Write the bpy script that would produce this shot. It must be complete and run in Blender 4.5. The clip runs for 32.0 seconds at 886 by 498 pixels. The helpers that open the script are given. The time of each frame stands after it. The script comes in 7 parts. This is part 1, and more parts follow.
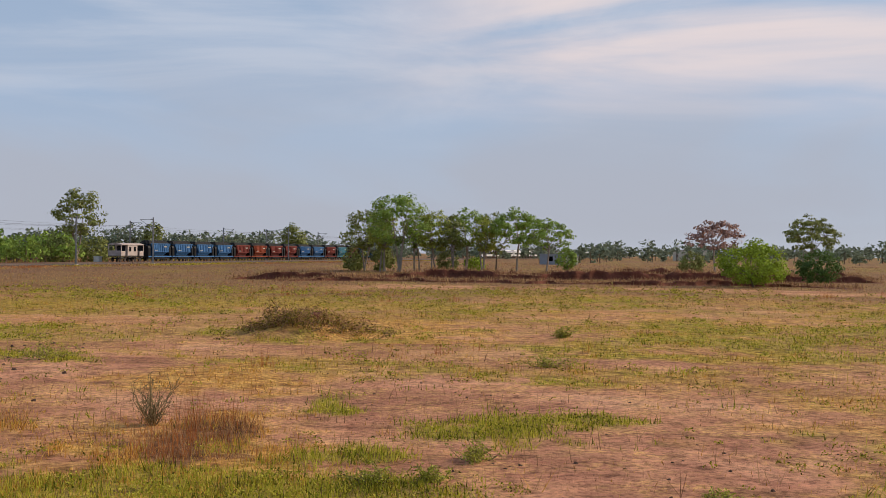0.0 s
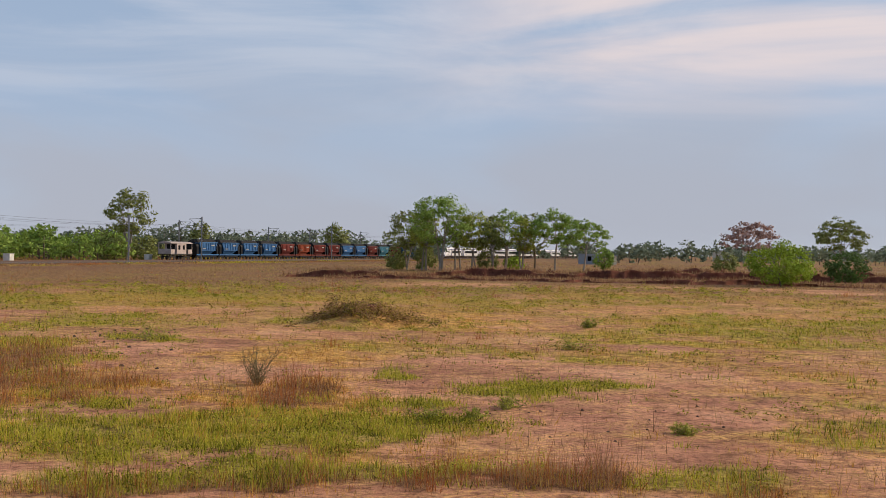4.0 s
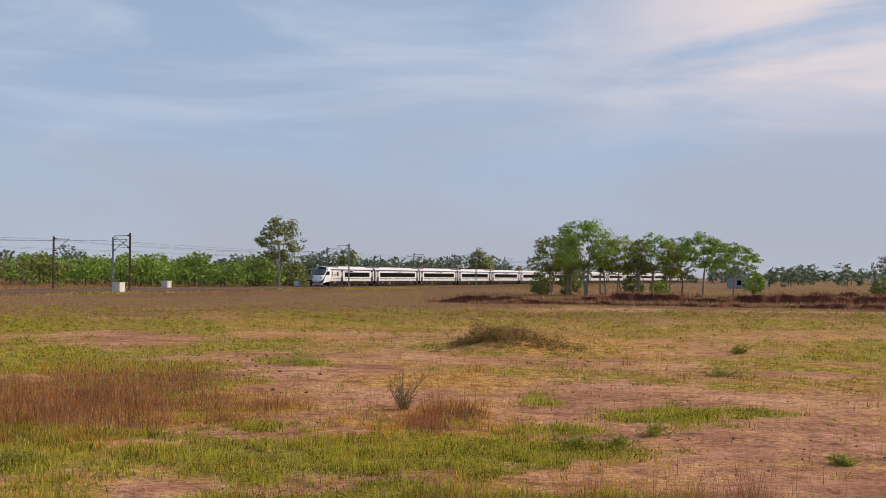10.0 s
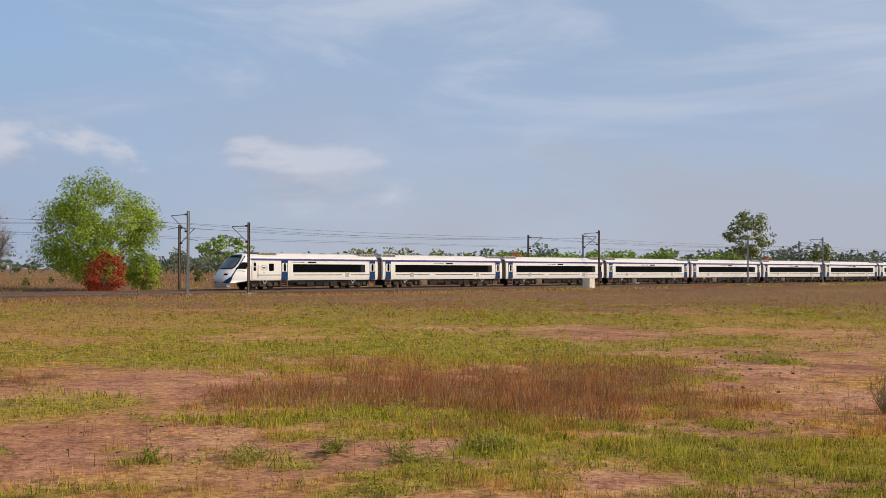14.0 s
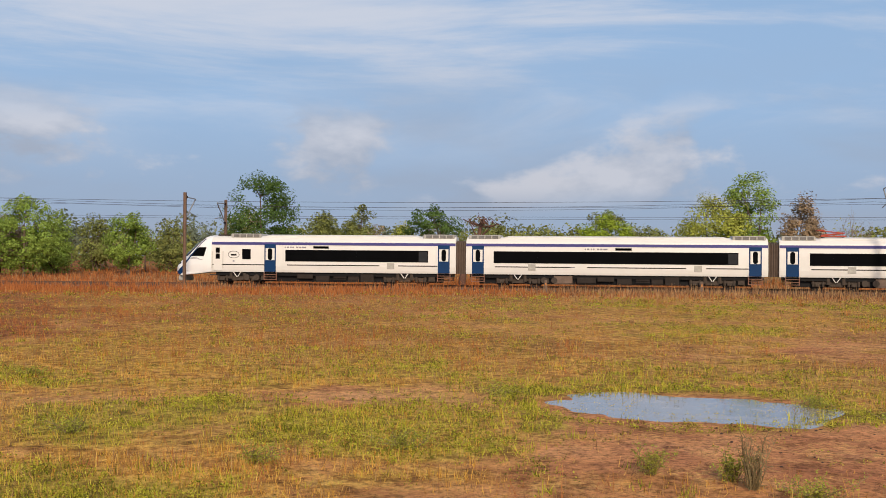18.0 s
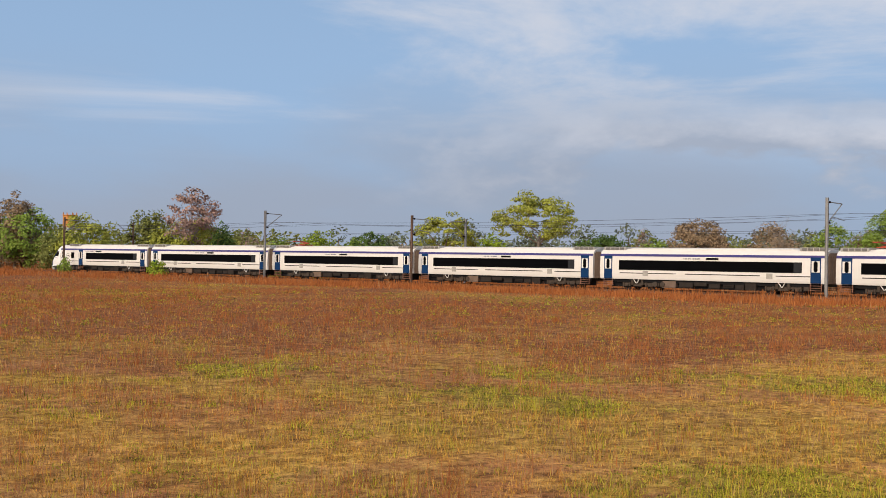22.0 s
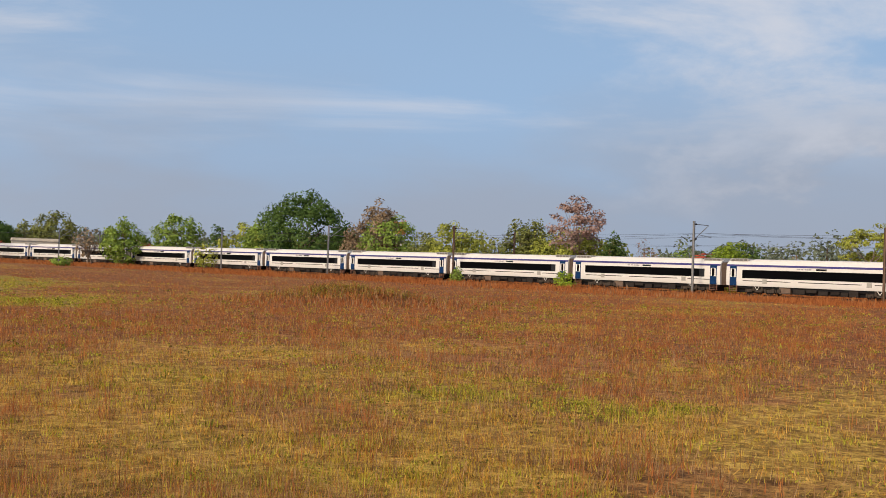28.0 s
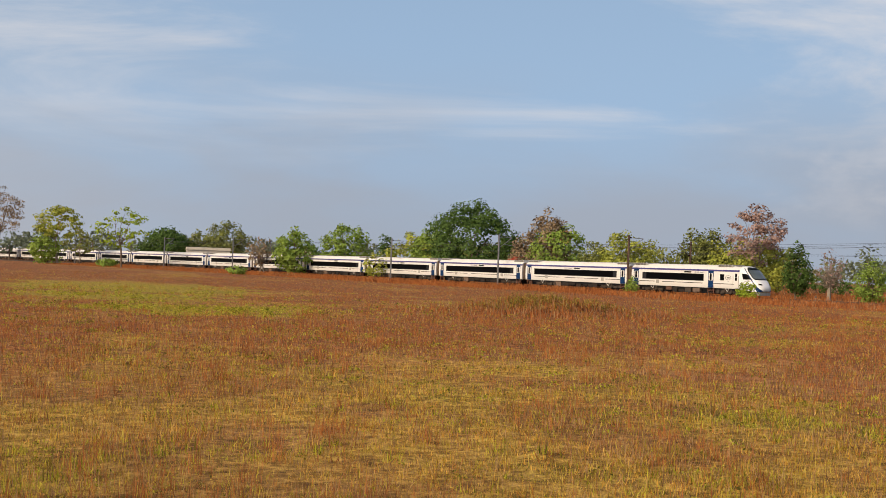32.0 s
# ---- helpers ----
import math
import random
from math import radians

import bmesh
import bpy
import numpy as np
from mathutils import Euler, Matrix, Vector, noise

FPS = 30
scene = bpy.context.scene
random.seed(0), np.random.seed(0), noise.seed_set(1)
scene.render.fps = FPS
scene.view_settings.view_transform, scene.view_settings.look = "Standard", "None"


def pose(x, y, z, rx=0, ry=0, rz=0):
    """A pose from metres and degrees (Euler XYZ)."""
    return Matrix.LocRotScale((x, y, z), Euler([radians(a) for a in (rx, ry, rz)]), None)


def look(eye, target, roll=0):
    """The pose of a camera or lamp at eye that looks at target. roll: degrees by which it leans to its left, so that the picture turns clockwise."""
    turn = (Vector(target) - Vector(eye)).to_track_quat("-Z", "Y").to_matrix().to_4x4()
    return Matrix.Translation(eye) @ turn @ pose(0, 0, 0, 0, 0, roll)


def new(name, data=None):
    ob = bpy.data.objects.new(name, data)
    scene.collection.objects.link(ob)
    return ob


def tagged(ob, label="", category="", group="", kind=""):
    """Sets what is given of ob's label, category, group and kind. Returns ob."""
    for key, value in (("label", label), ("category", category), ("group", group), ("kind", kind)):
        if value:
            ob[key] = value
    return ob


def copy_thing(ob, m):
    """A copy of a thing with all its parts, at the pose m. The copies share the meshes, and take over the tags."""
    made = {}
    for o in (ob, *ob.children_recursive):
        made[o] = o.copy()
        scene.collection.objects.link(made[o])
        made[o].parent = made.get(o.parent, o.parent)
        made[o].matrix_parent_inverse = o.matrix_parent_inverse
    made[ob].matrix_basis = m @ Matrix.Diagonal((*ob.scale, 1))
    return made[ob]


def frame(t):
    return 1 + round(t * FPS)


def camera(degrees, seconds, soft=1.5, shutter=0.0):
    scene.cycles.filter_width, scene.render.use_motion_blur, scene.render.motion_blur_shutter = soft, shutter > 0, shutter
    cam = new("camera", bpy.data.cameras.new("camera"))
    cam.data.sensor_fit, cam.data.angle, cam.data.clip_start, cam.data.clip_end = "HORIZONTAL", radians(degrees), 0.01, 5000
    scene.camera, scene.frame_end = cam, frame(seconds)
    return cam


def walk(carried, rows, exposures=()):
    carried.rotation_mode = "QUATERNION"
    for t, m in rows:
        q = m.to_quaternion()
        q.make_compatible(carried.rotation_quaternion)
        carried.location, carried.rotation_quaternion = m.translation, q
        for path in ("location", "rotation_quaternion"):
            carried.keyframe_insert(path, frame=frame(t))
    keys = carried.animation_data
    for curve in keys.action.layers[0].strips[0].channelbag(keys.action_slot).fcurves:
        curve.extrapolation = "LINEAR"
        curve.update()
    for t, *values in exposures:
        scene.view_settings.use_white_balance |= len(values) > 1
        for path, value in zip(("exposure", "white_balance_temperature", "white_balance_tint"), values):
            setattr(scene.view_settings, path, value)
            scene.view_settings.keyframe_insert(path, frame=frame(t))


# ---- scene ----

# ---------------------------------------------------------------- camera
PATH = [
    (0, 0, 5.0, 2.65, 90.20, -0.54, 0.07),
    (0.5, 0, 2.7, 2.65, 90.15, -0.59, 0.58),
    (1, 0, 1.2, 2.65, 90.11, -0.60, 1.06),
    (1.5, 0, 0.4, 2.65, 90.07, -0.62, 1.47),
    (2, 0, 0, 2.65, 90.06, -0.61, 1.78),
    (2.5, 0, 0, 2.65, 90.09, -0.64, 1.90),
    (4.5, 0, 0, 2.65, 90.22, -0.84, 2.13),
    (5, 0, 0, 2.65, 90.38, -0.82, 2.35),
    (5.5, 0, 0, 2.65, 90.55, -0.82, 2.68),
    (6, 0, 0, 2.65, 90.67, -0.87, 3.09),
    (6.5, 0, 0, 2.65, 90.75, -0.96, 3.53),
    (7, 0, 0, 2.65, 90.81, -0.99, 3.96),
    (7.5, 0, 0, 2.65, 90.91, -1.02, 4.33),
    (8, 0, 0, 2.65, 91.03, -0.96, 4.82),
    (8.5, 0, 0, 2.65, 91.14, -0.86, 5.56),
    (9, 0, 0, 2.65, 91.23, -0.72, 6.64),
    (9.5, 0, 0, 2.65, 91.29, -0.57, 7.90),
    (10, 0, 0, 2.65, 91.33, -0.44, 9.21),
    (10.5, 0, 0, 2.65, 91.32, -0.35, 10.52),
    (11, 0, 0, 2.65, 91.31, -0.16, 11.96),
    (11.5, 0, 0, 2.65, 91.28, -0.08, 13.76),
    (12, 0, 0, 2.65, 91.24, 0.06, 16.10),
    (12.5, 0, 0, 2.65, 91.19, 0.11, 19.02),
    (13, 0, 0, 2.65, 91.11, -0.08, 22.49),
    (13.5, 0, 0, 2.65, 91.07, -0.19, 26.78),
    (15.5, 0, 0, 2.65, 90.81, 0.08, 53.53),
    (16, 0, 0, 2.65, 90.75, -0.14, 62.42),
    (16.5, 0, 0, 2.65, 90.77, -0.37, 72.57),
    (17, 0, 0, 2.65, 90.67, -0.44, 83.10),
    (17.5, 0, 0, 2.65, 90.57, -0.47, 93.33),
    (18, 0, 0, 2.65, 90.44, -0.45, 102.33),
    (18.5, 0, 0, 2.65, 90.30, -0.37, 110.24),
    (19, 0, 0, 2.65, 90.21, -0.27, 117.06),
    (19.5, 0, 0, 2.65, 90.16, -0.20, 122.92),
    (20, 0, 0, 2.65, 90.22, -0.27, 128.12),
    (20.5, 0, 0, 2.65, 90.35, -0.45, 132.60),
    (21, 0, 0, 2.65, 90.47, -0.58, 136.62),
    (21.5, 0, 0, 2.65, 90.59, -0.86, 140.18),
    (22, 0, 0, 2.65, 90.68, -0.99, 143.41),
    (22.5, 0, 0, 2.65, 90.74, -0.89, 146.32),
    (23, 0, 0, 2.65, 90.79, -0.74, 148.89),
    (23.5, 0, 0, 2.65, 90.74, -0.77, 151.17),
    (24, 0, 0, 2.65, 90.70, -0.78, 153.40),
    (24.5, 0, 0, 2.65, 90.70, -0.90, 155.60),
    (25, 0, 0, 2.65, 90.72, -1.08, 157.68),
    (25.5, 0, 0, 2.65, 90.71, -1.37, 159.27),
    (27.5, 10.95, -11.98, 2.65, 90.82, -1.83, 155.95),
    (28, 17.03, -18.63, 2.65, 90.78, -1.90, 154.46),
    (28.5, 19.18, -20.98, 2.65, 90.72, -2.02, 155.34),
    (29, 19.18, -20.98, 2.65, 90.69, -2.07, 157.40),
    (29.5, 19.18, -20.98, 2.65, 90.73, -2.13, 158.95),
    (30, 19.18, -20.98, 2.65, 90.80, -2.17, 159.91),
    (30.5, 19.18, -20.98, 2.65, 90.88, -2.13, 160.37),
    (31, 19.18, -20.98, 2.65, 90.95, -2.13, 160.75),
    (31.5, 19.18, -20.98, 2.65, 91.00, -2.09, 161.34),
    (32, 19.18, -20.98, 2.65, 90.97, -2.07, 162.03),
]
cam = camera(42.0, 32.0, soft=0.8)
walk(cam, [(r[0], pose(*r[1:])) for r in PATH], [(0, 0.0, 6450, 10), (8, 0.0, 6400, 10), (12.5, 0.0, 6220, 10), (16, 0.0, 6450, 10), (24, 0.0, 6550, 10), (28, 0.0, 6650, 10), (32, 0.05, 7000, 10)])

# ---------------------------------------------------------------- world and sun
SUN_YAW, SUN_ELEV = -70.0, 28.0
world = bpy.data.worlds.new("evening_sky")
scene.world = world
world.use_nodes = True


def sky_nodes():
    nt = world.node_tree
    nt.nodes.clear()
    N, L = nt.nodes.new, nt.links.new
    out, bg = N("ShaderNodeOutputWorld"), N("ShaderNodeBackground")
    sky = N("ShaderNodeTexSky")
    sky.sky_type, sky.sun_disc = "NISHITA", False
    sky.sun_elevation, sky.sun_rotation = radians(SUN_ELEV), radians(-SUN_YAW)
    sky.air_density, sky.dust_density, sky.ozone_density = 1.0, 2.0, 1.5
    tc, sep = N("ShaderNodeTexCoord"), N("ShaderNodeSeparateXYZ")
    L(tc.outputs["Generated"], sep.inputs[0])

    def m(op, a, b=None, clamp=False):
        n = N("ShaderNodeMath")
        n.operation, n.use_clamp = op, clamp
        for k, v in enumerate((a, b)):
            if v is None:
                continue
            if isinstance(v, (int, float)):
                n.inputs[k].default_value = v
            else:
                L(v, n.inputs[k])
        return n.outputs[0]

    def ramp(src, lo, hi):
        r = N("ShaderNodeMapRange")
        r.interpolation_type = "SMOOTHSTEP"
        r.inputs["From Min"].default_value, r.inputs["From Max"].default_value = lo, hi
        L(src, r.inputs["Value"])
        return r.outputs["Result"]

    def cloud(scale, offset, size, detail, rough, twist):
        mp = N("ShaderNodeMapping")
        mp.inputs["Scale"].default_value, mp.inputs["Location"].default_value = scale, offset
        L(tc.outputs["Generated"], mp.inputs[0])
        n = N("ShaderNodeTexNoise")
        n.inputs["Scale"].default_value, n.inputs["Detail"].default_value = size, detail
        n.inputs["Roughness"].default_value, n.inputs["Distortion"].default_value = rough, twist
        L(mp.outputs[0], n.inputs["Vector"])
        return n.outputs["Fac"]

    def blend(f, a, b):
        n = N("ShaderNodeMix")
        n.data_type = "RGBA"
        for k, v in ((0, f), (6, a), (7, b)):
            if isinstance(v, tuple):
                n.inputs[k].default_value = (*v, 1)
            else:
                L(v, n.inputs[k])
        return n.outputs[2]

    up = m("MAXIMUM", sep.outputs[2], 0.0)
    # the clear sky, and the bright haze at its foot
    far = ramp(m("SUBTRACT", m("MULTIPLY", sep.outputs[0], -1.0), m("MULTIPLY", sep.outputs[1], 0.5)), 0.1, 0.75)
    clear = blend(far, (3.8, 4.85, 6.6), (3.2, 4.85, 7.4))
    base = blend(m("SUBTRACT", 1.0, m("MULTIPLY", up, 1.1), True), sky.outputs[0], clear)
    base = blend(m("SUBTRACT", 0.85, m("MULTIPLY", up, 6.5), True), base, blend(far, (4.9, 5.05, 5.5), (3.35, 3.8, 4.65)))
    # thin high streaks, denser away from the sun
    high = ramp(cloud((1.6, 1.6, 7.5), (0.3, 0.1, 0.0), 1.5, 8.0, 0.6, 0.6), 0.44, 0.68)
    base = blend(m("MULTIPLY", m("MULTIPLY", high, ramp(up, 0.06, 0.17)), m("ADD", 0.45, m("MULTIPLY", far, 0.25))), base, (6.9, 6.95, 7.5))
    # a smooth grey-violet veil low down
    veil = ramp(cloud((2.2, 2.2, 8.0), (1.7, 0.4, 0.2), 1.2, 6.0, 0.5, 0.3), 0.40, 0.62)
    lowb = m("SUBTRACT", 1.0, ramp(up, 0.05, 0.20))
    base = blend(m("MULTIPLY", m("MULTIPLY", veil, lowb), 0.7), base, blend(far, (4.3, 4.45, 5.1), (3.45, 3.9, 4.85)))
    # broken heaps of cloud low down opposite the sun: white above, grey-violet below
    heap = cloud((3.2, 3.2, 7.5), (0.2, 2.3, 0.6), 1.7, 8.0, 0.55, 0.15)
    above = cloud((3.2, 3.2, 7.5), (0.2, 2.3, 0.78), 1.7, 8.0, 0.55, 0.15)
    away = m("MULTIPLY", ramp(m("MULTIPLY", sep.outputs[0], -1.0), 0.35, 0.7), ramp(sep.outputs[1], -0.97, -0.6))
    band = m("MULTIPLY", ramp(up, 0.035, 0.065), m("SUBTRACT", 1.0, ramp(up, 0.10, 0.15)))
    body = m("MULTIPLY", m("MULTIPLY", ramp(heap, 0.47, 0.57), band), away)
    lit = m("ADD", 0.45, m("MULTIPLY", m("SUBTRACT", heap, above), 5.0), True)
    base = blend(m("MULTIPLY", body, 0.75), base, blend(lit, (3.7, 4.1, 5.0), (6.4, 6.4, 6.9)))
    # pinkish lit cloud towards the evening side
    side = m("MULTIPLY", ramp(sep.outputs[1], 0.7, 0.95), ramp(sep.outputs[0], -0.12, 0.12))
    pink = ramp(cloud((1.2, 1.2, 8.0), (0.9, 0.0, 1.3), 1.4, 7.0, 0.5, 0.8), 0.36, 0.56)
    base = blend(m("MULTIPLY", m("MULTIPLY", m("MULTIPLY", pink, side), ramp(up, 0.09, 0.17)), 0.75), base, (9.0, 7.4, 6.9))
    L(base, bg.inputs[0])
    bg.inputs[1].default_value = 0.1
    L(bg.outputs[0], out.inputs[0])


sky_nodes()
sun = new("sun", bpy.data.lights.new("sun", "SUN"))
sun.data.energy, sun.data.angle, sun.data.color = 3.4, radians(18), (1.0, 0.81, 0.60)
_sd = Vector((-math.sin(radians(SUN_YAW)) * math.cos(radians(SUN_ELEV)), math.cos(radians(SUN_YAW)) * math.cos(radians(SUN_ELEV)), math.sin(radians(SUN_ELEV))))
sun.matrix_world = look(_sd * 50, (0, 0, 0))

# ---------------------------------------------------------------- materials


def mat(name, col, rough=0.7, metal=0.0, var=0.18, scale=3.0, bump=0.0, fine=40.0, rand=0.0, island=False, spec=0.3, trans=0.0, dirt=None):
    """A procedural surface: base colour, two scales of noise, relief, and variation from piece to piece."""
    m = bpy.data.materials.new(name)
    m.use_nodes = True
    nt = m.node_tree
    N, L = nt.nodes.new, nt.links.new
    b = nt.nodes["Principled BSDF"]
    b.inputs["Roughness"].default_value, b.inputs["Metallic"].default_value = rough, metal
    b.inputs["Specular IOR Level"].default_value = spec
    tc = N("ShaderNodeTexCoord")
    n1, n2 = N("ShaderNodeTexNoise"), N("ShaderNodeTexNoise")
    n1.inputs["Scale"].default_value, n1.inputs["Detail"].default_value = scale, 5
    n2.inputs["Scale"].default_value, n2.inputs["Detail"].default_value = fine, 3
    for n in (n1, n2):
        L(tc.outputs["Object"], n.inputs["Vector"])
    mix = N("ShaderNodeMath")
    mix.operation = "MULTIPLY_ADD"
    L(n1.outputs["Fac"], mix.inputs[0])
    mix.inputs[1].default_value = 0.7
    mul = N("ShaderNodeMath")
    mul.operation = "MULTIPLY"
    L(n2.outputs["Fac"], mul.inputs[0])
    mul.inputs[1].default_value = 0.3
    L(mul.outputs[0], mix.inputs[2])
    val = mix.outputs[0]
    if rand:
        src = N("ShaderNodeNewGeometry") if island else N("ShaderNodeObjectInfo")
        ad = N("ShaderNodeMath")
        ad.operation = "MULTIPLY_ADD"
        L(src.outputs["Random Per Island" if island else "Random"], ad.inputs[0])
        ad.inputs[1].default_value = rand
        L(val, ad.inputs[2])
        sb = N("ShaderNodeMath")
        sb.operation = "SUBTRACT"
        L(ad.outputs[0], sb.inputs[0])
        sb.inputs[1].default_value = rand / 2
        val = sb.outputs[0]
    ramp = N("ShaderNodeValToRGB")
    lo = tuple(max(0.0, c * (1 - var)) for c in col)
    hi = tuple(min(1.0, c * (1 + var)) for c in col)
    if dirt:
        lo = dirt
    ramp.color_ramp.elements[0].position, ramp.color_ramp.elements[1].position = 0.25, 0.75
    ramp.color_ramp.elements[0].color, ramp.color_ramp.elements[1].color = (*lo, 1), (*hi, 1)
    L(val, ramp.inputs[0])
    L(ramp.outputs[0], b.inputs["Base Color"])
    if bump:
        bp = N("ShaderNodeBump")
        bp.inputs["Strength"].default_value, bp.inputs["Distance"].default_value = bump, 0.05
        L(n2.outputs["Fac"], bp.inputs["Height"])
        L(bp.outputs[0], b.inputs["Normal"])
    if trans:
        tr, ms = N("ShaderNodeBsdfTranslucent"), N("ShaderNodeMixShader")
        L(ramp.outputs[0], tr.inputs[0])
        ms.inputs[0].default_value = trans
        L(b.outputs[0], ms.inputs[1])
        L(tr.outputs[0], ms.inputs[2])
        L(ms.outputs[0], nt.nodes["Material Output"].inputs[0])
    return m


def leaf_mat(name, col, var=0.35):
    return mat(name, col, rough=0.65, var=var, scale=0.35, fine=2.0, rand=0.6, island=True, spec=0.12, trans=0.27)


LEAF = {
    "green": leaf_mat("leaf_green", (0.255, 0.36, 0.07)),
    "bright": leaf_mat("leaf_bright_green", (0.29, 0.39, 0.04)),
    "dark": leaf_mat("leaf_dark_green", (0.095, 0.165, 0.04)),
    "yellow": leaf_mat("leaf_yellow_green", (0.37, 0.40, 0.075)),
    "olive": leaf_mat("leaf_olive", (0.23, 0.255, 0.075)),
    "brown": leaf_mat("leaf_brown", (0.34, 0.25, 0.155)),
    "pink": leaf_mat("leaf_pinkish_brown", (0.40, 0.27, 0.23)),
    # green greyed and blued: the haze of distance is put into the colour
    "haze": leaf_mat("leaf_green_haze_tinted", (0.185, 0.225, 0.15)),
    "red": leaf_mat("leaf_red_flower", (0.38, 0.07, 0.03)),
}
BARK = mat("bark_grey_brown", (0.17, 0.125, 0.09), 0.9, var=0.4, scale=2, fine=18, bump=0.5)
BARK_DEAD = mat("dead_wood_reddish_brown", (0.14, 0.075, 0.055), 0.9, var=0.4, scale=2, fine=14, bump=0.6)
BARK_PALE = mat("bark_pale", (0.30, 0.25, 0.20), 0.9, var=0.3, scale=2, fine=18, bump=0.4)
def grass_mat(name, stops, rand=0.55):
    """Blades that differ one from another along a row of colours, drifting slowly over the field."""
    m = mat(name, stops[1], 0.75, var=0.3, scale=1.1, fine=5.0, rand=rand, island=True, spec=0.12, trans=0.28)
    e = [n for n in m.node_tree.nodes if n.type == "VALTORGB"][0].color_ramp.elements
    while len(e) < len(stops):
        e.new(0.5)
    for k, c in enumerate(stops):
        e[k].position, e[k].color = 0.27 + 0.46 * k / (len(stops) - 1), (*c, 1)
    return m


GRASS = {
    "green": grass_mat("grass_green", [(0.10, 0.11, 0.012), (0.31, 0.32, 0.028), (0.50, 0.46, 0.045), (0.64, 0.55, 0.08)]),
    "red": grass_mat("grass_dry_rust", [(0.15, 0.046, 0.020), (0.36, 0.118, 0.04), (0.52, 0.195, 0.06), (0.62, 0.27, 0.085)], 0.22),
    "brown": grass_mat("grass_dry_brown", [(0.15, 0.078, 0.044), (0.31, 0.17, 0.088), (0.42, 0.245, 0.12), (0.55, 0.35, 0.165)]),
    "straw": grass_mat("grass_straw", [(0.34, 0.155, 0.03), (0.66, 0.345, 0.06), (0.74, 0.42, 0.085), (0.80, 0.52, 0.14)]),
    "olive": grass_mat("grass_olive", [(0.23, 0.165, 0.022), (0.48, 0.35, 0.042), (0.55, 0.41, 0.06), (0.64, 0.49, 0.10)]),
}
HERB = grass_mat("herb_leaf_green", [(0.10, 0.105, 0.012), (0.30, 0.305, 0.028), (0.46, 0.44, 0.042), (0.60, 0.55, 0.08)], 0.5)
HERB_DULL = grass_mat("herb_leaf_olive", [(0.11, 0.095, 0.018), (0.25, 0.215, 0.034), (0.36, 0.29, 0.045), (0.52, 0.40, 0.08)], 0.7)
WHITE = mat("train_white_paint", (0.76, 0.75, 0.725), 0.35, var=0.05, scale=0.6, fine=6, spec=0.5)
# white lightened and blued in colour, since the nose faces away from the sun
WHITE_LIFTED = mat("train_nose_white_lifted", (0.86, 0.87, 0.88), 0.3, var=0.04, scale=0.6, fine=6, spec=0.5)
# part of the sky reflection is put into the grey-blue base colour
SCREEN = mat("windscreen_glass_sky_tinted", (0.10, 0.125, 0.14), 0.12, var=0.3, scale=0.8, spec=0.8)
RUSTBOX = mat("underframe_rusty_box", (0.13, 0.07, 0.05), 0.8, var=0.4, scale=2, fine=10, bump=0.3)
BLUE = mat("train_blue_paint", (0.002, 0.034, 0.12), 0.55, var=0.15, scale=1, spec=0.2)
STRIPE = mat("train_violet_stripe", (0.06, 0.055, 0.22), 0.4, var=0.1, scale=1, spec=0.4)
DGLASS = mat("dark_window_glass", (0.003, 0.0033, 0.004), 0.35, var=0.3, scale=0.8, spec=0.03)
UNDER = mat("underframe_dark_grey", (0.028, 0.022, 0.019), 0.8, metal=0.0, var=0.4, scale=2, fine=12, bump=0.3)
STEELDK = mat("bogie_grey_steel", (0.065, 0.05, 0.04), 0.8, var=0.35, scale=3, fine=12)
BOXGREY = mat("equipment_box_brown_grey", (0.17, 0.12, 0.092), 0.7, var=0.3, scale=2, fine=9)
BELLOWS = mat("gangway_bellows_brown", (0.13, 0.095, 0.075), 0.85, var=0.3, scale=2, fine=9)
ACGREY = mat("roof_unit_grey", (0.42, 0.41, 0.38), 0.5, var=0.25, scale=2, fine=10, metal=0.2)
LOUVRE = mat("louvre_grey", (0.16, 0.155, 0.15), 0.6, var=0.3, scale=3, fine=14)
STEPS = mat("step_reddish_brown_paint", (0.26, 0.13, 0.09), 0.7, var=0.3, scale=3, fine=12)
ROOFW = mat("train_roof_cream", (0.74, 0.72, 0.68), 0.5, var=0.12, scale=0.5, fine=5)
PANTO = mat("pantograph_red", (0.40, 0.07, 0.04), 0.5, var=0.2)
INK = mat("lettering_grey", (0.25, 0.25, 0.29), 0.6, var=0.1)
MAST = mat("mast_grey_steel", (0.29, 0.295, 0.30), 0.6, metal=0.2, var=0.25, scale=2, fine=10)
MAST_RUST = mat("mast_rusty_steel", (0.17, 0.11, 0.08), 0.7, metal=0.2, var=0.4, scale=1.5, fine=14)
WIRE = mat("wire_dark_copper", (0.06, 0.055, 0.055), 0.5, metal=0.5, var=0.2)
PANE = mat("grey_window_pane", (0.03, 0.032, 0.036), 0.2, var=0.3, scale=1.5, spec=0.2)
BLACK = mat("black_trim", (0.012, 0.012, 0.013), 0.4, var=0.2, spec=0.15)
INSUL = mat("insulator_dark_brown", (0.03, 0.018, 0.015), 0.25, var=0.2)
RAILM = mat("rail_rusty_steel", (0.10, 0.062, 0.045), 0.65, metal=0.2, var=0.3, scale=2)
SLEEPER = mat("sleeper_concrete", (0.19, 0.165, 0.145), 0.9, var=0.25, scale=3, bump=0.3, rand=0.4, island=True)
BALLAST = mat("ballast_stone_brown_grey", (0.10, 0.074, 0.06), 0.95, var=0.5, scale=1.0, fine=9, bump=0.9)
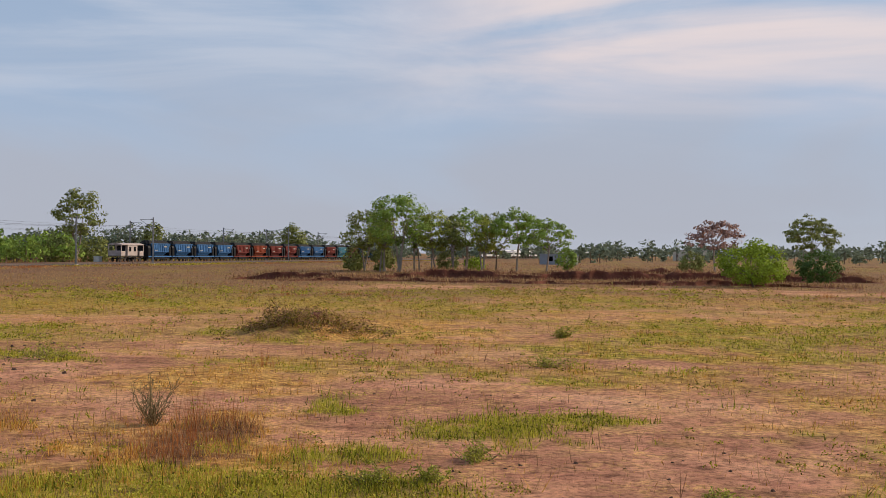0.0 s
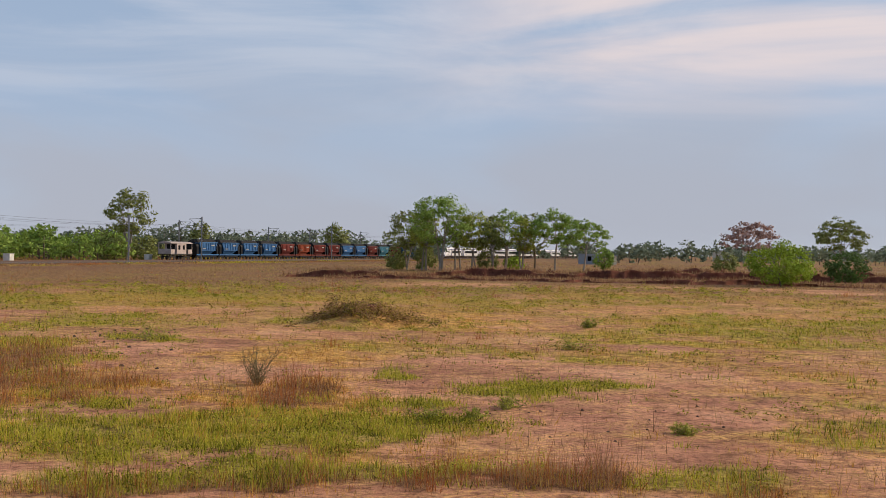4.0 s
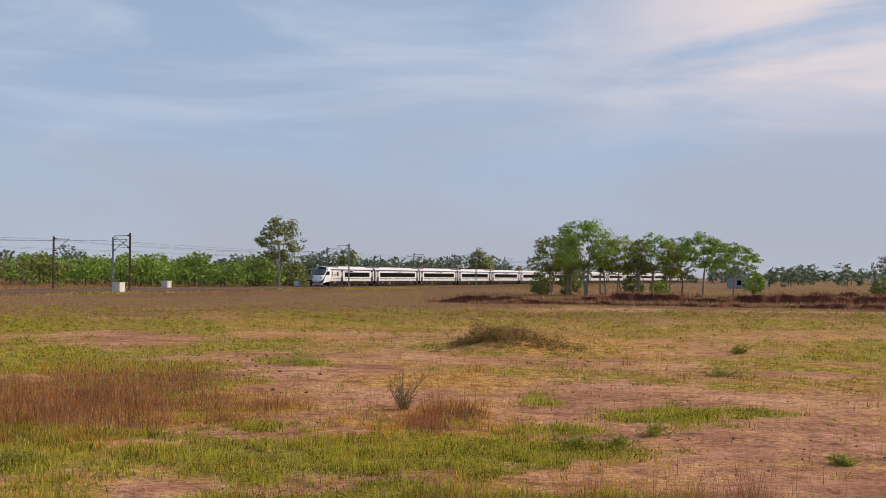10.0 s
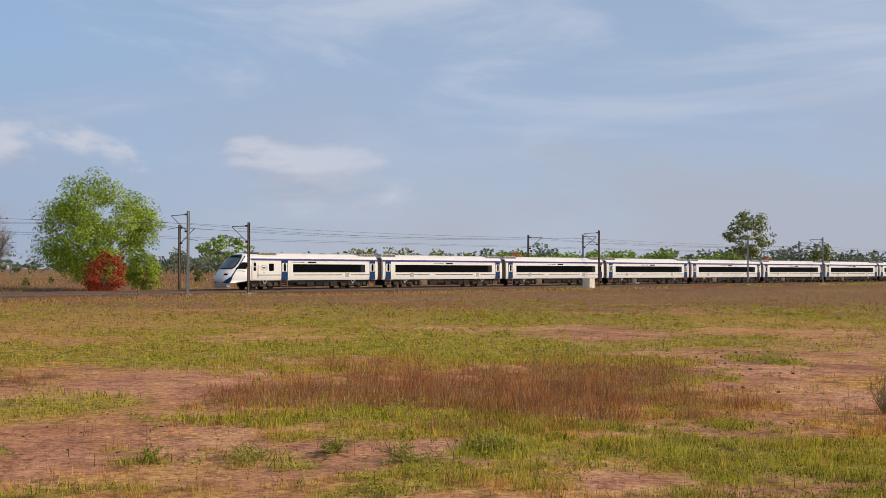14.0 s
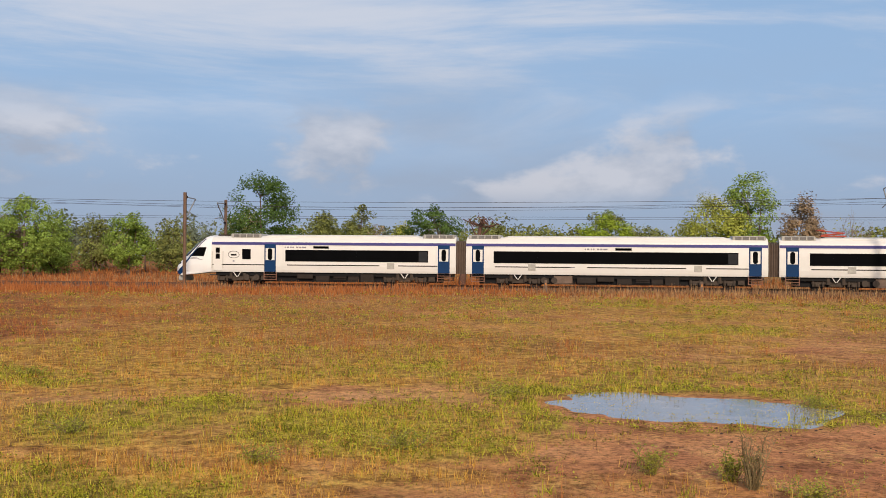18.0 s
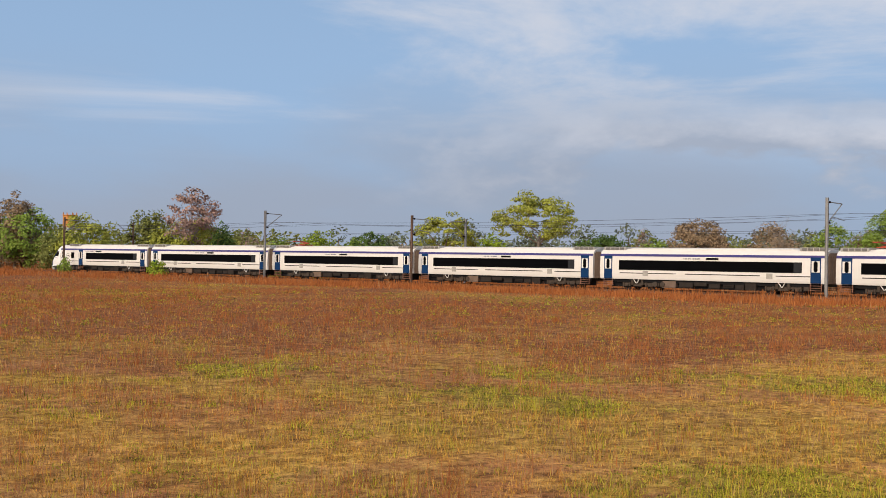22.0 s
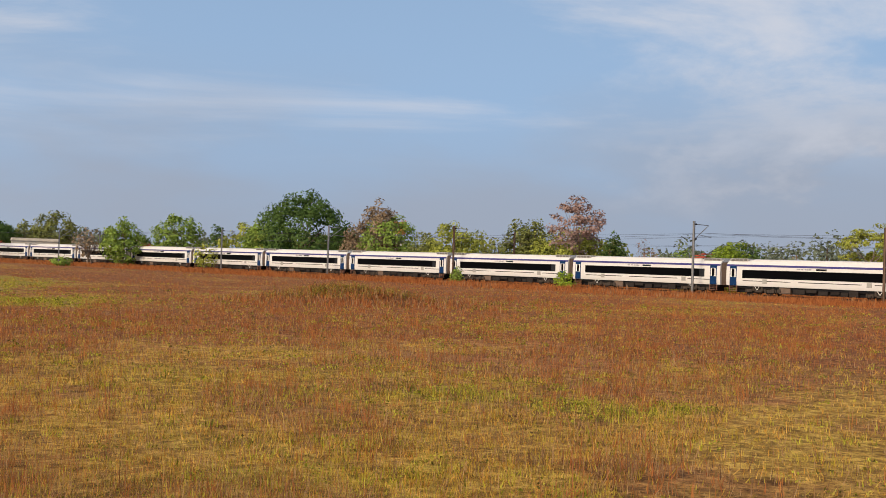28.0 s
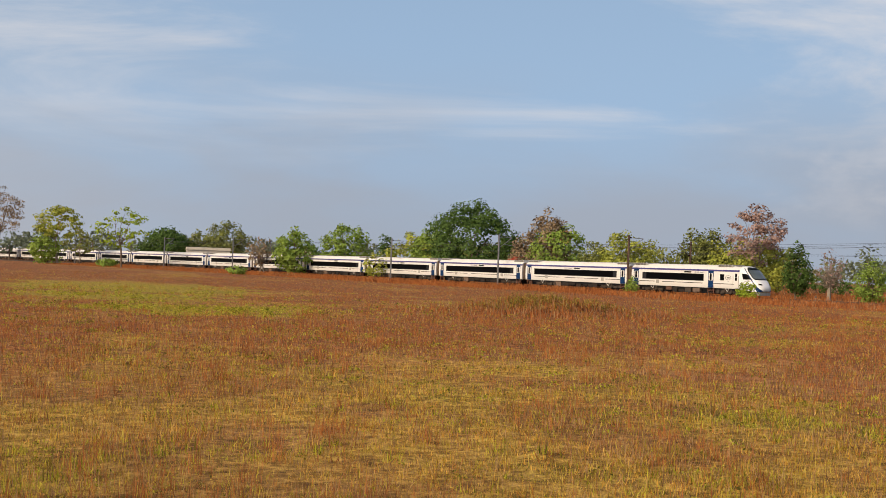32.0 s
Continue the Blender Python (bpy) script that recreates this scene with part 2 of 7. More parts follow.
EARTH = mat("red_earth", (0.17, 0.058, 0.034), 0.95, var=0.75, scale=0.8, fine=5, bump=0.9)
CONCRETE = mat("white_painted_concrete", (0.66, 0.63, 0.57), 0.85, var=0.2, scale=1.5, fine=12, bump=0.2)
ORANGE = mat("orange_paint", (0.55, 0.24, 0.07), 0.8, var=0.2, scale=1.5, fine=10)
WALLW = mat("whitewashed_wall", (0.66, 0.60, 0.50), 0.9, var=0.2, scale=0.6, fine=7)
SHEDM = mat("galvanised_sheet_grey_blue", (0.30, 0.33, 0.37), 0.5, metal=0.3, var=0.2, scale=0.5, fine=6)
COAL = mat("coal_load", (0.02, 0.019, 0.018), 0.9, var=0.5, scale=3, fine=12, bump=1.0)
WBLUE = mat("wagon_blue_paint", (0.045, 0.15, 0.34), 0.7, var=0.4, scale=0.8, fine=8, rand=0.25)
WTEAL = mat("wagon_teal_paint", (0.06, 0.21, 0.28), 0.7, var=0.35, scale=0.8, fine=8)
WRED = mat("wagon_oxide_red_paint", (0.17, 0.032, 0.025), 0.8, var=0.35, scale=0.8, fine=8, rand=0.2)
WORANGE = mat("wagon_orange_red_paint", (0.27, 0.055, 0.022), 0.8, var=0.35, scale=0.8, fine=8)
VANPINK = mat("brake_van_faded_cream_paint", (0.45, 0.375, 0.34), 0.85, var=0.3, scale=0.9, fine=8)
# muddy base lightened and IOR raised, to add to the reflection of the sky
WATER = mat("puddle_water", (0.32, 0.29, 0.27), 0.07, var=0.3, scale=1.5, spec=1.0)
WATER.node_tree.nodes["Principled BSDF"].inputs["IOR"].default_value = 2.5

# ---------------------------------------------------------------- small helpers


def mesh_ob(name, bm, m, parent=None, smooth=False):
    me = bpy.data.meshes.new(name)
    bm.to_mesh(me)
    bm.free()
    if smooth:
        me.polygons.foreach_set("use_smooth", [True] * len(me.polygons))
    me.materials.append(m)
    ob = new(name, me)
    ob.parent = parent
    return ob


def part(name, bm, m, parent, label="", smooth=False):
    ob = mesh_ob(name, bm, m, parent, smooth)
    if label:
        ob["label"] = label
    return ob


def raw_mesh(name, verts, faces, m, parent=None, smooth=False):
    """A mesh from numpy arrays whose faces all have the same number of corners."""
    me = bpy.data.meshes.new(name)
    nv, nf, k = len(verts), len(faces), faces.shape[1]
    me.vertices.add(nv)
    me.vertices.foreach_set("co", np.asarray(verts, np.float32).ravel())
    me.loops.add(nf * k)
    me.loops.foreach_set("vertex_index", np.asarray(faces, np.int32).ravel())
    me.polygons.add(nf)
    me.polygons.foreach_set("loop_start", np.arange(0, nf * k, k, dtype=np.int32))
    me.polygons.foreach_set("loop_total", np.full(nf, k, np.int32))
    if smooth:
        me.polygons.foreach_set("use_smooth", np.ones(nf, bool))
    me.update(calc_edges=True)
    me.materials.append(m)
    ob = new(name, me)
    ob.parent = parent
    return ob


def add_box(bm, x0, x1, y0, y1, z0, z1, bevel=0.0):
    r = bmesh.ops.create_cube(bm, size=1.0, matrix=Matrix.LocRotScale(((x0 + x1) / 2, (y0 + y1) / 2, (z0 + z1) / 2), None, (abs(x1 - x0), abs(y1 - y0), abs(z1 - z0))))
    if bevel:
        es = list({e for v in r["verts"] for e in v.link_edges})
        bmesh.ops.bevel(bm, geom=es, offset=bevel, segments=1, affect="EDGES")
    return bm


def box(x0, x1, y0, y1, z0, z1, bevel=0.0):
    return add_box(bmesh.new(), x0, x1, y0, y1, z0, z1, bevel)


def add_rod(bm, a, b, r0, r1=None, n=6):
    a, b = Vector(a), Vector(b)
    d = b - a
    m = Matrix.Translation((a + b) / 2) @ d.to_track_quat("Z", "Y").to_matrix().to_4x4()
    bmesh.ops.create_cone(bm, cap_ends=True, segments=n, radius1=r0, radius2=r0 if r1 is None else r1, depth=d.length, matrix=m)
    return bm


def rod(a, b, r0, r1=None, n=6):
    return add_rod(bmesh.new(), a, b, r0, r1, n)


def thing(name, label, category, group="", kind="", m=None):
    ob = tagged(new(name), label, category, group, kind)
    if m is not None:
        ob.matrix_basis = m
    return ob


def vnoise(x, y, scale, seed=0):
    """Smooth value noise on the plane, 0 to 1."""
    x, y = np.asarray(x, float) / scale, np.asarray(y, float) / scale
    ix, iy = np.floor(x).astype(np.int64), np.floor(y).astype(np.int64)
    fx, fy = x - ix, y - iy
    fx, fy = fx * fx * (3 - 2 * fx), fy * fy * (3 - 2 * fy)

    def h(i, j):
        n = (i * 374761393 + j * 668265263 + seed * 1442695041) & 0x7FFFFFFF
        n = ((n ^ (n >> 13)) * 1274126177) & 0x7FFFFFFF
        return ((n ^ (n >> 16)) & 0xFFFF) / 65535.0

    return (h(ix, iy) * (1 - fx) + h(ix + 1, iy) * fx) * (1 - fy) + (h(ix, iy + 1) * (1 - fx) + h(ix + 1, iy + 1) * fx) * fy


def fbm(x, y, scale, seed=0, octaves=4):
    t, a, n = 0.0, 0.5, 0.0
    for k in range(octaves):
        t = t + a * vnoise(x, y, scale / 2**k, seed + k)
        n += a
        a *= 0.55
    return t / n


# ---------------------------------------------------------------- the railway's line
RAIL = 0.34
KNOTS = np.array([-900, -520, -330, -200, -100, 0, 100, 200, 330, 520, 1200.0])
BENDS = np.array([-1.36, -1.36, -1.65, -3.0, -11.08, -26.05, -11.22, -3.68, -0.62, -0.60, -0.60]) * 1e-4
LS = np.arange(-800, 1141, 2.0)
_k = np.interp(LS, KNOTS, BENDS)
_h = np.concatenate([[0], np.cumsum((_k[1:] + _k[:-1]))])
_i0 = int(np.where(LS == 0)[0][0])
LH = radians(92.637) + _h - _h[_i0]
_hm = (LH[1:] + LH[:-1]) / 2
LX = np.concatenate([[0], np.cumsum(2 * np.cos(_hm))])
LY = np.concatenate([[0], np.cumsum(2 * np.sin(_hm))])
LX += -91.775 * math.sin(radians(92.637)) - LX[_i0]
LY += 91.775 * math.cos(radians(92.637)) - LY[_i0]
FAR_TRACK = 5.3


def line(s, off=0.0):
    """Plan point and heading of the line at s metres; off: metres away from the field's side."""
    x, y, h = np.interp(s, LS, LX), np.interp(s, LS, LY), np.interp(s, LS, LH)
    return x - np.sin(h) * off, y + np.cos(h) * off, h


def on_line(s, off=0.0, z=0.0):
    x, y, h = line(s, off)
    return pose(float(x), float(y), z, 0, 0, math.degrees(float(h)))


def polar(yaw, r):
    return -math.sin(radians(yaw)) * r, math.cos(radians(yaw)) * r


def dist_to_line(x, y):
    """Signed distance from the near track, positive on the far side."""
    px, py, ph = LX[::10], LY[::10], LH[::10]
    shape = np.shape(x)
    x, y = np.ravel(x), np.ravel(y)
    out = np.empty(len(x))
    for a in range(0, len(x), 20000):
        dx, dy = x[a:a + 20000, None] - px, y[a:a + 20000, None] - py
        j = np.argmin(dx * dx + dy * dy, axis=1)
        q = np.arange(len(j))
        out[a:a + 20000] = -np.sin(ph[j]) * dx[q, j] + np.cos(ph[j]) * dy[q, j]
    return out.reshape(shape)

# ---------------------------------------------------------------- the field: what grows where (yaw, distance, half width in degrees, half depth in log)
BARE_A = [(16.4, 31.5, 5.1, 0.17), (0.5, 26.3, 9.0, 0.13), (-6.5, 20.0, 8.7, 0.17), (17.1, 15.0, 10.7, 0.06), (19.8, 20.2, 6.1, 0.05), (-8.9, 33.5, 5.2, 0.07), (23.8, 49.3, 2.8, 0.1),
          (3.4, 45.8, 3.3, 0.06), (44.5, 26.6, 4.6, 0.13), (40.6, 34.2, 1.5, 0.09), (37.4, 17.1, 13.3, 0.08), (47.5, 27.5, 5.5, 0.1), (55.9, 17.9, 20.8, 0.13), (-6.0, 15.0, 9.0, 0.14)]
BARE_B = [(80.4, 17.9, 8.7, 0.14), (109.2, 22.0, 5.4, 0.08), (107.7, 22.9, 7.1, 0.06), (130.4, 25.4, 5.3, 0.05), (137.5, 26.1, 11.1, 0.05), (158.1, 13.5, 2.7, 0.03), (142.8, 26.1, 6.9, 0.04), (90.6, 15.6, 16.0, 0.10)]
GREEN_A = [(12.8, 17.3, 10.5, 0.13), (8.0, 13.8, 12.0, 0.05), (-11.0, 13.7, 4.0, 0.04), (6.1, 20.9, 2.5, 0.04), (-3.6, 22.5, 3.8, 0.06), (2.5, 18.3, 1.4, 0.04), (4.2, 25.4, 1.4, 0.04), (16.7, 34.5, 1.6, 0.06), (26.0, 17.8, 1.5, 0.06), (44.0, 34.7, 3.8, 0.09),
           (33.0, 38.9, 9.6, 0.11), (34.7, 20.7, 11.4, 0.05), (41.1, 16.7, 2.1, 0.04), (33.6, 15.9, 1.7, 0.06), (28.5, 17.1, 2.5, 0.04), (36.6, 14.2, 2.2, 0.05), (62.0, 23.9, 13.4, 0.1), (62.8, 36.8, 10.8, 0.13)]
GREEN_B = [(62.0, 14.5, 3.8, 0.07), (70.5, 18.4, 1.3, 0.08), (67.6, 19.7, 1.2, 0.04), (58.7, 17.4, 0.8, 0.04), (54.5, 17.7, 1.0, 0.03), (97.3, 19.7, 1.7, 0.11), (93.4, 24.3, 5.9, 0.04), (105.3, 17.7, 6.7, 0.16),
           (84.5, 20.6, 1.6, 0.04), (80.7, 20.9, 1.2, 0.07), (74.5, 21.3, 1.1, 0.07), (112.8, 20.5, 1.5, 0.06), (102.9, 28.6, 1.1, 0.07), (114.1, 21.2, 3.6, 0.09), (107.4, 17.7, 5.4, 0.1), (123.3, 13.7, 10.4, 0.09)]
GREEN_C = [(189.2, 40.5, 3.5, 0.03), (187.4, 38.2, 2.5, 0.05), (189.0, 86.0, 4.0, 0.06), (186.5, 128.0, 5.0, 0.12), (188.5, 104.0, 4.0, 0.07), (139.5, 27.4, 2.5, 0.05), (140.6, 22.8, 3.3, 0.06), (125.1, 27.9, 5.4, 0.07), (125.0, 14.6, 6.7, 0.08), (119.8, 19.8, 3.1, 0.11), (152.6, 28.8, 2.5, 0.07), (139.7, 28.1, 3.0, 0.05), (137.3, 22.4, 4.3, 0.06)]
RED_A = [(24.3, 26.7, 4.8, 0.2), (10.8, 21.8, 2.6, 0.06), (2.0, 13.4, 20.0, 0.045), (31.0, 24.6, 10.0, 0.21), (54.2, 30.2, 1.7, 0.1), (129.0, 56.2, 9.3, 0.43), (134.7, 38.3, 7.0, 0.2), (153.8, 60.6, 6.0, 0.6),
         (156.8, 52.0, 15.0, 0.46), (160.0, 62.0, 20.0, 0.7)]
STRAW_A = [(10.8, 20.6, 5.5, 0.14), (10.2, 20.6, 4.0, 0.1), (8.9, 30.0, 4.5, 0.08), (1.7, 49.1, 3.3, 0.1), (17.2, 64.9, 5.4, 0.09), (41.4, 63.6, 5.8, 0.08), (97.9, 35.0, 7.2, 0.18), (130.3, 18.6, 7.9, 0.13), (106.9, 17.2, 8.1, 0.19), (147.2, 19.3, 10.7, 0.21), (152.6, 19.8, 16.3, 0.22), (170.0, 19.5, 16.0, 0.21)]
PUDDLE = (90.7, 21.2, 7.3, 0.125)
MOUNDS = [(6.1, 43.0, 2.2, 2.6, 0.55), (173.6, 90.0, 6.5, 3.2, 1.1), (84.5, 12.6, 1.3, 0.5, 0.16), (95.6, 28.6, 0.3, 0.3, 0.3)]


def patch(yaw, lr, wob, spots):
    best = np.full(np.shape(yaw), -9.0)
    for a, r, da, dr in spots:
        d = np.sqrt(((yaw - a) / da) ** 2 + ((lr - math.log(r)) / dr) ** 2)
        best = np.maximum(best, 1.0 - d)
    # soft, ragged edge
    return np.clip((best + wob) * 2.2 + 0.5, 0, 1)


def cover(x, y):
    """How much green grass, tall dry red grass, straw and olive grass stands at a place (0 to 1 each); bare soil is the rest."""
    yaw = np.degrees(np.arctan2(-x, y))
    yaw = np.where(yaw < -90, yaw + 360, yaw)
    r = np.hypot(x, y)
    lr = np.log(np.maximum(r, 3))
    true_yaw, true_lr = yaw, lr
    # the growth follows the soil, not neat outlines
    amp = np.clip(r / 22, 0.6, 2.5)
    wx = x + ((fbm(x, y, 3.2, 61) - 0.5) * 3.4 + (fbm(x, y, 0.8, 63, 3) - 0.5) * 1.3) * amp
    wy = y + ((fbm(x, y, 3.2, 62) - 0.5) * 3.4 + (fbm(x, y, 0.8, 64, 3) - 0.5) * 1.3) * amp
    yaw = np.degrees(np.arctan2(-wx, wy))
    yaw = np.where(yaw < -90, yaw + 360, yaw)
    lr = np.log(np.maximum(np.hypot(wx, wy), 3))
    wob = (fbm(x, y, 3.0, 11) - 0.5) * 0.9 + (fbm(x, y, 0.6, 12, 3) - 0.5) * 0.9
    n1, n2, n3 = fbm(x, y, 7.0, 3), fbm(x, y, 5.0, 5), fbm(x, y, 14.0, 7)
    left = np.clip((yaw - 88) / 40, 0, 1)
    red = np.clip((n1 - 0.57) * 11, 0, 1) * (0.2 + 0.5 * left) * np.clip((r - 27) / 6, 0.1, 1)
    red = np.maximum(red, np.clip((r - 62) / 25 + (n2 - 0.5) * 2.5, 0, 1) * (0.55 + 0.45 * left))
    red = np.maximum(red, np.clip((r - 38) / 18 + (n2 - 0.5) * 4.5, 0, 1) * left)
    red = np.maximum(red, patch(yaw, lr, wob, RED_A))
    n2, n3 = n2 + (fbm(x, y, 1.1, 16, 3) - 0.5) * 0.34, n3 + (fbm(x, y, 0.9, 17, 3) - 0.5) * 0.34
    green = np.clip((n2 - 0.53) * 12, 0, 1) * (0.75 - 0.6 * left)
    straw = np.clip((n3 - 0.42) * 11, 0, 1) * (0.5 + 0.5 * left)
    olive = np.clip((n1 - 0.46) * 10, 0, 1) * (0.4 + 0.1 * left)
    bare = np.maximum(patch(yaw, lr, wob, BARE_A), patch(yaw, lr, wob, BARE_B))
    bare = np.maximum(bare, np.clip((0.48 - n2) * 14, 0, 1) * (0.85 - 0.5 * left) * np.clip(1.5 - r / 50, 0, 1))
    st = patch(yaw, lr, wob, STRAW_A)
    bare = bare * (1 - 0.45 * left)
    straw = np.maximum(straw, left * 0.6 * np.clip(0.5 + (n3 - 0.42) * 5, 0.3, 1))
    mid = np.clip((r - 26) / 12, 0, 1) * (1 - bare)
    olive = np.maximum(olive, mid * np.clip(0.30 + (n3 - 0.45) * 10, 0.0, 0.95) * (1 - 0.4 * left))
    straw = np.maximum(straw, mid * np.clip(0.15 + (0.5 - n1) * 8, 0.0, 0.75))
    straw = np.maximum(straw, (1 - bare) * (0.12 + 0.2 * left))
    olive = np.maximum(olive, (1 - bare) * 0.08)
    side = dist_to_line(x, y)
    verge = np.clip(1 - np.abs(side + 11) / 6, 0, 1) * np.clip((yaw + 30) / 20, 0, 1) * np.clip((75 - yaw) / 25, 0, 1)
    gr = np.maximum(np.maximum(patch(yaw, lr, wob, GREEN_A), patch(yaw, lr, wob, GREEN_B)), patch(yaw, lr, wob, GREEN_C))
    keep = (1 - bare)
    green, straw, olive = green * keep, np.maximum(straw * keep, st * 0.8), olive * keep
    red = red * np.maximum(keep, 0.0 + (patch(yaw, lr, wob, RED_A) > 0.5))
    green = np.maximum(green * (1 - red * 0.7), gr)
    olive = np.maximum(olive, verge * 0.8)
    green = np.maximum(green, verge * 0.35)
    red = red * (1 - verge * 0.7)
    red = red * (1 - gr * 0.8)
    mixed = np.clip((fbm(x, y, 9.0, 15) - 0.5) * 4, 0, 1) * np.clip((r - 25) / 10, 0, 1)
    olive = np.maximum(olive, red * mixed * 0.9)
    straw = np.maximum(straw, red * (1 - mixed) * 0.15)
    red = red * (1 - 0.65 * mixed)
    # short straw-coloured sward in the far corner of the field
    corner = np.clip((np.hypot(x - 19, y + 21) - 22 + (n1 - 0.5) * 22) / 12, 0, 1)
    corner = np.maximum(corner, np.clip((172 - yaw) / 16 + (n2 - 0.5) * 1.5, 0, 1))
    red = red * corner
    straw = np.maximum(straw, (1 - corner) * (0.75 + 0.4 * n2))
    olive = np.maximum(olive, (1 - corner) * 0.2 * n1)
    green = np.maximum(green, (1 - corner) * np.clip((n2 - 0.56) * 6, 0, 0.2))
    red = np.maximum(red, (1 - corner) * np.clip((n3 - 0.52) * 4, 0, 0.2))
    wet = np.sqrt(((true_yaw - PUDDLE[0]) / PUDDLE[2]) ** 2 + ((true_lr - math.log(PUDDLE[1])) / PUDDLE[3]) ** 2) + wob * 0.25
    dry = np.clip((wet - 0.78) * 5, 0, 1)
    rim = np.clip(1 - np.abs(wet - 1.16) / 0.16, 0, 1) * np.clip((r - 20.5) / 1.5, 0.25, 1)
    green = np.maximum(green, rim * 1.3)
    straw = straw * (1 - rim)
    road = np.clip(np.abs(side - 2.6) - 6.0, 0, 1)
    # dry brown growth on the broken ground behind the earth banks
    red = np.maximum(red, np.clip((r - 108 + (n2 - 0.5) * 20) / 12, 0, 1) * np.clip((16 - yaw) / 6, 0, 1) * 0.8)
    far = np.clip((r - 66 + (n1 - 0.5) * 50) / 25, 0, 1) * np.clip((78 - yaw) / 15, 0, 1) * (1 - verge)
    red = np.maximum(red, far * 0.75)
    strip = np.clip(1 - np.abs(side + 22) / 16, 0, 1) * np.clip((r - 120) / 30, 0, 1) * np.clip((60 - yaw) / 15, 0, 1)
    red = np.maximum(red, np.clip(strip * 1.6, 0, 0.95))
    strip = np.maximum(strip, np.clip((side - 8) / 6, 0, 1) * np.clip((90 - side) / 30, 0, 1) * np.clip((85 - yaw) / 15, 0, 1))
    red = np.maximum(red, np.clip(strip, 0, 0.95))
    green, straw = green * (1 - 0.8 * np.clip(strip * 2, 0, 1)), straw * (1 - 0.7 * np.clip(strip, 0, 1))
    olive, straw = olive * (1 - red * 0.6), straw * (1 - red * 0.5)
    olive, straw = olive * (1 - 0.5 * np.clip((np.abs(side + 13) < 9) * left, 0, 1)), straw
    # the middle stretch is more golden and rusty
    gold = np.exp(-((yaw - 90) / 30) ** 2)
    olive, green = olive * (1 - 0.55 * gold), green * (1 - 0.3 * gold * (n3 > 0.5))
    straw = np.maximum(straw, gold * np.clip(0.45 + (n1 - 0.5) * 3, 0, 0.8) * keep)
    red = np.maximum(red, gold * np.clip((n3 - 0.5) * 7, 0, 0.7) * np.clip((r - 24) / 15, 0.15, 1) * keep)
    # a rougher mixed sward of brown and olive stalks stands in the last stretch
    sward = np.clip((true_yaw - 122 + (n2 - 0.5) * 50) / 30, 0, 1) * np.clip((64 - r) / 16, 0, 1) * np.clip((r - 13) / 14, 0.35, 1)
    blot = fbm(x, y, 2.6, 74, 4)
    straw = straw * (1 - sward * np.clip(0.2 + (blot - 0.47) * 4, 0.0, 0.75))
    red = np.maximum(red, sward * np.clip(0.2 + (blot - 0.48) * 5, 0.0, 0.6) * keep)
    olive = np.maximum(olive, sward * np.clip(0.14 + (0.5 - n1) * 4 + (0.48 - blot) * 3, 0.0, 0.5) * keep)
    # a sandy strip lies before the earth banks
    sand = np.clip(1 - np.abs(r - 93 - (n2 - 0.5) * 20) / 7, 0, 1) * np.clip((9 - yaw) / 6, 0, 1)
    dry = dry * (1 - 0.9 * np.clip(sand * 2, 0, 1))
    return [c * dry * road for c in (green, red, straw, olive)] + [wet]


def ground_z(x, y):
    z = (fbm(x, y, 6.0, 21) - 0.5) * 0.16 + (fbm(x, y, 0.9, 25, 3) - 0.5) * 0.03 + (fbm(x, y, 40.0, 23) - 0.5) * 0.3
    near = np.clip(np.hypot(x, y) / 300, 0, 1)
    z = z * (1 - 0.5 * near)
    for a, r, w, d, h in MOUNDS:
        cx, cy = polar(a, r)
        ux, uy = -math.sin(radians(a)), math.cos(radians(a))
        lx, ly = (x - cx) * uy - (y - cy) * ux, (x - cx) * ux + (y - cy) * uy
        q = np.sqrt((lx / w) ** 2 + (ly / d) ** 2) + (fbm(x, y, 1.6, 31) - 0.5) * 0.5
        z = z + h * np.clip(1 - q, 0, 1) ** 0.8 * 0.8
    yaw = np.degrees(np.arctan2(-x, y))
    yaw = np.where(yaw < -90, yaw + 360, yaw)
    wet = np.sqrt(((yaw - PUDDLE[0]) / PUDDLE[2]) ** 2 + ((np.log(np.maximum(np.hypot(x, y), 3)) - math.log(PUDDLE[1])) / PUDDLE[3]) ** 2)
    wet = wet + (fbm(x, y, 1.8, 33, 4) - 0.5) * 1.0
    z = z * np.clip((wet - 0.8) / 0.8, 0.4, 1) - 0.12 * np.clip(1.25 - wet, 0, 0.6)
    d = dist_to_line(x, y)
    form = np.clip(1 - (np.abs(d - 2.6) - 5.5) / 4.0, 0, 1)
    z = z * (1 - form) + (-0.02) * form
    # the land beyond the line lies a little higher
    z = z + np.clip((d - 14) / 60, 0, 1) * 1.1 * np.clip((yaw - 20) / 25, 0, 1)
    return z


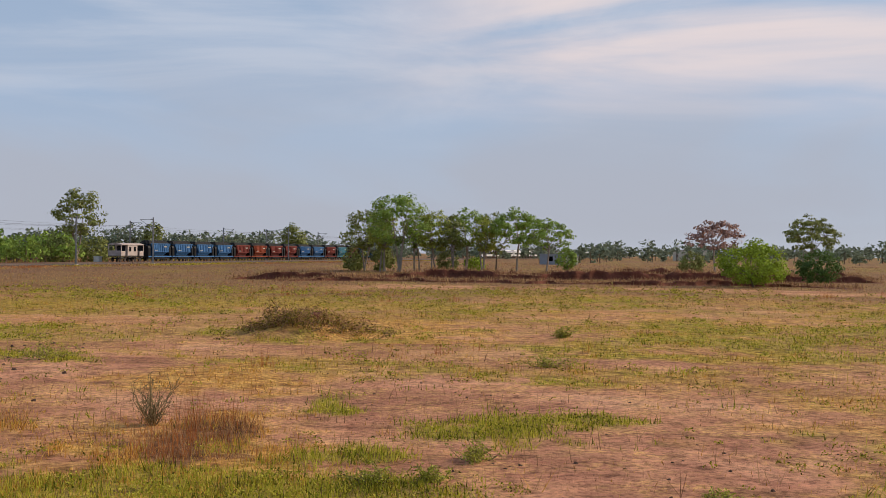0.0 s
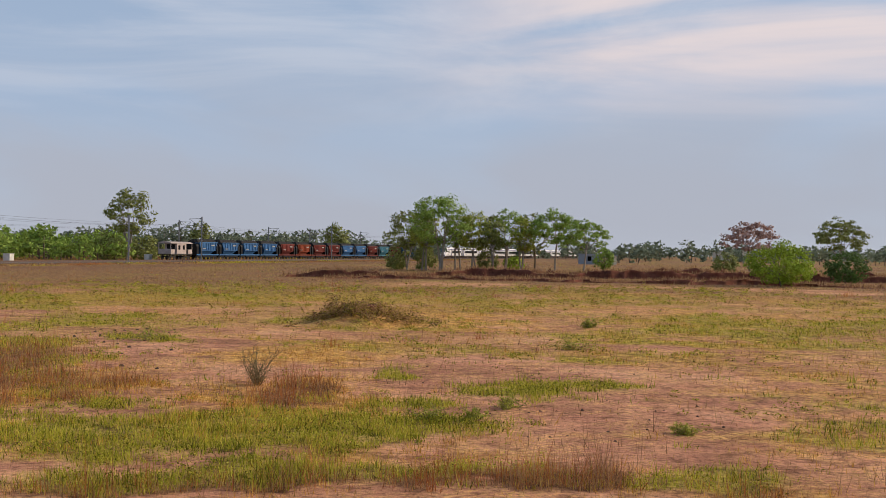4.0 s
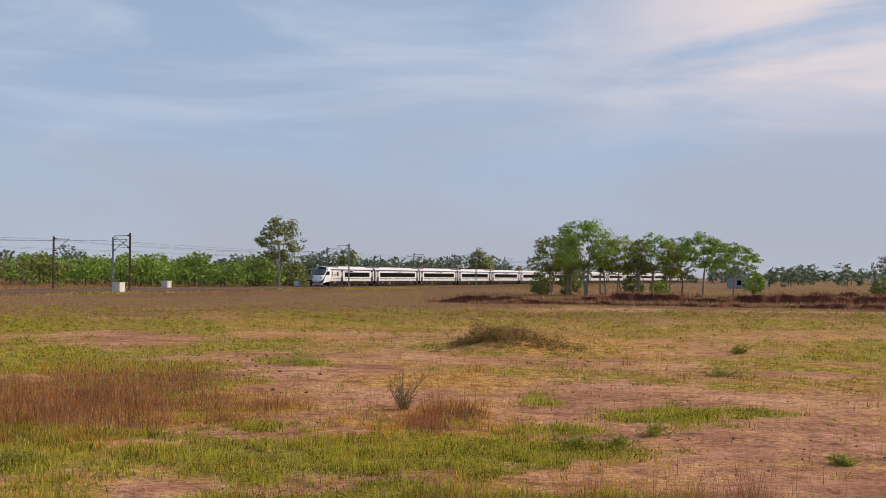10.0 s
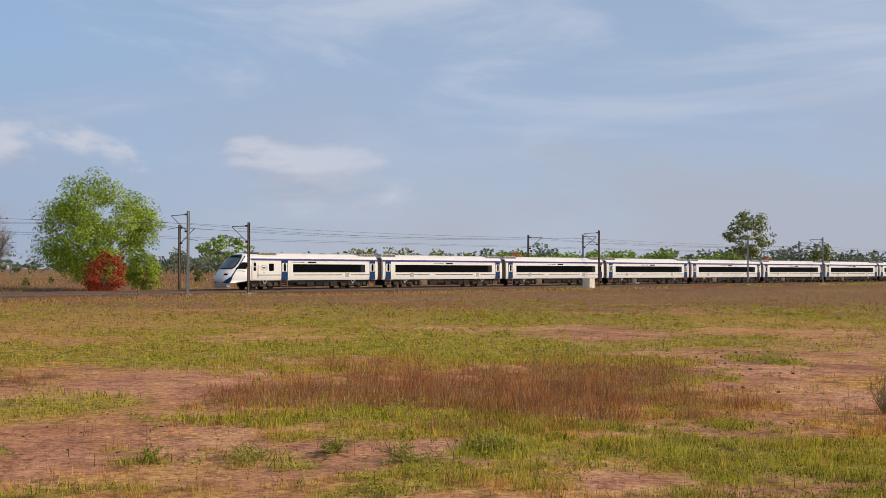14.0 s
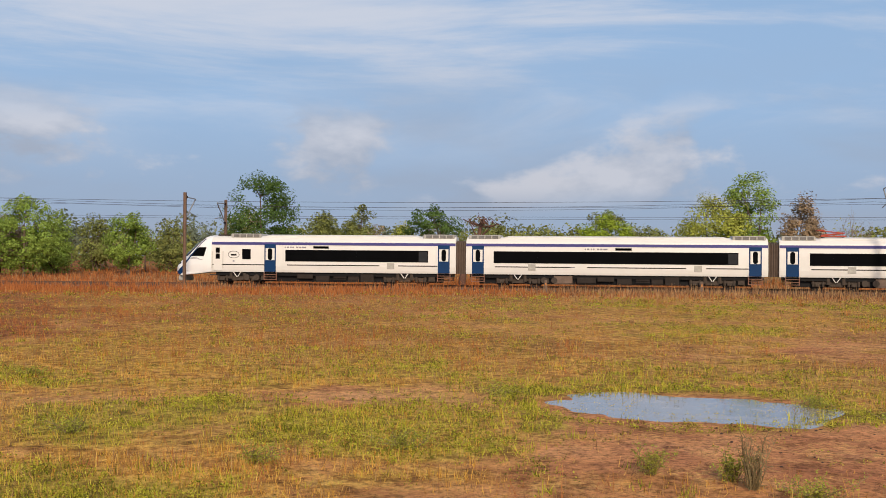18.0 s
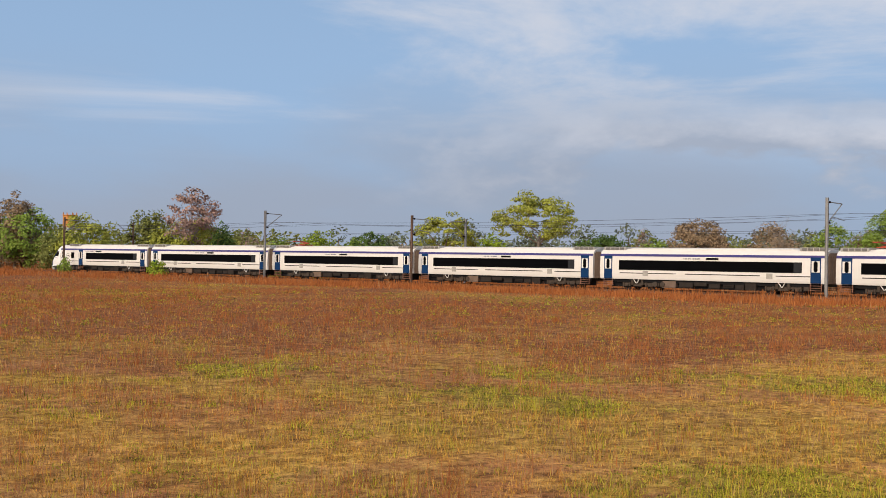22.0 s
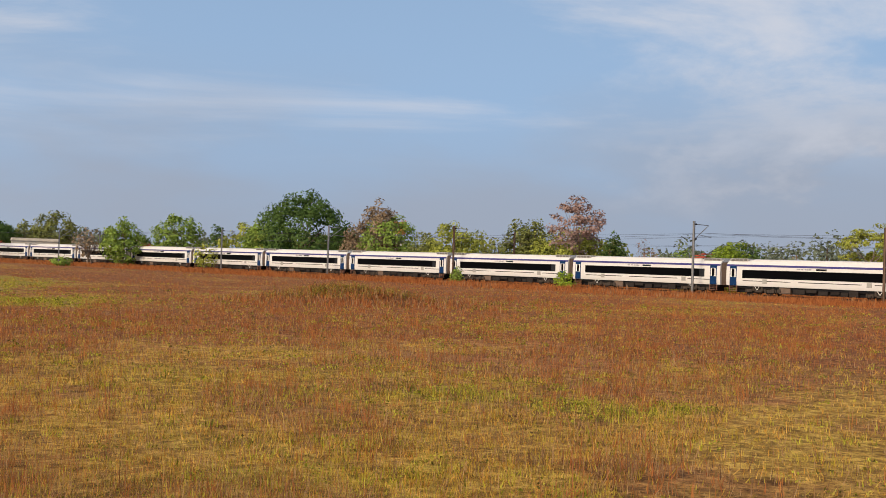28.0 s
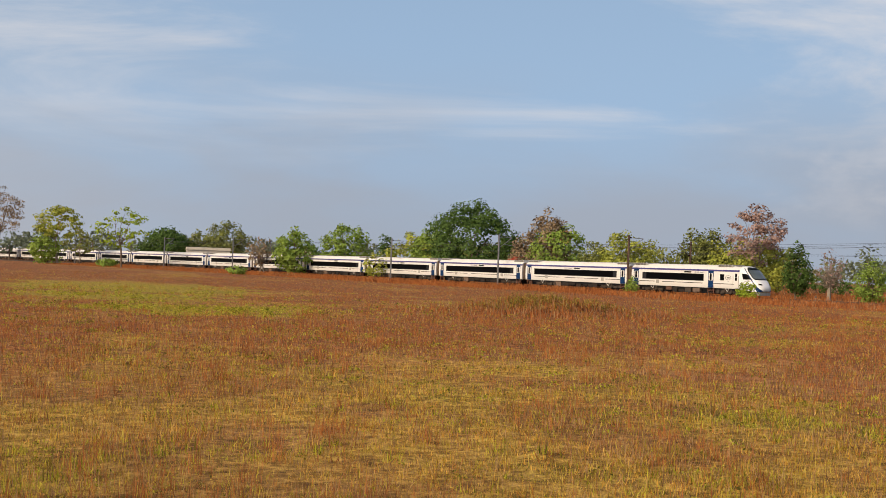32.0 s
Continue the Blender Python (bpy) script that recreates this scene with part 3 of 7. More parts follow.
def ground_material():
    m = bpy.data.materials.new("field_soil")
    m.use_nodes = True
    nt = m.node_tree
    N, L = nt.nodes.new, nt.links.new
    b = nt.nodes["Principled BSDF"]
    b.inputs["Roughness"].default_value, b.inputs["Specular IOR Level"].default_value = 0.95, 0.15
    tc, at = N("ShaderNodeTexCoord"), N("ShaderNodeAttribute")
    at.attribute_name = "cover"
    sep = N("ShaderNodeSeparateColor")
    L(at.outputs["Color"], sep.inputs[0])

    def tex(scale, detail, rough=0.6):
        n = N("ShaderNodeTexNoise")
        n.inputs["Scale"].default_value, n.inputs["Detail"].default_value, n.inputs["Roughness"].default_value = scale, detail, rough
        L(tc.outputs["Object"], n.inputs["Vector"])
        return n

    def ramp(src, stops):
        r = N("ShaderNodeValToRGB")
        e = r.color_ramp.elements
        while len(e) < len(stops):
            e.new(0.5)
        for k, (p, c) in enumerate(stops):
            e[k].position, e[k].color = p, (*c, 1)
        L(src, r.inputs[0])
        return r.outputs[0]

    def mixc(f, a, c):
        n = N("ShaderNodeMix")
        n.data_type = "RGBA"
        for k, v in ((0, f), (6, a), (7, c)):
            if isinstance(v, (int, float)):
                n.inputs[k].default_value = v
            elif isinstance(v, tuple):
                n.inputs[k].default_value = (*v, 1)
            else:
                L(v, n.inputs[k])
        return n.outputs[2]

    big, mid, fine = tex(0.22, 6), tex(1.3, 6, 0.7), tex(9.0, 8, 0.75)
    soil = ramp(big.outputs["Fac"], [(0.38, (0.40, 0.165, 0.11)), (0.52, (0.68, 0.315, 0.205)), (0.64, (0.86, 0.47, 0.30))])
    litter = ramp(mid.outputs["Fac"], [(0.42, (0.54, 0.25, 0.14)), (0.62, (0.72, 0.46, 0.20))])
    soil = mixc(0.22, soil, litter)
    rufous = N("ShaderNodeAttribute")
    rufous.attribute_name = "rufous"
    soil = mixc(rufous.outputs["Fac"], soil, ramp(big.outputs["Fac"], [(0.38, (0.42, 0.155, 0.068)), (0.52, (0.66, 0.285, 0.125)), (0.64, (0.84, 0.45, 0.20))]))
    grain = tex(10.0, 7, 0.8)
    straws = N("ShaderNodeMath")
    straws.operation, straws.use_clamp = "MULTIPLY", True
    L(ramp(grain.outputs["Fac"], [(0.47, (0, 0, 0)), (0.55, (1, 1, 1))]), straws.inputs[0])
    L(ramp(tex(0.5, 7, 0.65).outputs["Fac"], [(0.48, (0.06, 0.06, 0.06)), (0.60, (0.84, 0.84, 0.84))]), straws.inputs[1])
    soil = mixc(straws.outputs[0], soil, (0.90, 0.56, 0.20))
    soil = mixc(ramp(mid.outputs["Fac"], [(0.30, (0.7, 0.7, 0.7)), (0.44, (0, 0, 0))]), soil, (0.36, 0.145, 0.09))
    # dark specks, which also paint the shadows in the gaps between tufts
    speck_shade = ramp(fine.outputs["Fac"], [(0.40, (0.16, 0.13, 0.10)), (0.48, (0.68, 0.66, 0.65)), (0.60, (1.0, 1.0, 1.0))])
    col = soil
    tint = tex(2.6, 7, 0.75)
    fg = ramp(tint.outputs["Fac"], [(0.41, (0.21, 0.175, 0.028)), (0.50, (0.39, 0.335, 0.045)), (0.60, (0.58, 0.48, 0.08))])
    fo = ramp(tint.outputs["Fac"], [(0.42, (0.29, 0.195, 0.035)), (0.49, (0.44, 0.305, 0.05)), (0.58, (0.72, 0.51, 0.10))])
    fr = ramp(tint.outputs["Fac"], [(0.41, (0.20, 0.072, 0.03)), (0.50, (0.35, 0.122, 0.042)), (0.60, (0.56, 0.235, 0.075))])
    fb = ramp(tint.outputs["Fac"], [(0.41, (0.18, 0.10, 0.058)), (0.50, (0.27, 0.152, 0.083)), (0.60, (0.46, 0.28, 0.145))])
    dull = N("ShaderNodeAttribute")
    dull.attribute_name = "dull"
    fr = mixc(dull.outputs["Fac"], fr, fb)
    fs = ramp(tint.outputs["Fac"], [(0.42, (0.48, 0.235, 0.055)), (0.49, (0.68, 0.36, 0.075)), (0.58, (0.94, 0.60, 0.15))])

    def weight(o, k):
        n = N("ShaderNodeMath")
        n.operation, n.use_clamp = "MULTIPLY", True
        L(o, n.inputs[0])
        n.inputs[1].default_value = k
        return n.outputs[0]

    col = mixc(weight(sep.outputs[2], 1.0), col, fs)
    col = mixc(weight(at.outputs["Alpha"], 1.35), col, fo)
    col = mixc(weight(sep.outputs[1], 1.1), col, fr)
    col = mixc(weight(sep.outputs[0], 0.8), col, fg)
    mul = N("ShaderNodeMix")
    mul.data_type, mul.blend_type = "RGBA", "MULTIPLY"
    mul.inputs[0].default_value = 0.7
    L(col, mul.inputs[6])
    L(speck_shade, mul.inputs[7])
    # a coarser random darkening puts litter shadows into the colour
    rough = N("ShaderNodeMix")
    rough.data_type, rough.blend_type = "RGBA", "MULTIPLY"
    rough.inputs[0].default_value = 1.0
    L(mul.outputs[2], rough.inputs[6])
    L(ramp(tex(1.7, 8, 0.72).outputs["Fac"], [(0.36, (0.50, 0.46, 0.42)), (0.48, (0.99, 0.98, 0.96)), (0.62, (1.16, 1.15, 1.12))]), rough.inputs[7])
    L(rough.outputs[2], b.inputs["Base Color"])
    bp = N("ShaderNodeBump")
    bp.inputs["Strength"].default_value, bp.inputs["Distance"].default_value = 0.6, 0.07
    L(fine.outputs["Fac"], bp.inputs["Height"])
    L(bp.outputs[0], b.inputs["Normal"])
    return m


def build_ground():
    rad = np.concatenate([[0.0, 3.0, 5.0, 7.0], np.exp(np.linspace(math.log(9.0), math.log(140.0), 180)), np.exp(np.linspace(math.log(150.0), math.log(4600.0), 48))])
    ang = np.radians(np.concatenate([np.linspace(-30, 200, 700), np.linspace(203, 327, 42)]))
    na = len(ang)
    R, A = np.meshgrid(rad[1:], ang, indexing="ij")
    x, y = np.concatenate([[0.0], (-np.sin(A) * R).ravel()]), np.concatenate([[0.0], (np.cos(A) * R).ravel()])
    g, r, s, o, wet = cover(x, y)
    z = ground_z(x, y)
    nr = len(rad) - 1
    i = np.arange(nr - 1)[:, None] * na + np.arange(na)[None, :] + 1
    j = np.arange(nr - 1)[:, None] * na + (np.arange(na)[None, :] + 1) % na + 1
    quads = np.stack([i, i + na, j + na, j], -1).reshape(-1, 4)
    k = np.arange(0, na, 2)
    inner = np.stack([np.zeros(na // 2, int), k + 1, k + 2, (k + 2) % na + 1], -1)
    quads = np.concatenate([quads, inner])
    ob = raw_mesh("ground", np.stack([x, y, z], -1), quads, ground_material(), smooth=True)
    col = ob.data.color_attributes.new("cover", "FLOAT_COLOR", "POINT")
    col.data.foreach_set("color", np.stack([g, r, s, o], -1).astype(np.float32).ravel())
    side = np.degrees(np.arctan2(-x, y))
    side = np.where(side < -90, side + 360, side)
    dull = ob.data.attributes.new("dull", "FLOAT", "POINT")
    dim = 0.75 + 0.25 * np.clip((np.hypot(x, y) - 60) / 40, 0, 1)
    dull.data.foreach_set("value", np.maximum(np.clip((125 - side) / 55, 0, 0.9) * dim, np.clip((side - 122) / 30, 0, 0.28) * np.clip((70 - np.hypot(x, y)) / 25, 0.45, 1)).astype(np.float32))
    rufous = ob.data.attributes.new("rufous", "FLOAT", "POINT")
    rufous.data.foreach_set("value", np.clip((side - 42 + (fbm(x, y, 8.0, 71) - 0.5) * 40) / 35, 0, 0.85).astype(np.float32))
    tagged(ob, "dry reddish field soil with patchy grass", "ground", kind="structure")
    return ob


build_ground()


def build_puddle():
    """A level sheet of water; the uneven soil rising through it makes its ragged edge."""
    n, rings, verts = 72, 6, []
    for q in range(1, rings + 1):
        for k in range(n):
            t = 2 * math.pi * k / n
            w = (1.0 + 0.05 * math.sin(3 * t + 1) + 0.03 * math.sin(7 * t)) * q / rings
            yaw = PUDDLE[0] + 7.7 * w * math.cos(t)
            verts.append((*polar(yaw, PUDDLE[1] * math.exp(0.13 * w * math.sin(t))), -0.052))
    cx, cy = polar(PUDDLE[0], PUDDLE[1])
    bm = bmesh.new()
    c = bm.verts.new((cx, cy, -0.052))
    ring = [[bm.verts.new(v) for v in verts[q * n:(q + 1) * n]] for q in range(rings)]
    for k in range(n):
        bm.faces.new((c, ring[0][k], ring[0][(k + 1) % n]))
        for q in range(rings - 1):
            bm.faces.new((ring[q][k], ring[q + 1][k], ring[q + 1][(k + 1) % n], ring[q][(k + 1) % n]))
    bmesh.ops.recalc_face_normals(bm, faces=bm.faces)
    tagged(mesh_ob("puddle", bm, WATER), "shallow rain puddle reflecting the sky in the field", "puddle", kind="structure")


build_puddle()


# ---------------------------------------------------------------- tracks
def sweep(name, prof, s0, s1, step, m, off=0.0, parent=None):
    """A profile of (offset, z) points drawn along the line."""
    ss = np.arange(s0, s1 + 0.1, step)
    cols = []
    for o, z in prof:
        x, y, h = line(ss, off + o)
        cols.append(np.stack([x, y, np.full_like(x, z)], -1))
    v = np.stack(cols, 1)
    n, k = v.shape[:2]
    i = np.arange(n - 1)[:, None] * k + np.arange(k - 1)[None, :]
    f = np.stack([i, i + k, i + k + 1, i + 1], -1).reshape(-1, 4)
    return raw_mesh(name, v.reshape(-1, 3), f, m, parent)


def build_tracks():
    bed = sweep("ballast_bed", [(-4.6, -0.06), (-2.9, 0.13), (-1.6, 0.16), (1.6, 0.16), (2.6, 0.10), (3.7, 0.16), (6.9, 0.16), (8.2, 0.13), (9.8, -0.06)], -790, 1130, 4, BALLAST)
    tagged(bed, "brown-grey crushed stone ballast under two tracks", "ballast", kind="structure")
    for off, nm in ((0.0, "near"), (FAR_TRACK, "far")):
        tr = thing("railway_track", "rusty steel rails on concrete sleepers", "railway track", "railway tracks")
        for g in (-0.84, 0.84):
            ob = sweep("rail", [(g - 0.07, 0.19), (g - 0.015, 0.21), (g - 0.036, 0.30), (g - 0.034, RAIL), (g + 0.034, RAIL), (g + 0.036, 0.30), (g + 0.015, 0.21), (g + 0.07, 0.19)], -790, 1130, 4, RAILM, off, tr)
        ss = np.arange(-420, 480, 0.62)
        x, y, h = line(ss, off)
        c, s = np.cos(h), np.sin(h)
        corners = [(-0.12, -1.35, 0.10), (0.12, -1.35, 0.10), (0.12, 1.35, 0.10), (-0.12, 1.35, 0.10), (-0.10, -1.33, 0.215), (0.10, -1.33, 0.215), (0.10, 1.33, 0.215), (-0.10, 1.33, 0.215)]
        v = np.stack([np.stack([x + c * a - s * b, y + s * a + c * b, np.full_like(x, zz)], -1) for a, b, zz in corners], 1).reshape(-1, 3)
        base = np.array([(4, 5, 6, 7), (0, 1, 5, 4), (1, 2, 6, 5), (2, 3, 7, 6), (3, 0, 4, 7)])
        f = (np.arange(len(ss))[:, None, None] * 8 + base[None]).reshape(-1, 4)
        tagged(raw_mesh("sleeper_row", v, f, SLEEPER, tr), kind="stuff")


build_tracks()


# ---------------------------------------------------------------- the white express train
BODY = [(0.0, 4.02), (0.75, 3.97), (1.18, 3.82), (1.42, 3.60), (1.545, 3.30), (1.60, 2.6), (1.60, 1.55), (1.55, 1.20), (1.50, 1.05)]


def loft(sections):
    """A closed skin through sections of (x, [(y, z), ...]) for one half, mirrored."""
    bm = bmesh.new()
    rings = []
    for x, half in sections:
        full = [(-y, z) for y, z in reversed(half)] + [(y, z) for y, z in half[1:]]
        rings.append([bm.verts.new((x, y, z)) for y, z in full])
    for a, b in zip(rings, rings[1:]):
        for k in range(len(a) - 1):
            bm.faces.new((a[k], a[k + 1], b[k + 1], b[k]))
        bm.faces.new((a[-1], a[0], b[0], b[-1]))
    bm.faces.new(rings[0])
    bm.faces.new(list(reversed(rings[-1])))
    bmesh.ops.recalc_face_normals(bm, faces=bm.faces)
    return bm


def side_panel(x0, x1, z0, z1, side, proud=0.012, bevel=0.0):
    y = 1.60 * side
    return box(x0, x1, y - 0.03 * side, y + proud * side, z0, z1, bevel)


def bogie_parts(cx, coach):
    bm = bmesh.new()
    for sd in (-1, 1):
        add_box(bm, cx - 1.75, cx + 1.75, sd * 1.08 - 0.09, sd * 1.08 + 0.09, 0.52, 0.72, 0.03)
        add_box(bm, cx - 0.5, cx + 0.5, sd * 1.12 - 0.1, sd * 1.12 + 0.1, 0.36, 0.56, 0.03)
        for wx in (-1.3, 1.3):
            add_box(bm, cx + wx - 0.2, cx + wx + 0.2, sd * 1.1 - 0.12, sd * 1.1 + 0.12, 0.34, 0.62, 0.04)
        for wx in (-1.62, -0.92, 0.92, 1.62):
            add_rod(bm, (cx + wx, sd * 1.16, 0.36), (cx + wx, sd * 1.16, 0.98), 0.10, n=8)
        for wx in (-0.55, 0.55):
            add_rod(bm, (cx + wx, sd * 1.2, 0.5), (cx + wx, sd * 1.2, 1.0), 0.16, n=8)
        add_rod(bm, (cx - 2.3, sd * 1.25, 0.80), (cx + 2.3, sd * 1.25, 0.80), 0.05, n=6)
        add_box(bm, cx - 2.4, cx - 1.9, sd * 1.05 - 0.1, sd * 1.05 + 0.2, 0.4, 0.95, 0.03)
    add_box(bm, cx - 0.3, cx + 0.3, -1.0, 1.0, 0.5, 0.8)
    bog = part("bogie", bm, STEELDK, coach)
    for wx in (-1.3, 1.3):
        for sd in (-1, 1):
            w = rod((cx + wx, sd * 0.78, 0.46), (cx + wx, sd * 0.92, 0.46), 0.46, n=20)
            add_rod(w, (cx + wx, sd * 0.90, 0.46), (cx + wx, sd * 1.0, 0.46), 0.18, n=10)
            part("wheel", w, UNDER, bog)
        part("axle", rod((cx + wx, -0.8, 0.46), (cx + wx, 0.8, 0.46), 0.08, n=8), STEELDK, bog)
    for sd in (-1, 1):
        v = bmesh.new()
        for dx in (-1, 1):
            add_rod(v, (cx + dx * 0.30, sd * 1.46, 1.04), (cx + dx * 0.03, sd * 1.40, 0.66), 0.035)
        part("damper", v, WHITE, bog)


def door_parts(cx, side, coach):
    leaf = part("door", side_panel(cx - 0.47, cx + 0.47, 1.08, 3.30, side, 0.02, 0.015), BLUE, coach, "blue sliding door with white upper half")
    part("upper_panel", box(cx - 0.37, cx + 0.37, side * 1.60, side * 1.632, 2.02, 2.98, 0.01), WHITE, leaf)
    # a tall window with round ends
    bm = bmesh.new()
    rim = [(cx + 0.18 * math.cos(a), 2.50 + 0.18 * math.sin(a) + (0.29 if math.sin(a) > 0 else -0.29)) for a in (math.pi * (k + 0.5) / 10 for k in range(20))]
    inner = [bm.verts.new((x, side * 1.61, z)) for x, z in rim]
    outer = [bm.verts.new((x, side * 1.642, z)) for x, z in rim]
    bm.faces.new(outer)
    bm.faces.new(list(reversed(inner)))
    for k in range(20):
        bm.faces.new((inner[k], inner[k - 1], outer[k - 1], outer[k]))
    bmesh.ops.recalc_face_normals(bm, faces=bm.faces)
    part("door_window", bm, DGLASS, leaf)
    st = bmesh.new()
    for k in range(3):
        add_box(st, cx - 0.5, cx + 0.5, side * 1.35, side * 1.60, 0.45 + 0.2 * k, 0.49 + 0.2 * k)
    for dx in (-0.5, 0.5):
        add_box(st, cx + dx - 0.03, cx + dx + 0.03, side * 1.5, side * 1.56, 0.42, 1.05)
    part("steps", st, STEPS, coach)


def louvre_unit(x0, x1, coach, name="air_conditioner"):
    bm = bmesh.new()
    add_box(bm, x0, x1, -1.2, 1.2, 3.78, 4.15, 0.06)
    unit = part(name, bm, ACGREY, coach, "grey rooftop air-conditioning unit with louvres")
    n = 4
    for k in range(n):
        a = x0 + 0.15 + k * (x1 - x0 - 0.3) / n
        b = a + (x1 - x0 - 0.3) / n - 0.09
        for sd in (-1, 1):
            part("louvre", box(a, b, sd * 1.2, sd * 1.23, 3.86, 4.09), LOUVRE, unit)


def coach_body(L=23.1, driving=False):
    """A coach along x, its front towards +x, standing on the rail head at z = 0."""
    h = L / 2
    label = "white express coach with black window band and blue doors" if not driving else "white streamlined driving coach with sloping nose and blue swoosh"
    co = thing("driving_coach" if driving else "passenger_coach", label, "train coach", "coaches of the express train")
    front = h if not driving else h - NOSE
    part("body", loft([(-h, BODY), (front, BODY)]), WHITE, co, smooth=False)
    rc = [(0.0, 4.10), (0.7, 4.07), (1.05, 3.98), (1.15, 3.84), (1.10, 3.70)]
    part("roof_cover", loft([(-h + 2.75, [(y, z - 0.12) for y, z in rc]), (-h + 3.3, rc), (front - (4.6 if driving else 3.3), rc), (front - (4.1 if driving else 2.75), [(y, z - 0.12) for y, z in rc])]), ROOFW, co)
    louvre_unit(-h + 0.15, -h + 2.65, co)
    louvre_unit(front - (4.0 if driving else 2.65), front - (1.5 if driving else 0.15), co)
    if driving:
        part("roof_box", box(front - 1.4, front - 0.3, -0.8, 0.8, 3.85, 4.08, 0.03), UNDER, co)
    for sd in (-1, 1):
        st = bmesh.new()
        add_box(st, -h + 0.02, front - 0.02, sd * 1.50, sd * 1.575, 3.24, 3.46)
        part("roof_stripe", st, STRIPE, co)
        wl = bmesh.new()
        cuts = [-h + 0.1, -h + 1.45, -h + 5.2, -h + 9.0, 0.5, h - 9.0, h - 5.0, h - 2.0 if not driving else front + 0.2]
        for a, b in ((cuts[1], cuts[2] - 0.6), (cuts[2] + 0.9, cuts[5] - 0.5), (cuts[5] + 0.8, cuts[7] - 0.3)):
            add_box(wl, a, b, sd * 1.59, sd * 1.608, 1.60, 1.68)
        part("waist_line", wl, UNDER, co)
        w0, w1 = (-h + 2.2, h - 2.2) if not driving else (-h + 2.2, h - NOSE - 6.1)
        band = part("window_band", side_panel(w0, w1, 1.93, 2.86, sd, 0.014), DGLASS, co, "continuous dark tinted window band")
        n = int((w1 - w0) / 1.7)
        for k in range(1, n):
            x = w0 + k * (w1 - w0) / n
            part("pillar", box(x - 0.02, x + 0.02, sd * 1.61, sd * 1.618, 1.97, 2.82), DGLASS, band)
        part("display", side_panel(-1.35, -0.1, 2.98, 3.16, sd, 0.014), DGLASS, co)
        nm = bmesh.new()
        for a, b in ((0.5, 0.82), (0.88, 1.06), (1.12, 1.3), (1.5, 1.62), (1.68, 1.78), (1.9, 2.06), (2.16, 2.24)):
            add_box(nm, a, b, sd * 1.59, sd * 1.606, 3.01, 3.12)
        tagged(part("number_marking", nm, INK, co), kind="stuff")
        part("end_pane", box(w0 + 0.05, w0 + 0.75, sd * 1.61, sd * 1.618, 1.98, 2.80), PANE, band, "paler end pane")
        door_parts(-h + 0.95, sd, co)
        door_parts(h - 0.95 if not driving else h - NOSE - 4.85, sd, co)
        for gx in ((-h + 5.2, h - 5.2) if not driving else (-h + 5.2,)):
            part("side_grille", side_panel(gx - 0.3, gx + 0.3, 1.38, 1.86, sd, 0.014), ACGREY, co)
        for k in (-4.0, 3.0):
            part("small_lettering", box(k, k + 1.3, sd * 1.59, sd * 1.606, 1.61, 1.68), INK, co)
    # under the floor
    part("underframe", box(-h + 0.3, front - 0.3, -1.3, 1.3, 0.78, 1.06), BLACK, co)
    part("belly_tray", box(-h + 1.2, front - 1.0, -0.95, 0.95, 0.30, 0.80), BLACK, co)
    rng = random.Random(5)
    x = -h + 6.6
    while x < front - 7.2:
        w = rng.uniform(0.35, 1.5)
        for sd in (-1, 1):
            zz = rng.uniform(0.30, 0.6)
            bx = box(x, x + w, sd * 0.9, sd * rng.uniform(1.2, 1.44), zz, rng.uniform(0.86, 1.02), 0.03)
            if rng.random() < 0.4:
                add_rod(bx, (x, sd * 1.3, zz - 0.06), (x + w, sd * 1.3, zz - 0.06), 0.04, n=6)
            part("equipment_box", bx, rng.choice((UNDER, UNDER, BOXGREY, STEELDK, RUSTBOX)), co)
        x += w + rng.uniform(0.08, 0.5)
    for k in (-0.3, 0.5):
        for sd in (-1, 1):
            part("air_tank", rod((k + 4.9, sd * 0.7, 0.62), (k + 4.9, sd * 1.42, 0.62), 0.24, n=12), STEELDK, co)
    bogie_parts(-h + 4.1, co)
    bogie_parts(h - 4.1 if not driving else h - NOSE - 2.1, co)
    folds = []
    for k in range(11):
        g = 1.40 if k % 2 else 1.28
        folds.append((-h - 0.9 + k * 0.09, [(0.0, 2.28 + g), (g - 0.2, 2.28 + g), (g, 2.08 + g), (g, 1.06)]))
    bl = loft(folds)
    part("gangway", bl, BELLOWS, co, "brown folded gangway bellows")
    if driving:
        nose(h, co)
    return co


NOSE = 3.27


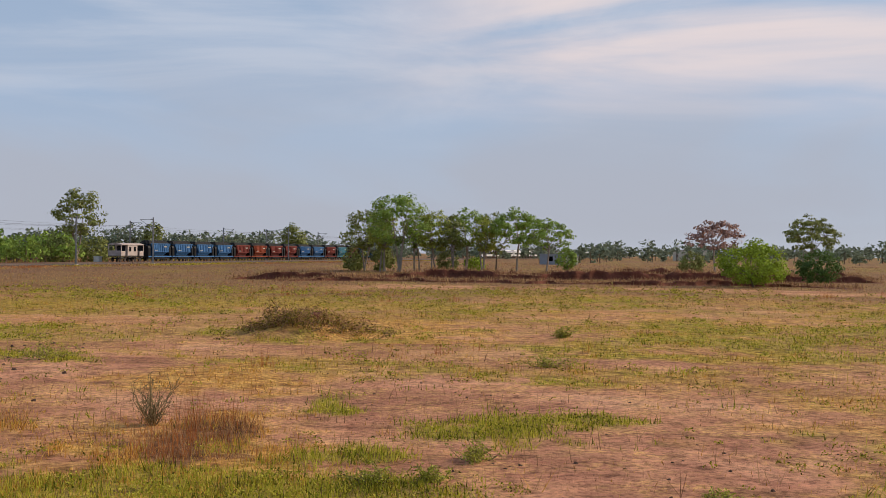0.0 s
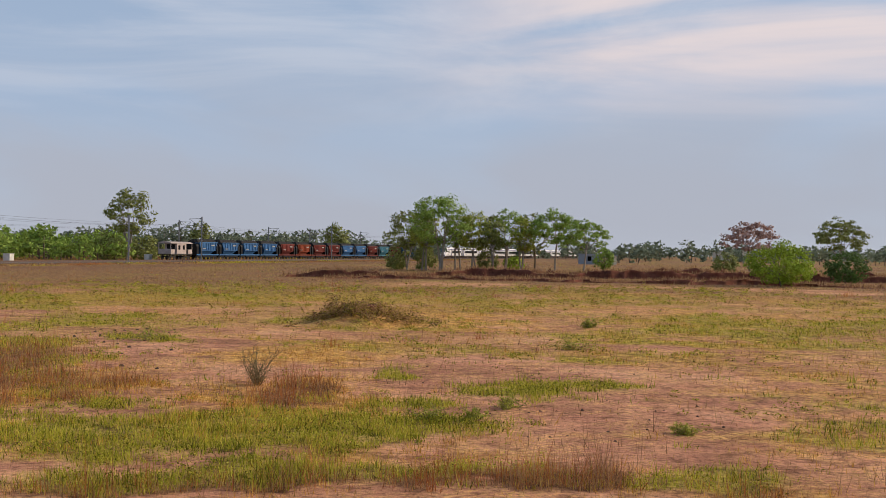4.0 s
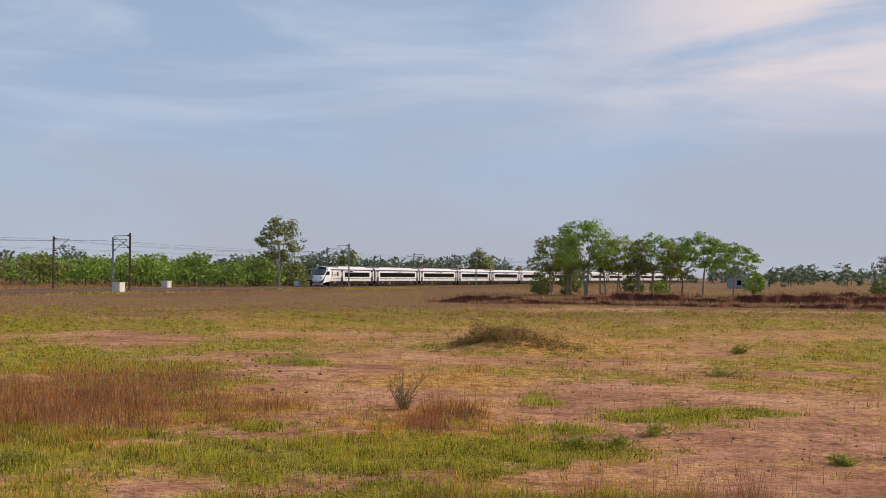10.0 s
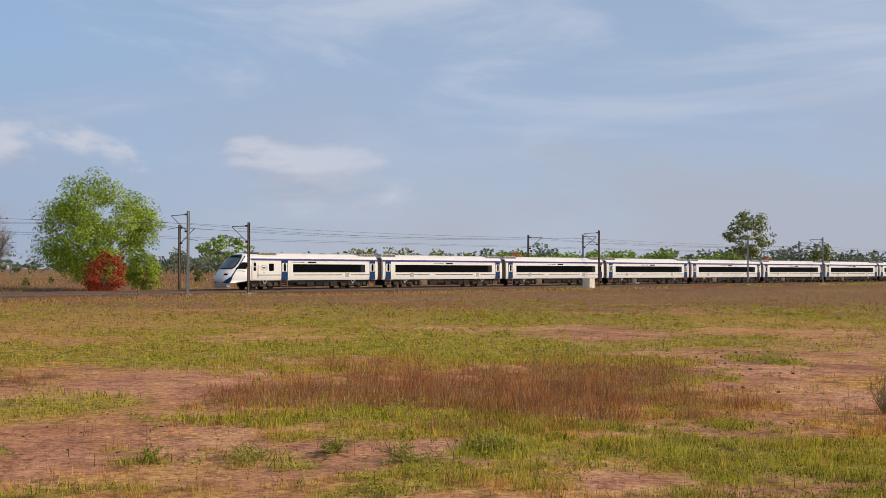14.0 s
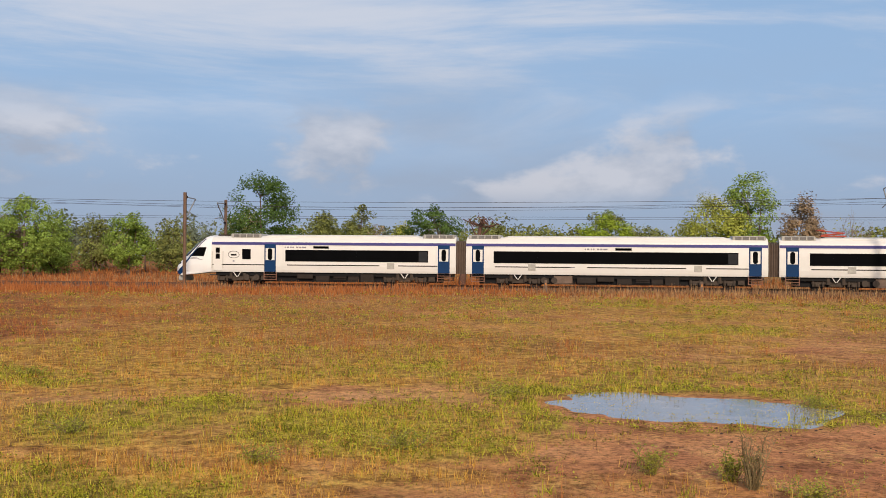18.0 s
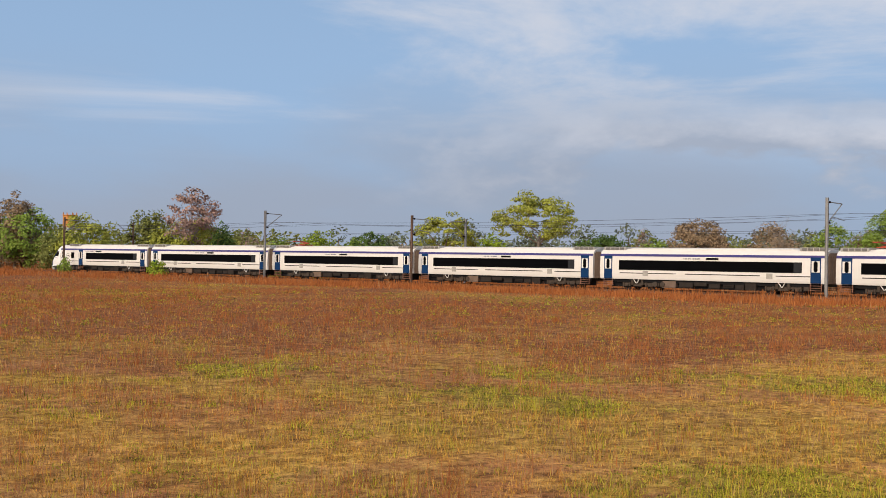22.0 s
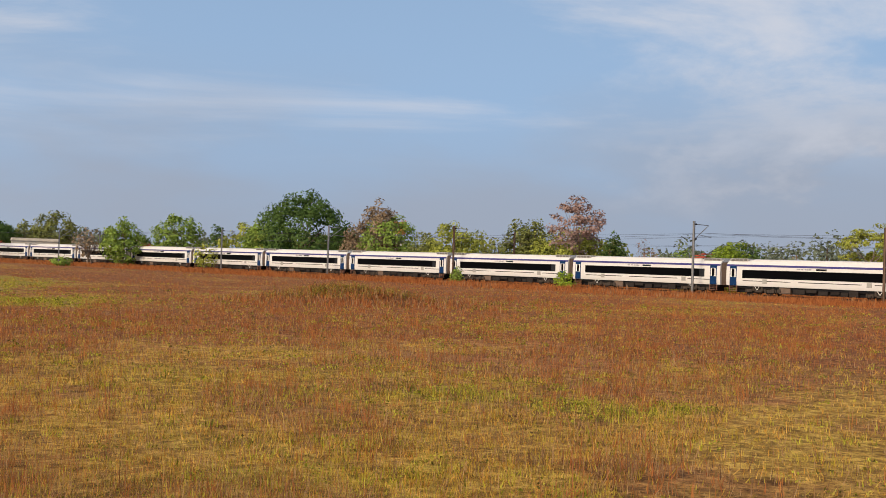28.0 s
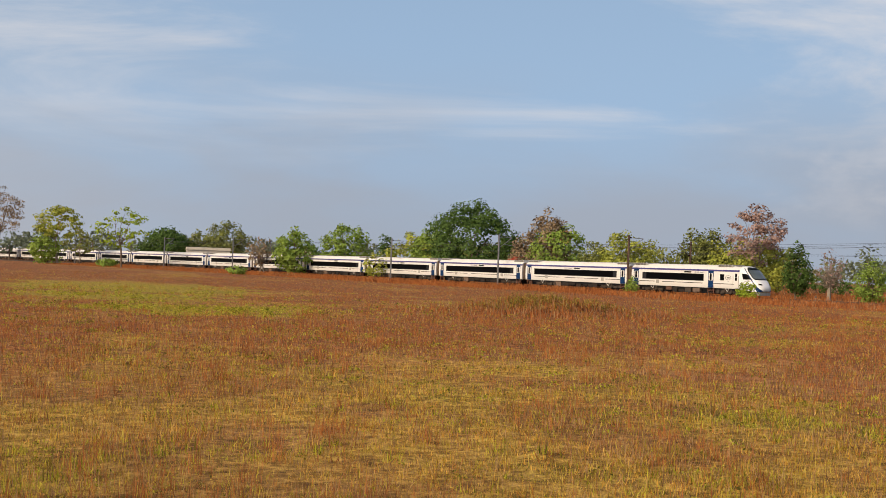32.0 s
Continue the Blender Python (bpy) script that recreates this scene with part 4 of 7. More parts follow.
def nose(h, co):
    """The sloping front: skin, windscreen, side windows, swoosh and lamps. Its chin lies NOSE metres ahead of the flat body."""
    x0, bend = h - NOSE, 3.0
    fz = [0.76, 0.84, 1.0, 1.3, 1.6, 1.95, 2.4, 2.9, 3.4, 3.8, 3.95, 4.02]
    fx = [2.85, 3.08, 3.24, 3.27, 3.12, 2.84, 2.38, 1.85, 1.30, 0.80, 0.52, 0.2]
    bz, by = [p[1] for p in reversed(BODY)], [p[0] for p in reversed(BODY)]

    def length(z):
        return float(np.interp(z, fz, fx))

    def width(z):
        return float(np.interp(z, bz, by)) if z > 1.05 else 1.50 - (1.05 - z) * 0.35

    def back(z):
        return float(np.interp(z, [0.76, 0.82, 0.90, 0.98, 1.05], [2.45, 2.0, 1.2, 0.5, 0.0]))

    def at(z, a, lift=0.0):
        """A place on the skin at height z, a = -1 .. 1 round the front from side to side (0 is the middle)."""
        t = a * math.pi / 2
        c, s = max(0.0, math.cos(t)), math.sin(t)
        b = back(z)
        x = b + (length(z) - b) * c ** (2 / bend)
        y = width(z) * math.copysign(abs(s) ** (2 / bend), s)
        nx, ny = c, s
        return x0 + x + lift * (nx * 0.8 + 0.1), y + lift * ny, z + lift * 0.5 * c

    def strip(cells, lift, thick=0.012):
        bm = bmesh.new()
        g = [[bm.verts.new(at(z, a, lift)) for z, a in row] for row in cells]
        for p, q in zip(g, g[1:]):
            for k in range(len(p) - 1):
                bm.faces.new((p[k], p[k + 1], q[k + 1], q[k]))
        bmesh.ops.recalc_face_normals(bm, faces=bm.faces)
        bmesh.ops.solidify(bm, geom=list(bm.faces), thickness=-thick)
        return bm

    bm = bmesh.new()
    zs = [0.76, 0.80, 0.86, 0.94, 1.05, 1.18, 1.4, 1.6, 1.8, 2.1, 2.4, 2.7, 3.0, 3.3, 3.6, 3.82, 3.97, 4.02]
    arc = [math.sin(k * math.pi / 44) for k in range(-22, 23)]
    g = [[bm.verts.new(at(z, a)) for a in arc] for z in zs]
    for p, q in zip(g, g[1:]):
        for k in range(len(arc) - 1):
            bm.faces.new((p[k], p[k + 1], q[k + 1], q[k]))
    bm.faces.new(g[0])
    bmesh.ops.remove_doubles(bm, verts=list(bm.verts), dist=0.0005)
    bmesh.ops.recalc_face_normals(bm, faces=bm.faces)
    part("nose", bm, WHITE_LIFTED, co, "smooth white sloping nose", smooth=True)
    span = [k / 8 for k in range(-8, 9)]
    part("windscreen_surround", strip([[(z, a * w) for a in span] for z, w in ((2.28, 0.40), (2.5, 0.47), (2.9, 0.49), (3.3, 0.49), (3.62, 0.47), (3.86, 0.42))], 0.016), BLACK, co)
    part("windscreen", strip([[(z, a * w) for a in span] for z, w in ((2.40, 0.36), (2.6, 0.42), (2.9, 0.43), (3.3, 0.43), (3.5, 0.41))], 0.036), SCREEN, co, "curved windscreen with reflected sky put into its grey-blue colour")
    part("display", strip([[(z, a * 0.2) for a in span] for z in (3.58, 3.72)], 0.036), DGLASS, co)
    for sd in (-1, 1):
        rows = []
        for z, a0, a1 in ((0.78, 0.12, 0.70), (0.85, 0.18, 0.64), (1.0, 0.28, 0.58), (1.2, 0.40, 0.57), (1.5, 0.51, 0.575), (1.9, 0.545, 0.60), (2.4, 0.565, 0.615), (2.9, 0.58, 0.63), (3.3, 0.60, 0.655), (3.55, 0.63, 0.70), (3.70, 0.66, 0.76)):
            rows.append([(z, sd * (a0 + (a1 - a0) * k / 4)) for k in range(5)])
        part("blue_swoosh", strip(rows, 0.014), BLUE, co, "dark blue swoosh round the edge of the nose")
        # cab side window: a dark trapezoid behind the slope
        bm = bmesh.new()
        lo, hi = [], []
        for k in range(7):
            u = k / 6
            for lst, z, xa, xb in ((lo, 2.30, 0.62, 1.95), (hi, 3.02, 0.42, 1.10)):
                xx = xa + (xb - xa) * u
                c = min(1.0, xx / length(z))
                yy = width(z) * (1 - c ** bend) ** (1 / bend)
                lst.append(bm.verts.new((x0 + xx, sd * (yy + 0.02), z)))
        for k in range(6):
            bm.faces.new((lo[k], lo[k + 1], hi[k + 1], hi[k]))
        bmesh.ops.recalc_face_normals(bm, faces=bm.faces)
        bmesh.ops.solidify(bm, geom=list(bm.faces), thickness=0.014)
        part("cab_side_window", bm, DGLASS, co)
        part("headlight", strip([[(z, sd * a) for a in (0.18, 0.24, 0.30, 0.36)] for z in (1.62, 1.72, 1.80)], 0.016), DGLASS, co, "narrow headlight cluster")
        for z, xa, xb in ((1.98, 0.75, 1.9), (2.08, 1.0, 1.75)):
            mk = bmesh.new()
            lo, hi = [], []
            for k in range(7):
                xx = xa + (xb - xa) * k / 6
                zz = z + 0.10 * math.sin(k / 6 * 2.2)
                for lst, q in ((lo, zz), (hi, zz + 0.035)):
                    c = xx / length(q)
                    lst.append(mk.verts.new((x0 + xx, sd * (width(q) * (1 - c ** bend) ** (1 / bend) + 0.014), q)))
            for k in range(6):
                mk.faces.new((lo[k], lo[k + 1], hi[k + 1], hi[k]))
            bmesh.ops.recalc_face_normals(mk, faces=mk.faces)
            bmesh.ops.solidify(mk, geom=list(mk.faces), thickness=0.008)
            part("small_lettering", mk, INK, co)
        cab = part("cab_door", side_panel(x0 - 0.86, x0 - 0.20, 1.15, 3.20, sd, 0.016), WHITE, co)
        for k in range(2):
            part("cab_door_window", box(x0 - 0.70, x0 - 0.36, sd * 1.60, sd * 1.622, 2.10 + 0.48 * k, 2.52 + 0.48 * k), DGLASS, cab)
        for hx in (x0 - 0.98, x0 - 0.08):
            part("handrail", rod((hx, sd * 1.66, 1.35), (hx, sd * 1.66, 2.7), 0.025), ACGREY, co)
        part("small_window", side_panel(x0 - 3.25, x0 - 2.55, 2.08, 2.90, sd, 0.014), DGLASS, co)
        em = bmesh.new()
        for k in range(20):
            a, b = 2 * math.pi * k / 20, 2 * math.pi * (k + 1) / 20
            add_rod(em, (x0 - 1.85 + 0.46 * math.cos(a), sd * 1.606, 2.45 + 0.28 * math.sin(a)), (x0 - 1.85 + 0.46 * math.cos(b), sd * 1.606, 2.45 + 0.28 * math.sin(b)), 0.02, n=5)
        part("emblem", em, BLACK, co, "plain oval emblem ring")
        part("emblem_figure", box(x0 - 2.08, x0 - 1.62, sd * 1.59, sd * 1.612, 2.36, 2.50, 0.01), BLACK, co)
        part("emblem_figure", box(x0 - 1.92, x0 - 1.78, sd * 1.59, sd * 1.612, 1.88, 1.98), INK, co)
    part("plough", box(h - 0.95, h - 0.35, -1.05, 1.05, 0.30, 0.72, 0.06), ACGREY, co)


CAR = 24.0
driver = coach_body(23.1, True)
saloon = coach_body(23.1, False)


def pantograph():
    pg = thing("pantograph", "red half-scissor pantograph folded on a coach roof", "pantograph", "pantographs")
    bm = bmesh.new()
    add_box(bm, -0.9, 0.9, -0.7, 0.7, 4.14, 4.22)
    part("base_frame", bm, PANTO, pg)
    for y in (-0.5, 0.5):
        for x in (-0.7, 0.7):
            part("insulator", rod((x, y, 3.9), (x, y, 4.16), 0.08, n=8), INSUL, pg)
    part("lower_arm", rod((-0.8, 0, 4.25), (0.9, 0, 4.42), 0.06), PANTO, pg)
    part("upper_arm", rod((0.9, 0, 4.42), (-0.9, 0, 4.58), 0.045), PANTO, pg)
    part("collector_head", box(-1.15, -0.65, -0.85, 0.85, 4.58, 4.66), PANTO, pg)
    return pg


# ---------------------------------------------------------------- goods train on the far track
def hopper(m, label):
    w = thing("hopper_wagon", label, "freight wagon", "wagons of the goods train")
    full = [(0.0, 1.2), (0.75, 1.2), (1.46, 2.0), (1.50, 3.65), (1.44, 3.72), (1.40, 3.5), (0.0, 3.5)]
    bm = loft([(-4.15, list(reversed(full))), (4.15, list(reversed(full)))])
    # ends slope in towards the floor
    for v in bm.verts:
        if v.co.z < 1.3:
            v.co.x *= 0.55
        elif v.co.z < 2.1:
            v.co.x *= 0.80
    part("hopper_body", bm, m, w)
    rb = bmesh.new()
    for sd in (-1, 1):
        for k in range(9):
            x = -3.3 + k * 0.825
            add_box(rb, x - 0.06, x + 0.06, sd * 1.47, sd * 1.60, 2.0, 3.66)
        add_box(rb, -4.17, 4.17, sd * 1.46, sd * 1.60, 3.58, 3.74)
        add_box(rb, -3.4, 3.4, sd * 1.44, sd * 1.58, 1.94, 2.06)
    part("ribs", rb, m, w)
    ld = bmesh.new()
    bmesh.ops.create_grid(ld, x_segments=22, y_segments=7, size=1.0, matrix=Matrix.Diagonal((4.6, 1.4, 1, 1)))
    rr = random.Random(len(label))
    for v in ld.verts:
        e = min(1.0, (4.6 - abs(v.co.x)) / 0.8, (1.4 - abs(v.co.y)) / 0.6)
        v.co.z = 3.6 + 0.75 * max(0, e) + rr.uniform(-0.08, 0.08)
    part("coal_load", ld, COAL, w, "heaped black coal")
    part("underframe", box(-5.1, 5.1, -1.2, 1.2, 0.82, 1.12), BLACK, w)
    for sd in (-1, 1):
        part("side_sill", box(-5.1, 5.1, sd * 1.2, sd * 1.42, 0.92, 1.16), m, w)
        part("number_marking", box(1.2, 2.6, sd * 1.60, sd * 1.612, 2.95, 3.2), ACGREY, w)
        part("number_marking", box(-2.8, -1.4, sd * 1.60, sd * 1.612, 2.25, 2.4), ACGREY, w)
    part("discharge_gear", box(-2.3, 2.3, -1.3, 1.3, 0.45, 1.25, 0.05), BLACK, w)
    for e in (-1, 1):
        # the dark of the gaps between wagons is put into near-black hoods
        hood = [(0.0, 3.55), (0.8, 3.5), (1.2, 3.3), (1.36, 2.9), (1.36, 1.15)]
        part("end_bulkhead", loft([(e * 4.2, hood), (e * 5.05, [(y * 0.97, 1.15 + (z - 1.15) * 0.93) for y, z in hood])]), BLACK, w, "near-black hood darkening the gap at the hopper end")
        part("end_platform", box(e * 4.6, e * 5.15, -1.35, 1.35, 1.02, 1.14), UNDER, w)
        lad = bmesh.new()
        for y in (-0.9, 0.9):
            add_box(lad, e * 4.98, e * 5.03, y - 0.03, y + 0.03, 1.1, 3.5)
        for k in range(5):
            add_box(lad, e * 4.98, e * 5.03, -0.9, 0.9, 1.3 + k * 0.48, 1.34 + k * 0.48)
        part("end_rail", lad, m, w)
        bg = bmesh.new()
        for sd in (-1, 1):
            add_box(bg, e * 3.5 - 1.25, e * 3.5 + 1.25, sd * 1.0 - 0.1, sd * 1.0 + 0.1, 0.45, 0.75, 0.05)
        bog = part("bogie", bg, UNDER, w)
        for wx in (-0.95, 0.95):
            for sd in (-1, 1):
                part("wheel", rod((e * 3.5 + wx, sd * 0.75, 0.46), (e * 3.5 + wx, sd * 0.9, 0.46), 0.46, n=16), STEELDK, bog)
    part("coupler", box(-5.35, 5.35, -0.12, 0.12, 0.95, 1.1), UNDER, w)
    return w


def brake_van():
    v = thing("brake_van", "faded cream goods brake van with open verandas", "brake van")
    part("cabin", box(-2.0, 2.0, -1.4, 1.4, 1.2, 3.35, 0.04), VANPINK, v)
    rf = [(0.0, 3.72), (0.8, 3.66), (1.35, 3.50), (1.5, 3.36), (1.5, 3.30)]
    part("roof", loft([(-4.6, rf), (4.6, rf)]), VANPINK, v)
    part("floor", box(-4.6, 4.6, -1.4, 1.4, 1.02, 1.2), UNDER, v)
    for e in (-1, 1):
        for y in (-1.35, 1.35):
            part("post", box(e * 4.5 - 0.06, e * 4.5 + 0.06, y - 0.06, y + 0.06, 1.2, 3.34), VANPINK, v)
            part("veranda_panel", box(e * 2.9, e * 4.5, y - 0.03, y + 0.03, 1.2, 2.1), VANPINK, v)
        part("end_wall", box(e * 4.5 - 0.04, e * 4.5 + 0.04, -1.35, 1.35, 1.2, 2.2), VANPINK, v)
        bog = part("bogie", box(e * 3.0 - 1.2, e * 3.0 + 1.2, -1.05, 1.05, 0.5, 0.78, 0.05), UNDER, v)
        for wx in (-0.9, 0.9):
            for sd in (-1, 1):
                part("wheel", rod((e * 3.0 + wx, sd * 0.75, 0.46), (e * 3.0 + wx, sd * 0.9, 0.46), 0.46, n=16), STEELDK, bog)
    for sd in (-1, 1):
        for x in (-1.0, 0.9):
            part("window", box(x - 0.42, x + 0.42, sd * 1.39, sd * 1.412, 2.05, 2.95), DGLASS, v)
    # black sheets on the cabin ends paint the dark inside of the verandas
    for e in (-1, 1):
        part("doorway", box(e * 1.99, e * 2.03, -0.9, 0.9, 1.25, 3.15), BLACK, v)
    return v


def build_goods():
    v = brake_van()
    v.matrix_basis = on_line(241.4, FAR_TRACK, RAIL)
    kinds = {
        "b": hopper(WBLUE, "faded blue ribbed hopper wagon heaped with coal"),
        "r": hopper(WRED, "oxide-red ribbed hopper wagon heaped with coal"),
        "o": hopper(WORANGE, "orange-red ribbed hopper wagon heaped with coal"),
        "t": hopper(WTEAL, "teal ribbed hopper wagon heaped with coal"),
    }
    first = set()
    for k, c in enumerate("bbbbrorrbbrtrbb"):
        m = on_line(253.2 + 10.72 * k, FAR_TRACK, RAIL)
        if c not in first:
            kinds[c].matrix_basis = m
            first.add(c)
        else:
            copy_thing(kinds[c], m)


build_goods()


# ---------------------------------------------------------------- masts and wires
def mast(height, toward, m, arms=1):
    """A steel mast; toward: +1 when its bracket reaches over the track on its +y side."""
    t = thing("catenary_mast", "steel overhead-line mast with bracket arm", "mast", "overhead-line masts")
    bm = bmesh.new()
    add_box(bm, -0.10, 0.10, -0.012, 0.012, -0.3, height)
    for e in (-1, 1):
        add_box(bm, e * 0.10 - 0.012, e * 0.10 + 0.012, -0.1, 0.1, -0.3, height)
    part("post", bm, m, t)
    part("footing", box(-0.35, 0.35, -0.35, 0.35, -0.4, 0.12, 0.05), CONCRETE, t)
    z1 = height - 0.35
    part("stay_tube", rod((0, 0.1 * toward, z1), (0, 2.7 * toward, z1 - 0.05), 0.045), MAST, t)
    part("bracket_tube", rod((0, 0.15 * toward, z1 - 1.75), (0, 2.75 * toward, z1 - 0.08), 0.05), MAST, t)
    part("steady_arm", rod((0, 0.9 * toward, z1 - 1.2), (0, 3.3 * toward, z1 - 1.45), 0.035), MAST, t)
    for z in (z1, z1 - 1.72):
        ins = bmesh.new()
        for k in range(4):
            y = 0.2 + k * 0.09
            add_rod(ins, (0, y * toward, z), (0, (y + 0.05) * toward, z + 0.01), 0.1, 0.06, 8)
        part("insulator", ins, INSUL, t)
    return t


NEAR_MASTS = [(381, 8.6), (308, 8.6), (236, 9.0), (208, 8.4), (164, 8.5), (98, 7.6), (90, 8.5), (30.5, 7.6), (18, 8.5), (-36, 7.7), (-54.5, 8.6), (-102, 7.8), (-126, 8.7), (-168, 8.3), (-198, 8.5), (-230, 7.9), (-296, 8.1), (-335, 8.2), (-400, 8.2)]
FAR_MASTS = [(362, 8.6), (322, 8.6), (295, 8.4), (249, 8.7), (176, 8.4), (162, 8.0), (98, 7.6), (31, 7.8), (-36, 7.7), (-104, 7.9), (-167.5, 7.9), (-228, 7.8), (-300, 8.0)]


def build_masts():
    def rusty(s):
        return MAST_RUST if s in (98, -36, -102, -168, 164, -167.5, 162, 31) else MAST

    made = {}
    for lst, off, tw in ((NEAR_MASTS, -3.3, 1), (FAR_MASTS, FAR_TRACK + 3.3, -1)):
        for s, h in lst:
            key = (h, tw, rusty(s).name)
            m = on_line(s, off, 0.0)
            if key in made:
                copy_thing(made[key], m)
            else:
                made[key] = mast(h, tw, rusty(s))
                made[key].matrix_basis = m


build_masts()


def wire(off, z, sag, span, r, label):
    ss = np.arange(-420, 600, 6.0)
    x, y, h = line(ss, off)
    ph = ((ss - 18) / span) % 1.0
    zz = z - sag * 4 * ph * (1 - ph)
    cu = bpy.data.curves.new("overhead_wire", "CURVE")
    cu.dimensions, cu.bevel_depth, cu.bevel_resolution = "3D", r, 1
    sp = cu.splines.new("POLY")
    sp.points.add(len(ss) - 1)
    sp.points.foreach_set("co", np.stack([x, y, zz, np.ones_like(x)], -1).astype(np.float32).ravel())
    cu.materials.append(WIRE)
    tagged(new("overhead_wire", cu), label, "wire", "overhead wires", "structure")


for off in (0.0, FAR_TRACK):
    wire(off, 5.95, 0.0, 72, 0.011, "dark copper contact wire above the track")
    wire(off, 7.4, 0.72, 72, 0.013, "sagging dark catenary wire above the track")
wire(-3.1, 7.25, 0.3, 72, 0.014, "dark feeder wire strung along the masts")
wire(FAR_TRACK + 3.2, 7.35, 0.3, 72, 0.011, "dark return wire strung along the masts")

# ---------------------------------------------------------------- trees


def tube(points, radii, n=5):
    """Vertices and quads of a tapered tube through points."""
    P = np.array(points, float)
    d = np.gradient(P, axis=0)
    d /= np.linalg.norm(d, axis=1)[:, None] + 1e-9
    ref = np.where(np.abs(d[:, 2:3]) > 0.9, np.array([[1.0, 0, 0]]), np.array([[0, 0, 1.0]]))
    u = np.cross(d, ref)
    u /= np.linalg.norm(u, axis=1)[:, None] + 1e-9
    w = np.cross(d, u)
    a = np.linspace(0, 2 * np.pi, n, endpoint=False)
    R = np.array(radii)[:, None, None]
    V = P[:, None, :] + R * (np.cos(a)[None, :, None] * u[:, None, :] + np.sin(a)[None, :, None] * w[:, None, :])
    k = len(P)
    i = np.arange(k - 1)[:, None] * n + np.arange(n)[None, :]
    j = np.arange(k - 1)[:, None] * n + (np.arange(n)[None, :] + 1) % n
    return V.reshape(-1, 3), np.stack([i, j, j + n, i + n], -1).reshape(-1, 4)


class Soup:
    """Gathers pieces of quad meshes."""

    def __init__(self):
        self.v, self.f, self.n = [], [], 0

    def add(self, v, f):
        self.v.append(v)
        self.f.append(f + self.n)
        self.n += len(v)

    def ob(self, name, m, parent=None, smooth=False):
        return raw_mesh(name, np.concatenate(self.v), np.concatenate(self.f), m, parent, smooth)


def leaf_quads(centres, size, rng, flat=0.35, out=None):
    """A small bent leaf spray, as a four-cornered face, at each centre; it may face outwards from its clump."""
    n = len(centres)
    a = rng.normal(size=(n, 3))
    a[:, 2] *= flat + 0.35
    a /= np.linalg.norm(a, axis=1)[:, None] + 1e-9
    if out is not None:
        out = out / (np.linalg.norm(out, axis=1)[:, None] + 1e-9) + rng.normal(size=(n, 3)) * 0.38
        out /= np.linalg.norm(out, axis=1)[:, None] + 1e-9
        a -= out * np.sum(a * out, axis=1)[:, None]
        a /= np.linalg.norm(a, axis=1)[:, None] + 1e-9
    b = np.cross(a, rng.normal(size=(n, 3)) if out is None else out)
    b /= np.linalg.norm(b, axis=1)[:, None] + 1e-9
    s = size * rng.uniform(0.55, 1.25, (n, 1))
    v = np.stack([centres - a * s, centres + b * s * 0.55 + a * s * 0.1, centres + a * s * 0.9, centres - b * s * 0.5], 1)
    return v.reshape(-1, 3), np.arange(4 * n).reshape(-1, 4)


def curve_between(a, b, bend, rng, k=5):
    t = np.linspace(0, 1, k)[:, None]
    mid = (a + b) / 2 + rng.normal(size=3) * np.linalg.norm(b - a) * bend
    return (1 - t) ** 2 * a + 2 * t * (1 - t) * mid + t * t * b


STYLES = {  # foot of the crown, leaf layers, clumps, flatness of a clump, limb thickness, how far the crown hollows below
    "tall": (0.36, 2.8, 84, 0.55, 0.7, 0.3),
    "umbrella": (0.46, 3.6, 80, 0.42, 0.9, 0.75),
    "round": (0.10, 4.2, 110, 0.7, 1.0, 0.0),
    "shrub": (0.0, 3.6, 60, 0.7, 0.7, 0.0),
    "sparse": (0.32, 1.1, 80, 0.45, 0.8, 0.2),
    "spread": (0.26, 4.0, 90, 0.5, 1.2, 0.5),
    "dome": (0.06, 5.0, 230, 0.7, 1.2, 0.0),
    "small": (0.15, 1.6, 26, 0.7, 0.7, 0.0),
    "bare": (0.25, 0.16, 40, 0.8, 1.0, 0.0),
    "palm": (0.55, 1.3, 12, 0.4, 0.9, 0.4),
}
WORDS = {"green": "green", "bright": "fresh bright green", "dark": "dark green", "yellow": "yellow-green", "olive": "dull olive-green", "brown": "dry brown", "pink": "pinkish brown", "red": "red-flowering", "haze": "green"}
FORMS = {"tall": "tree with tall open crown", "umbrella": "flat-topped spreading tree", "round": "leafy rounded tree", "shrub": "low bushy thicket", "sparse": "thinly leaved open tree", "spread": "wide low-branching tree", "dome": "huge dense dome-shaped tree", "small": "small young tree", "bare": "nearly leafless twiggy tree", "palm": "small palm-like tree"}


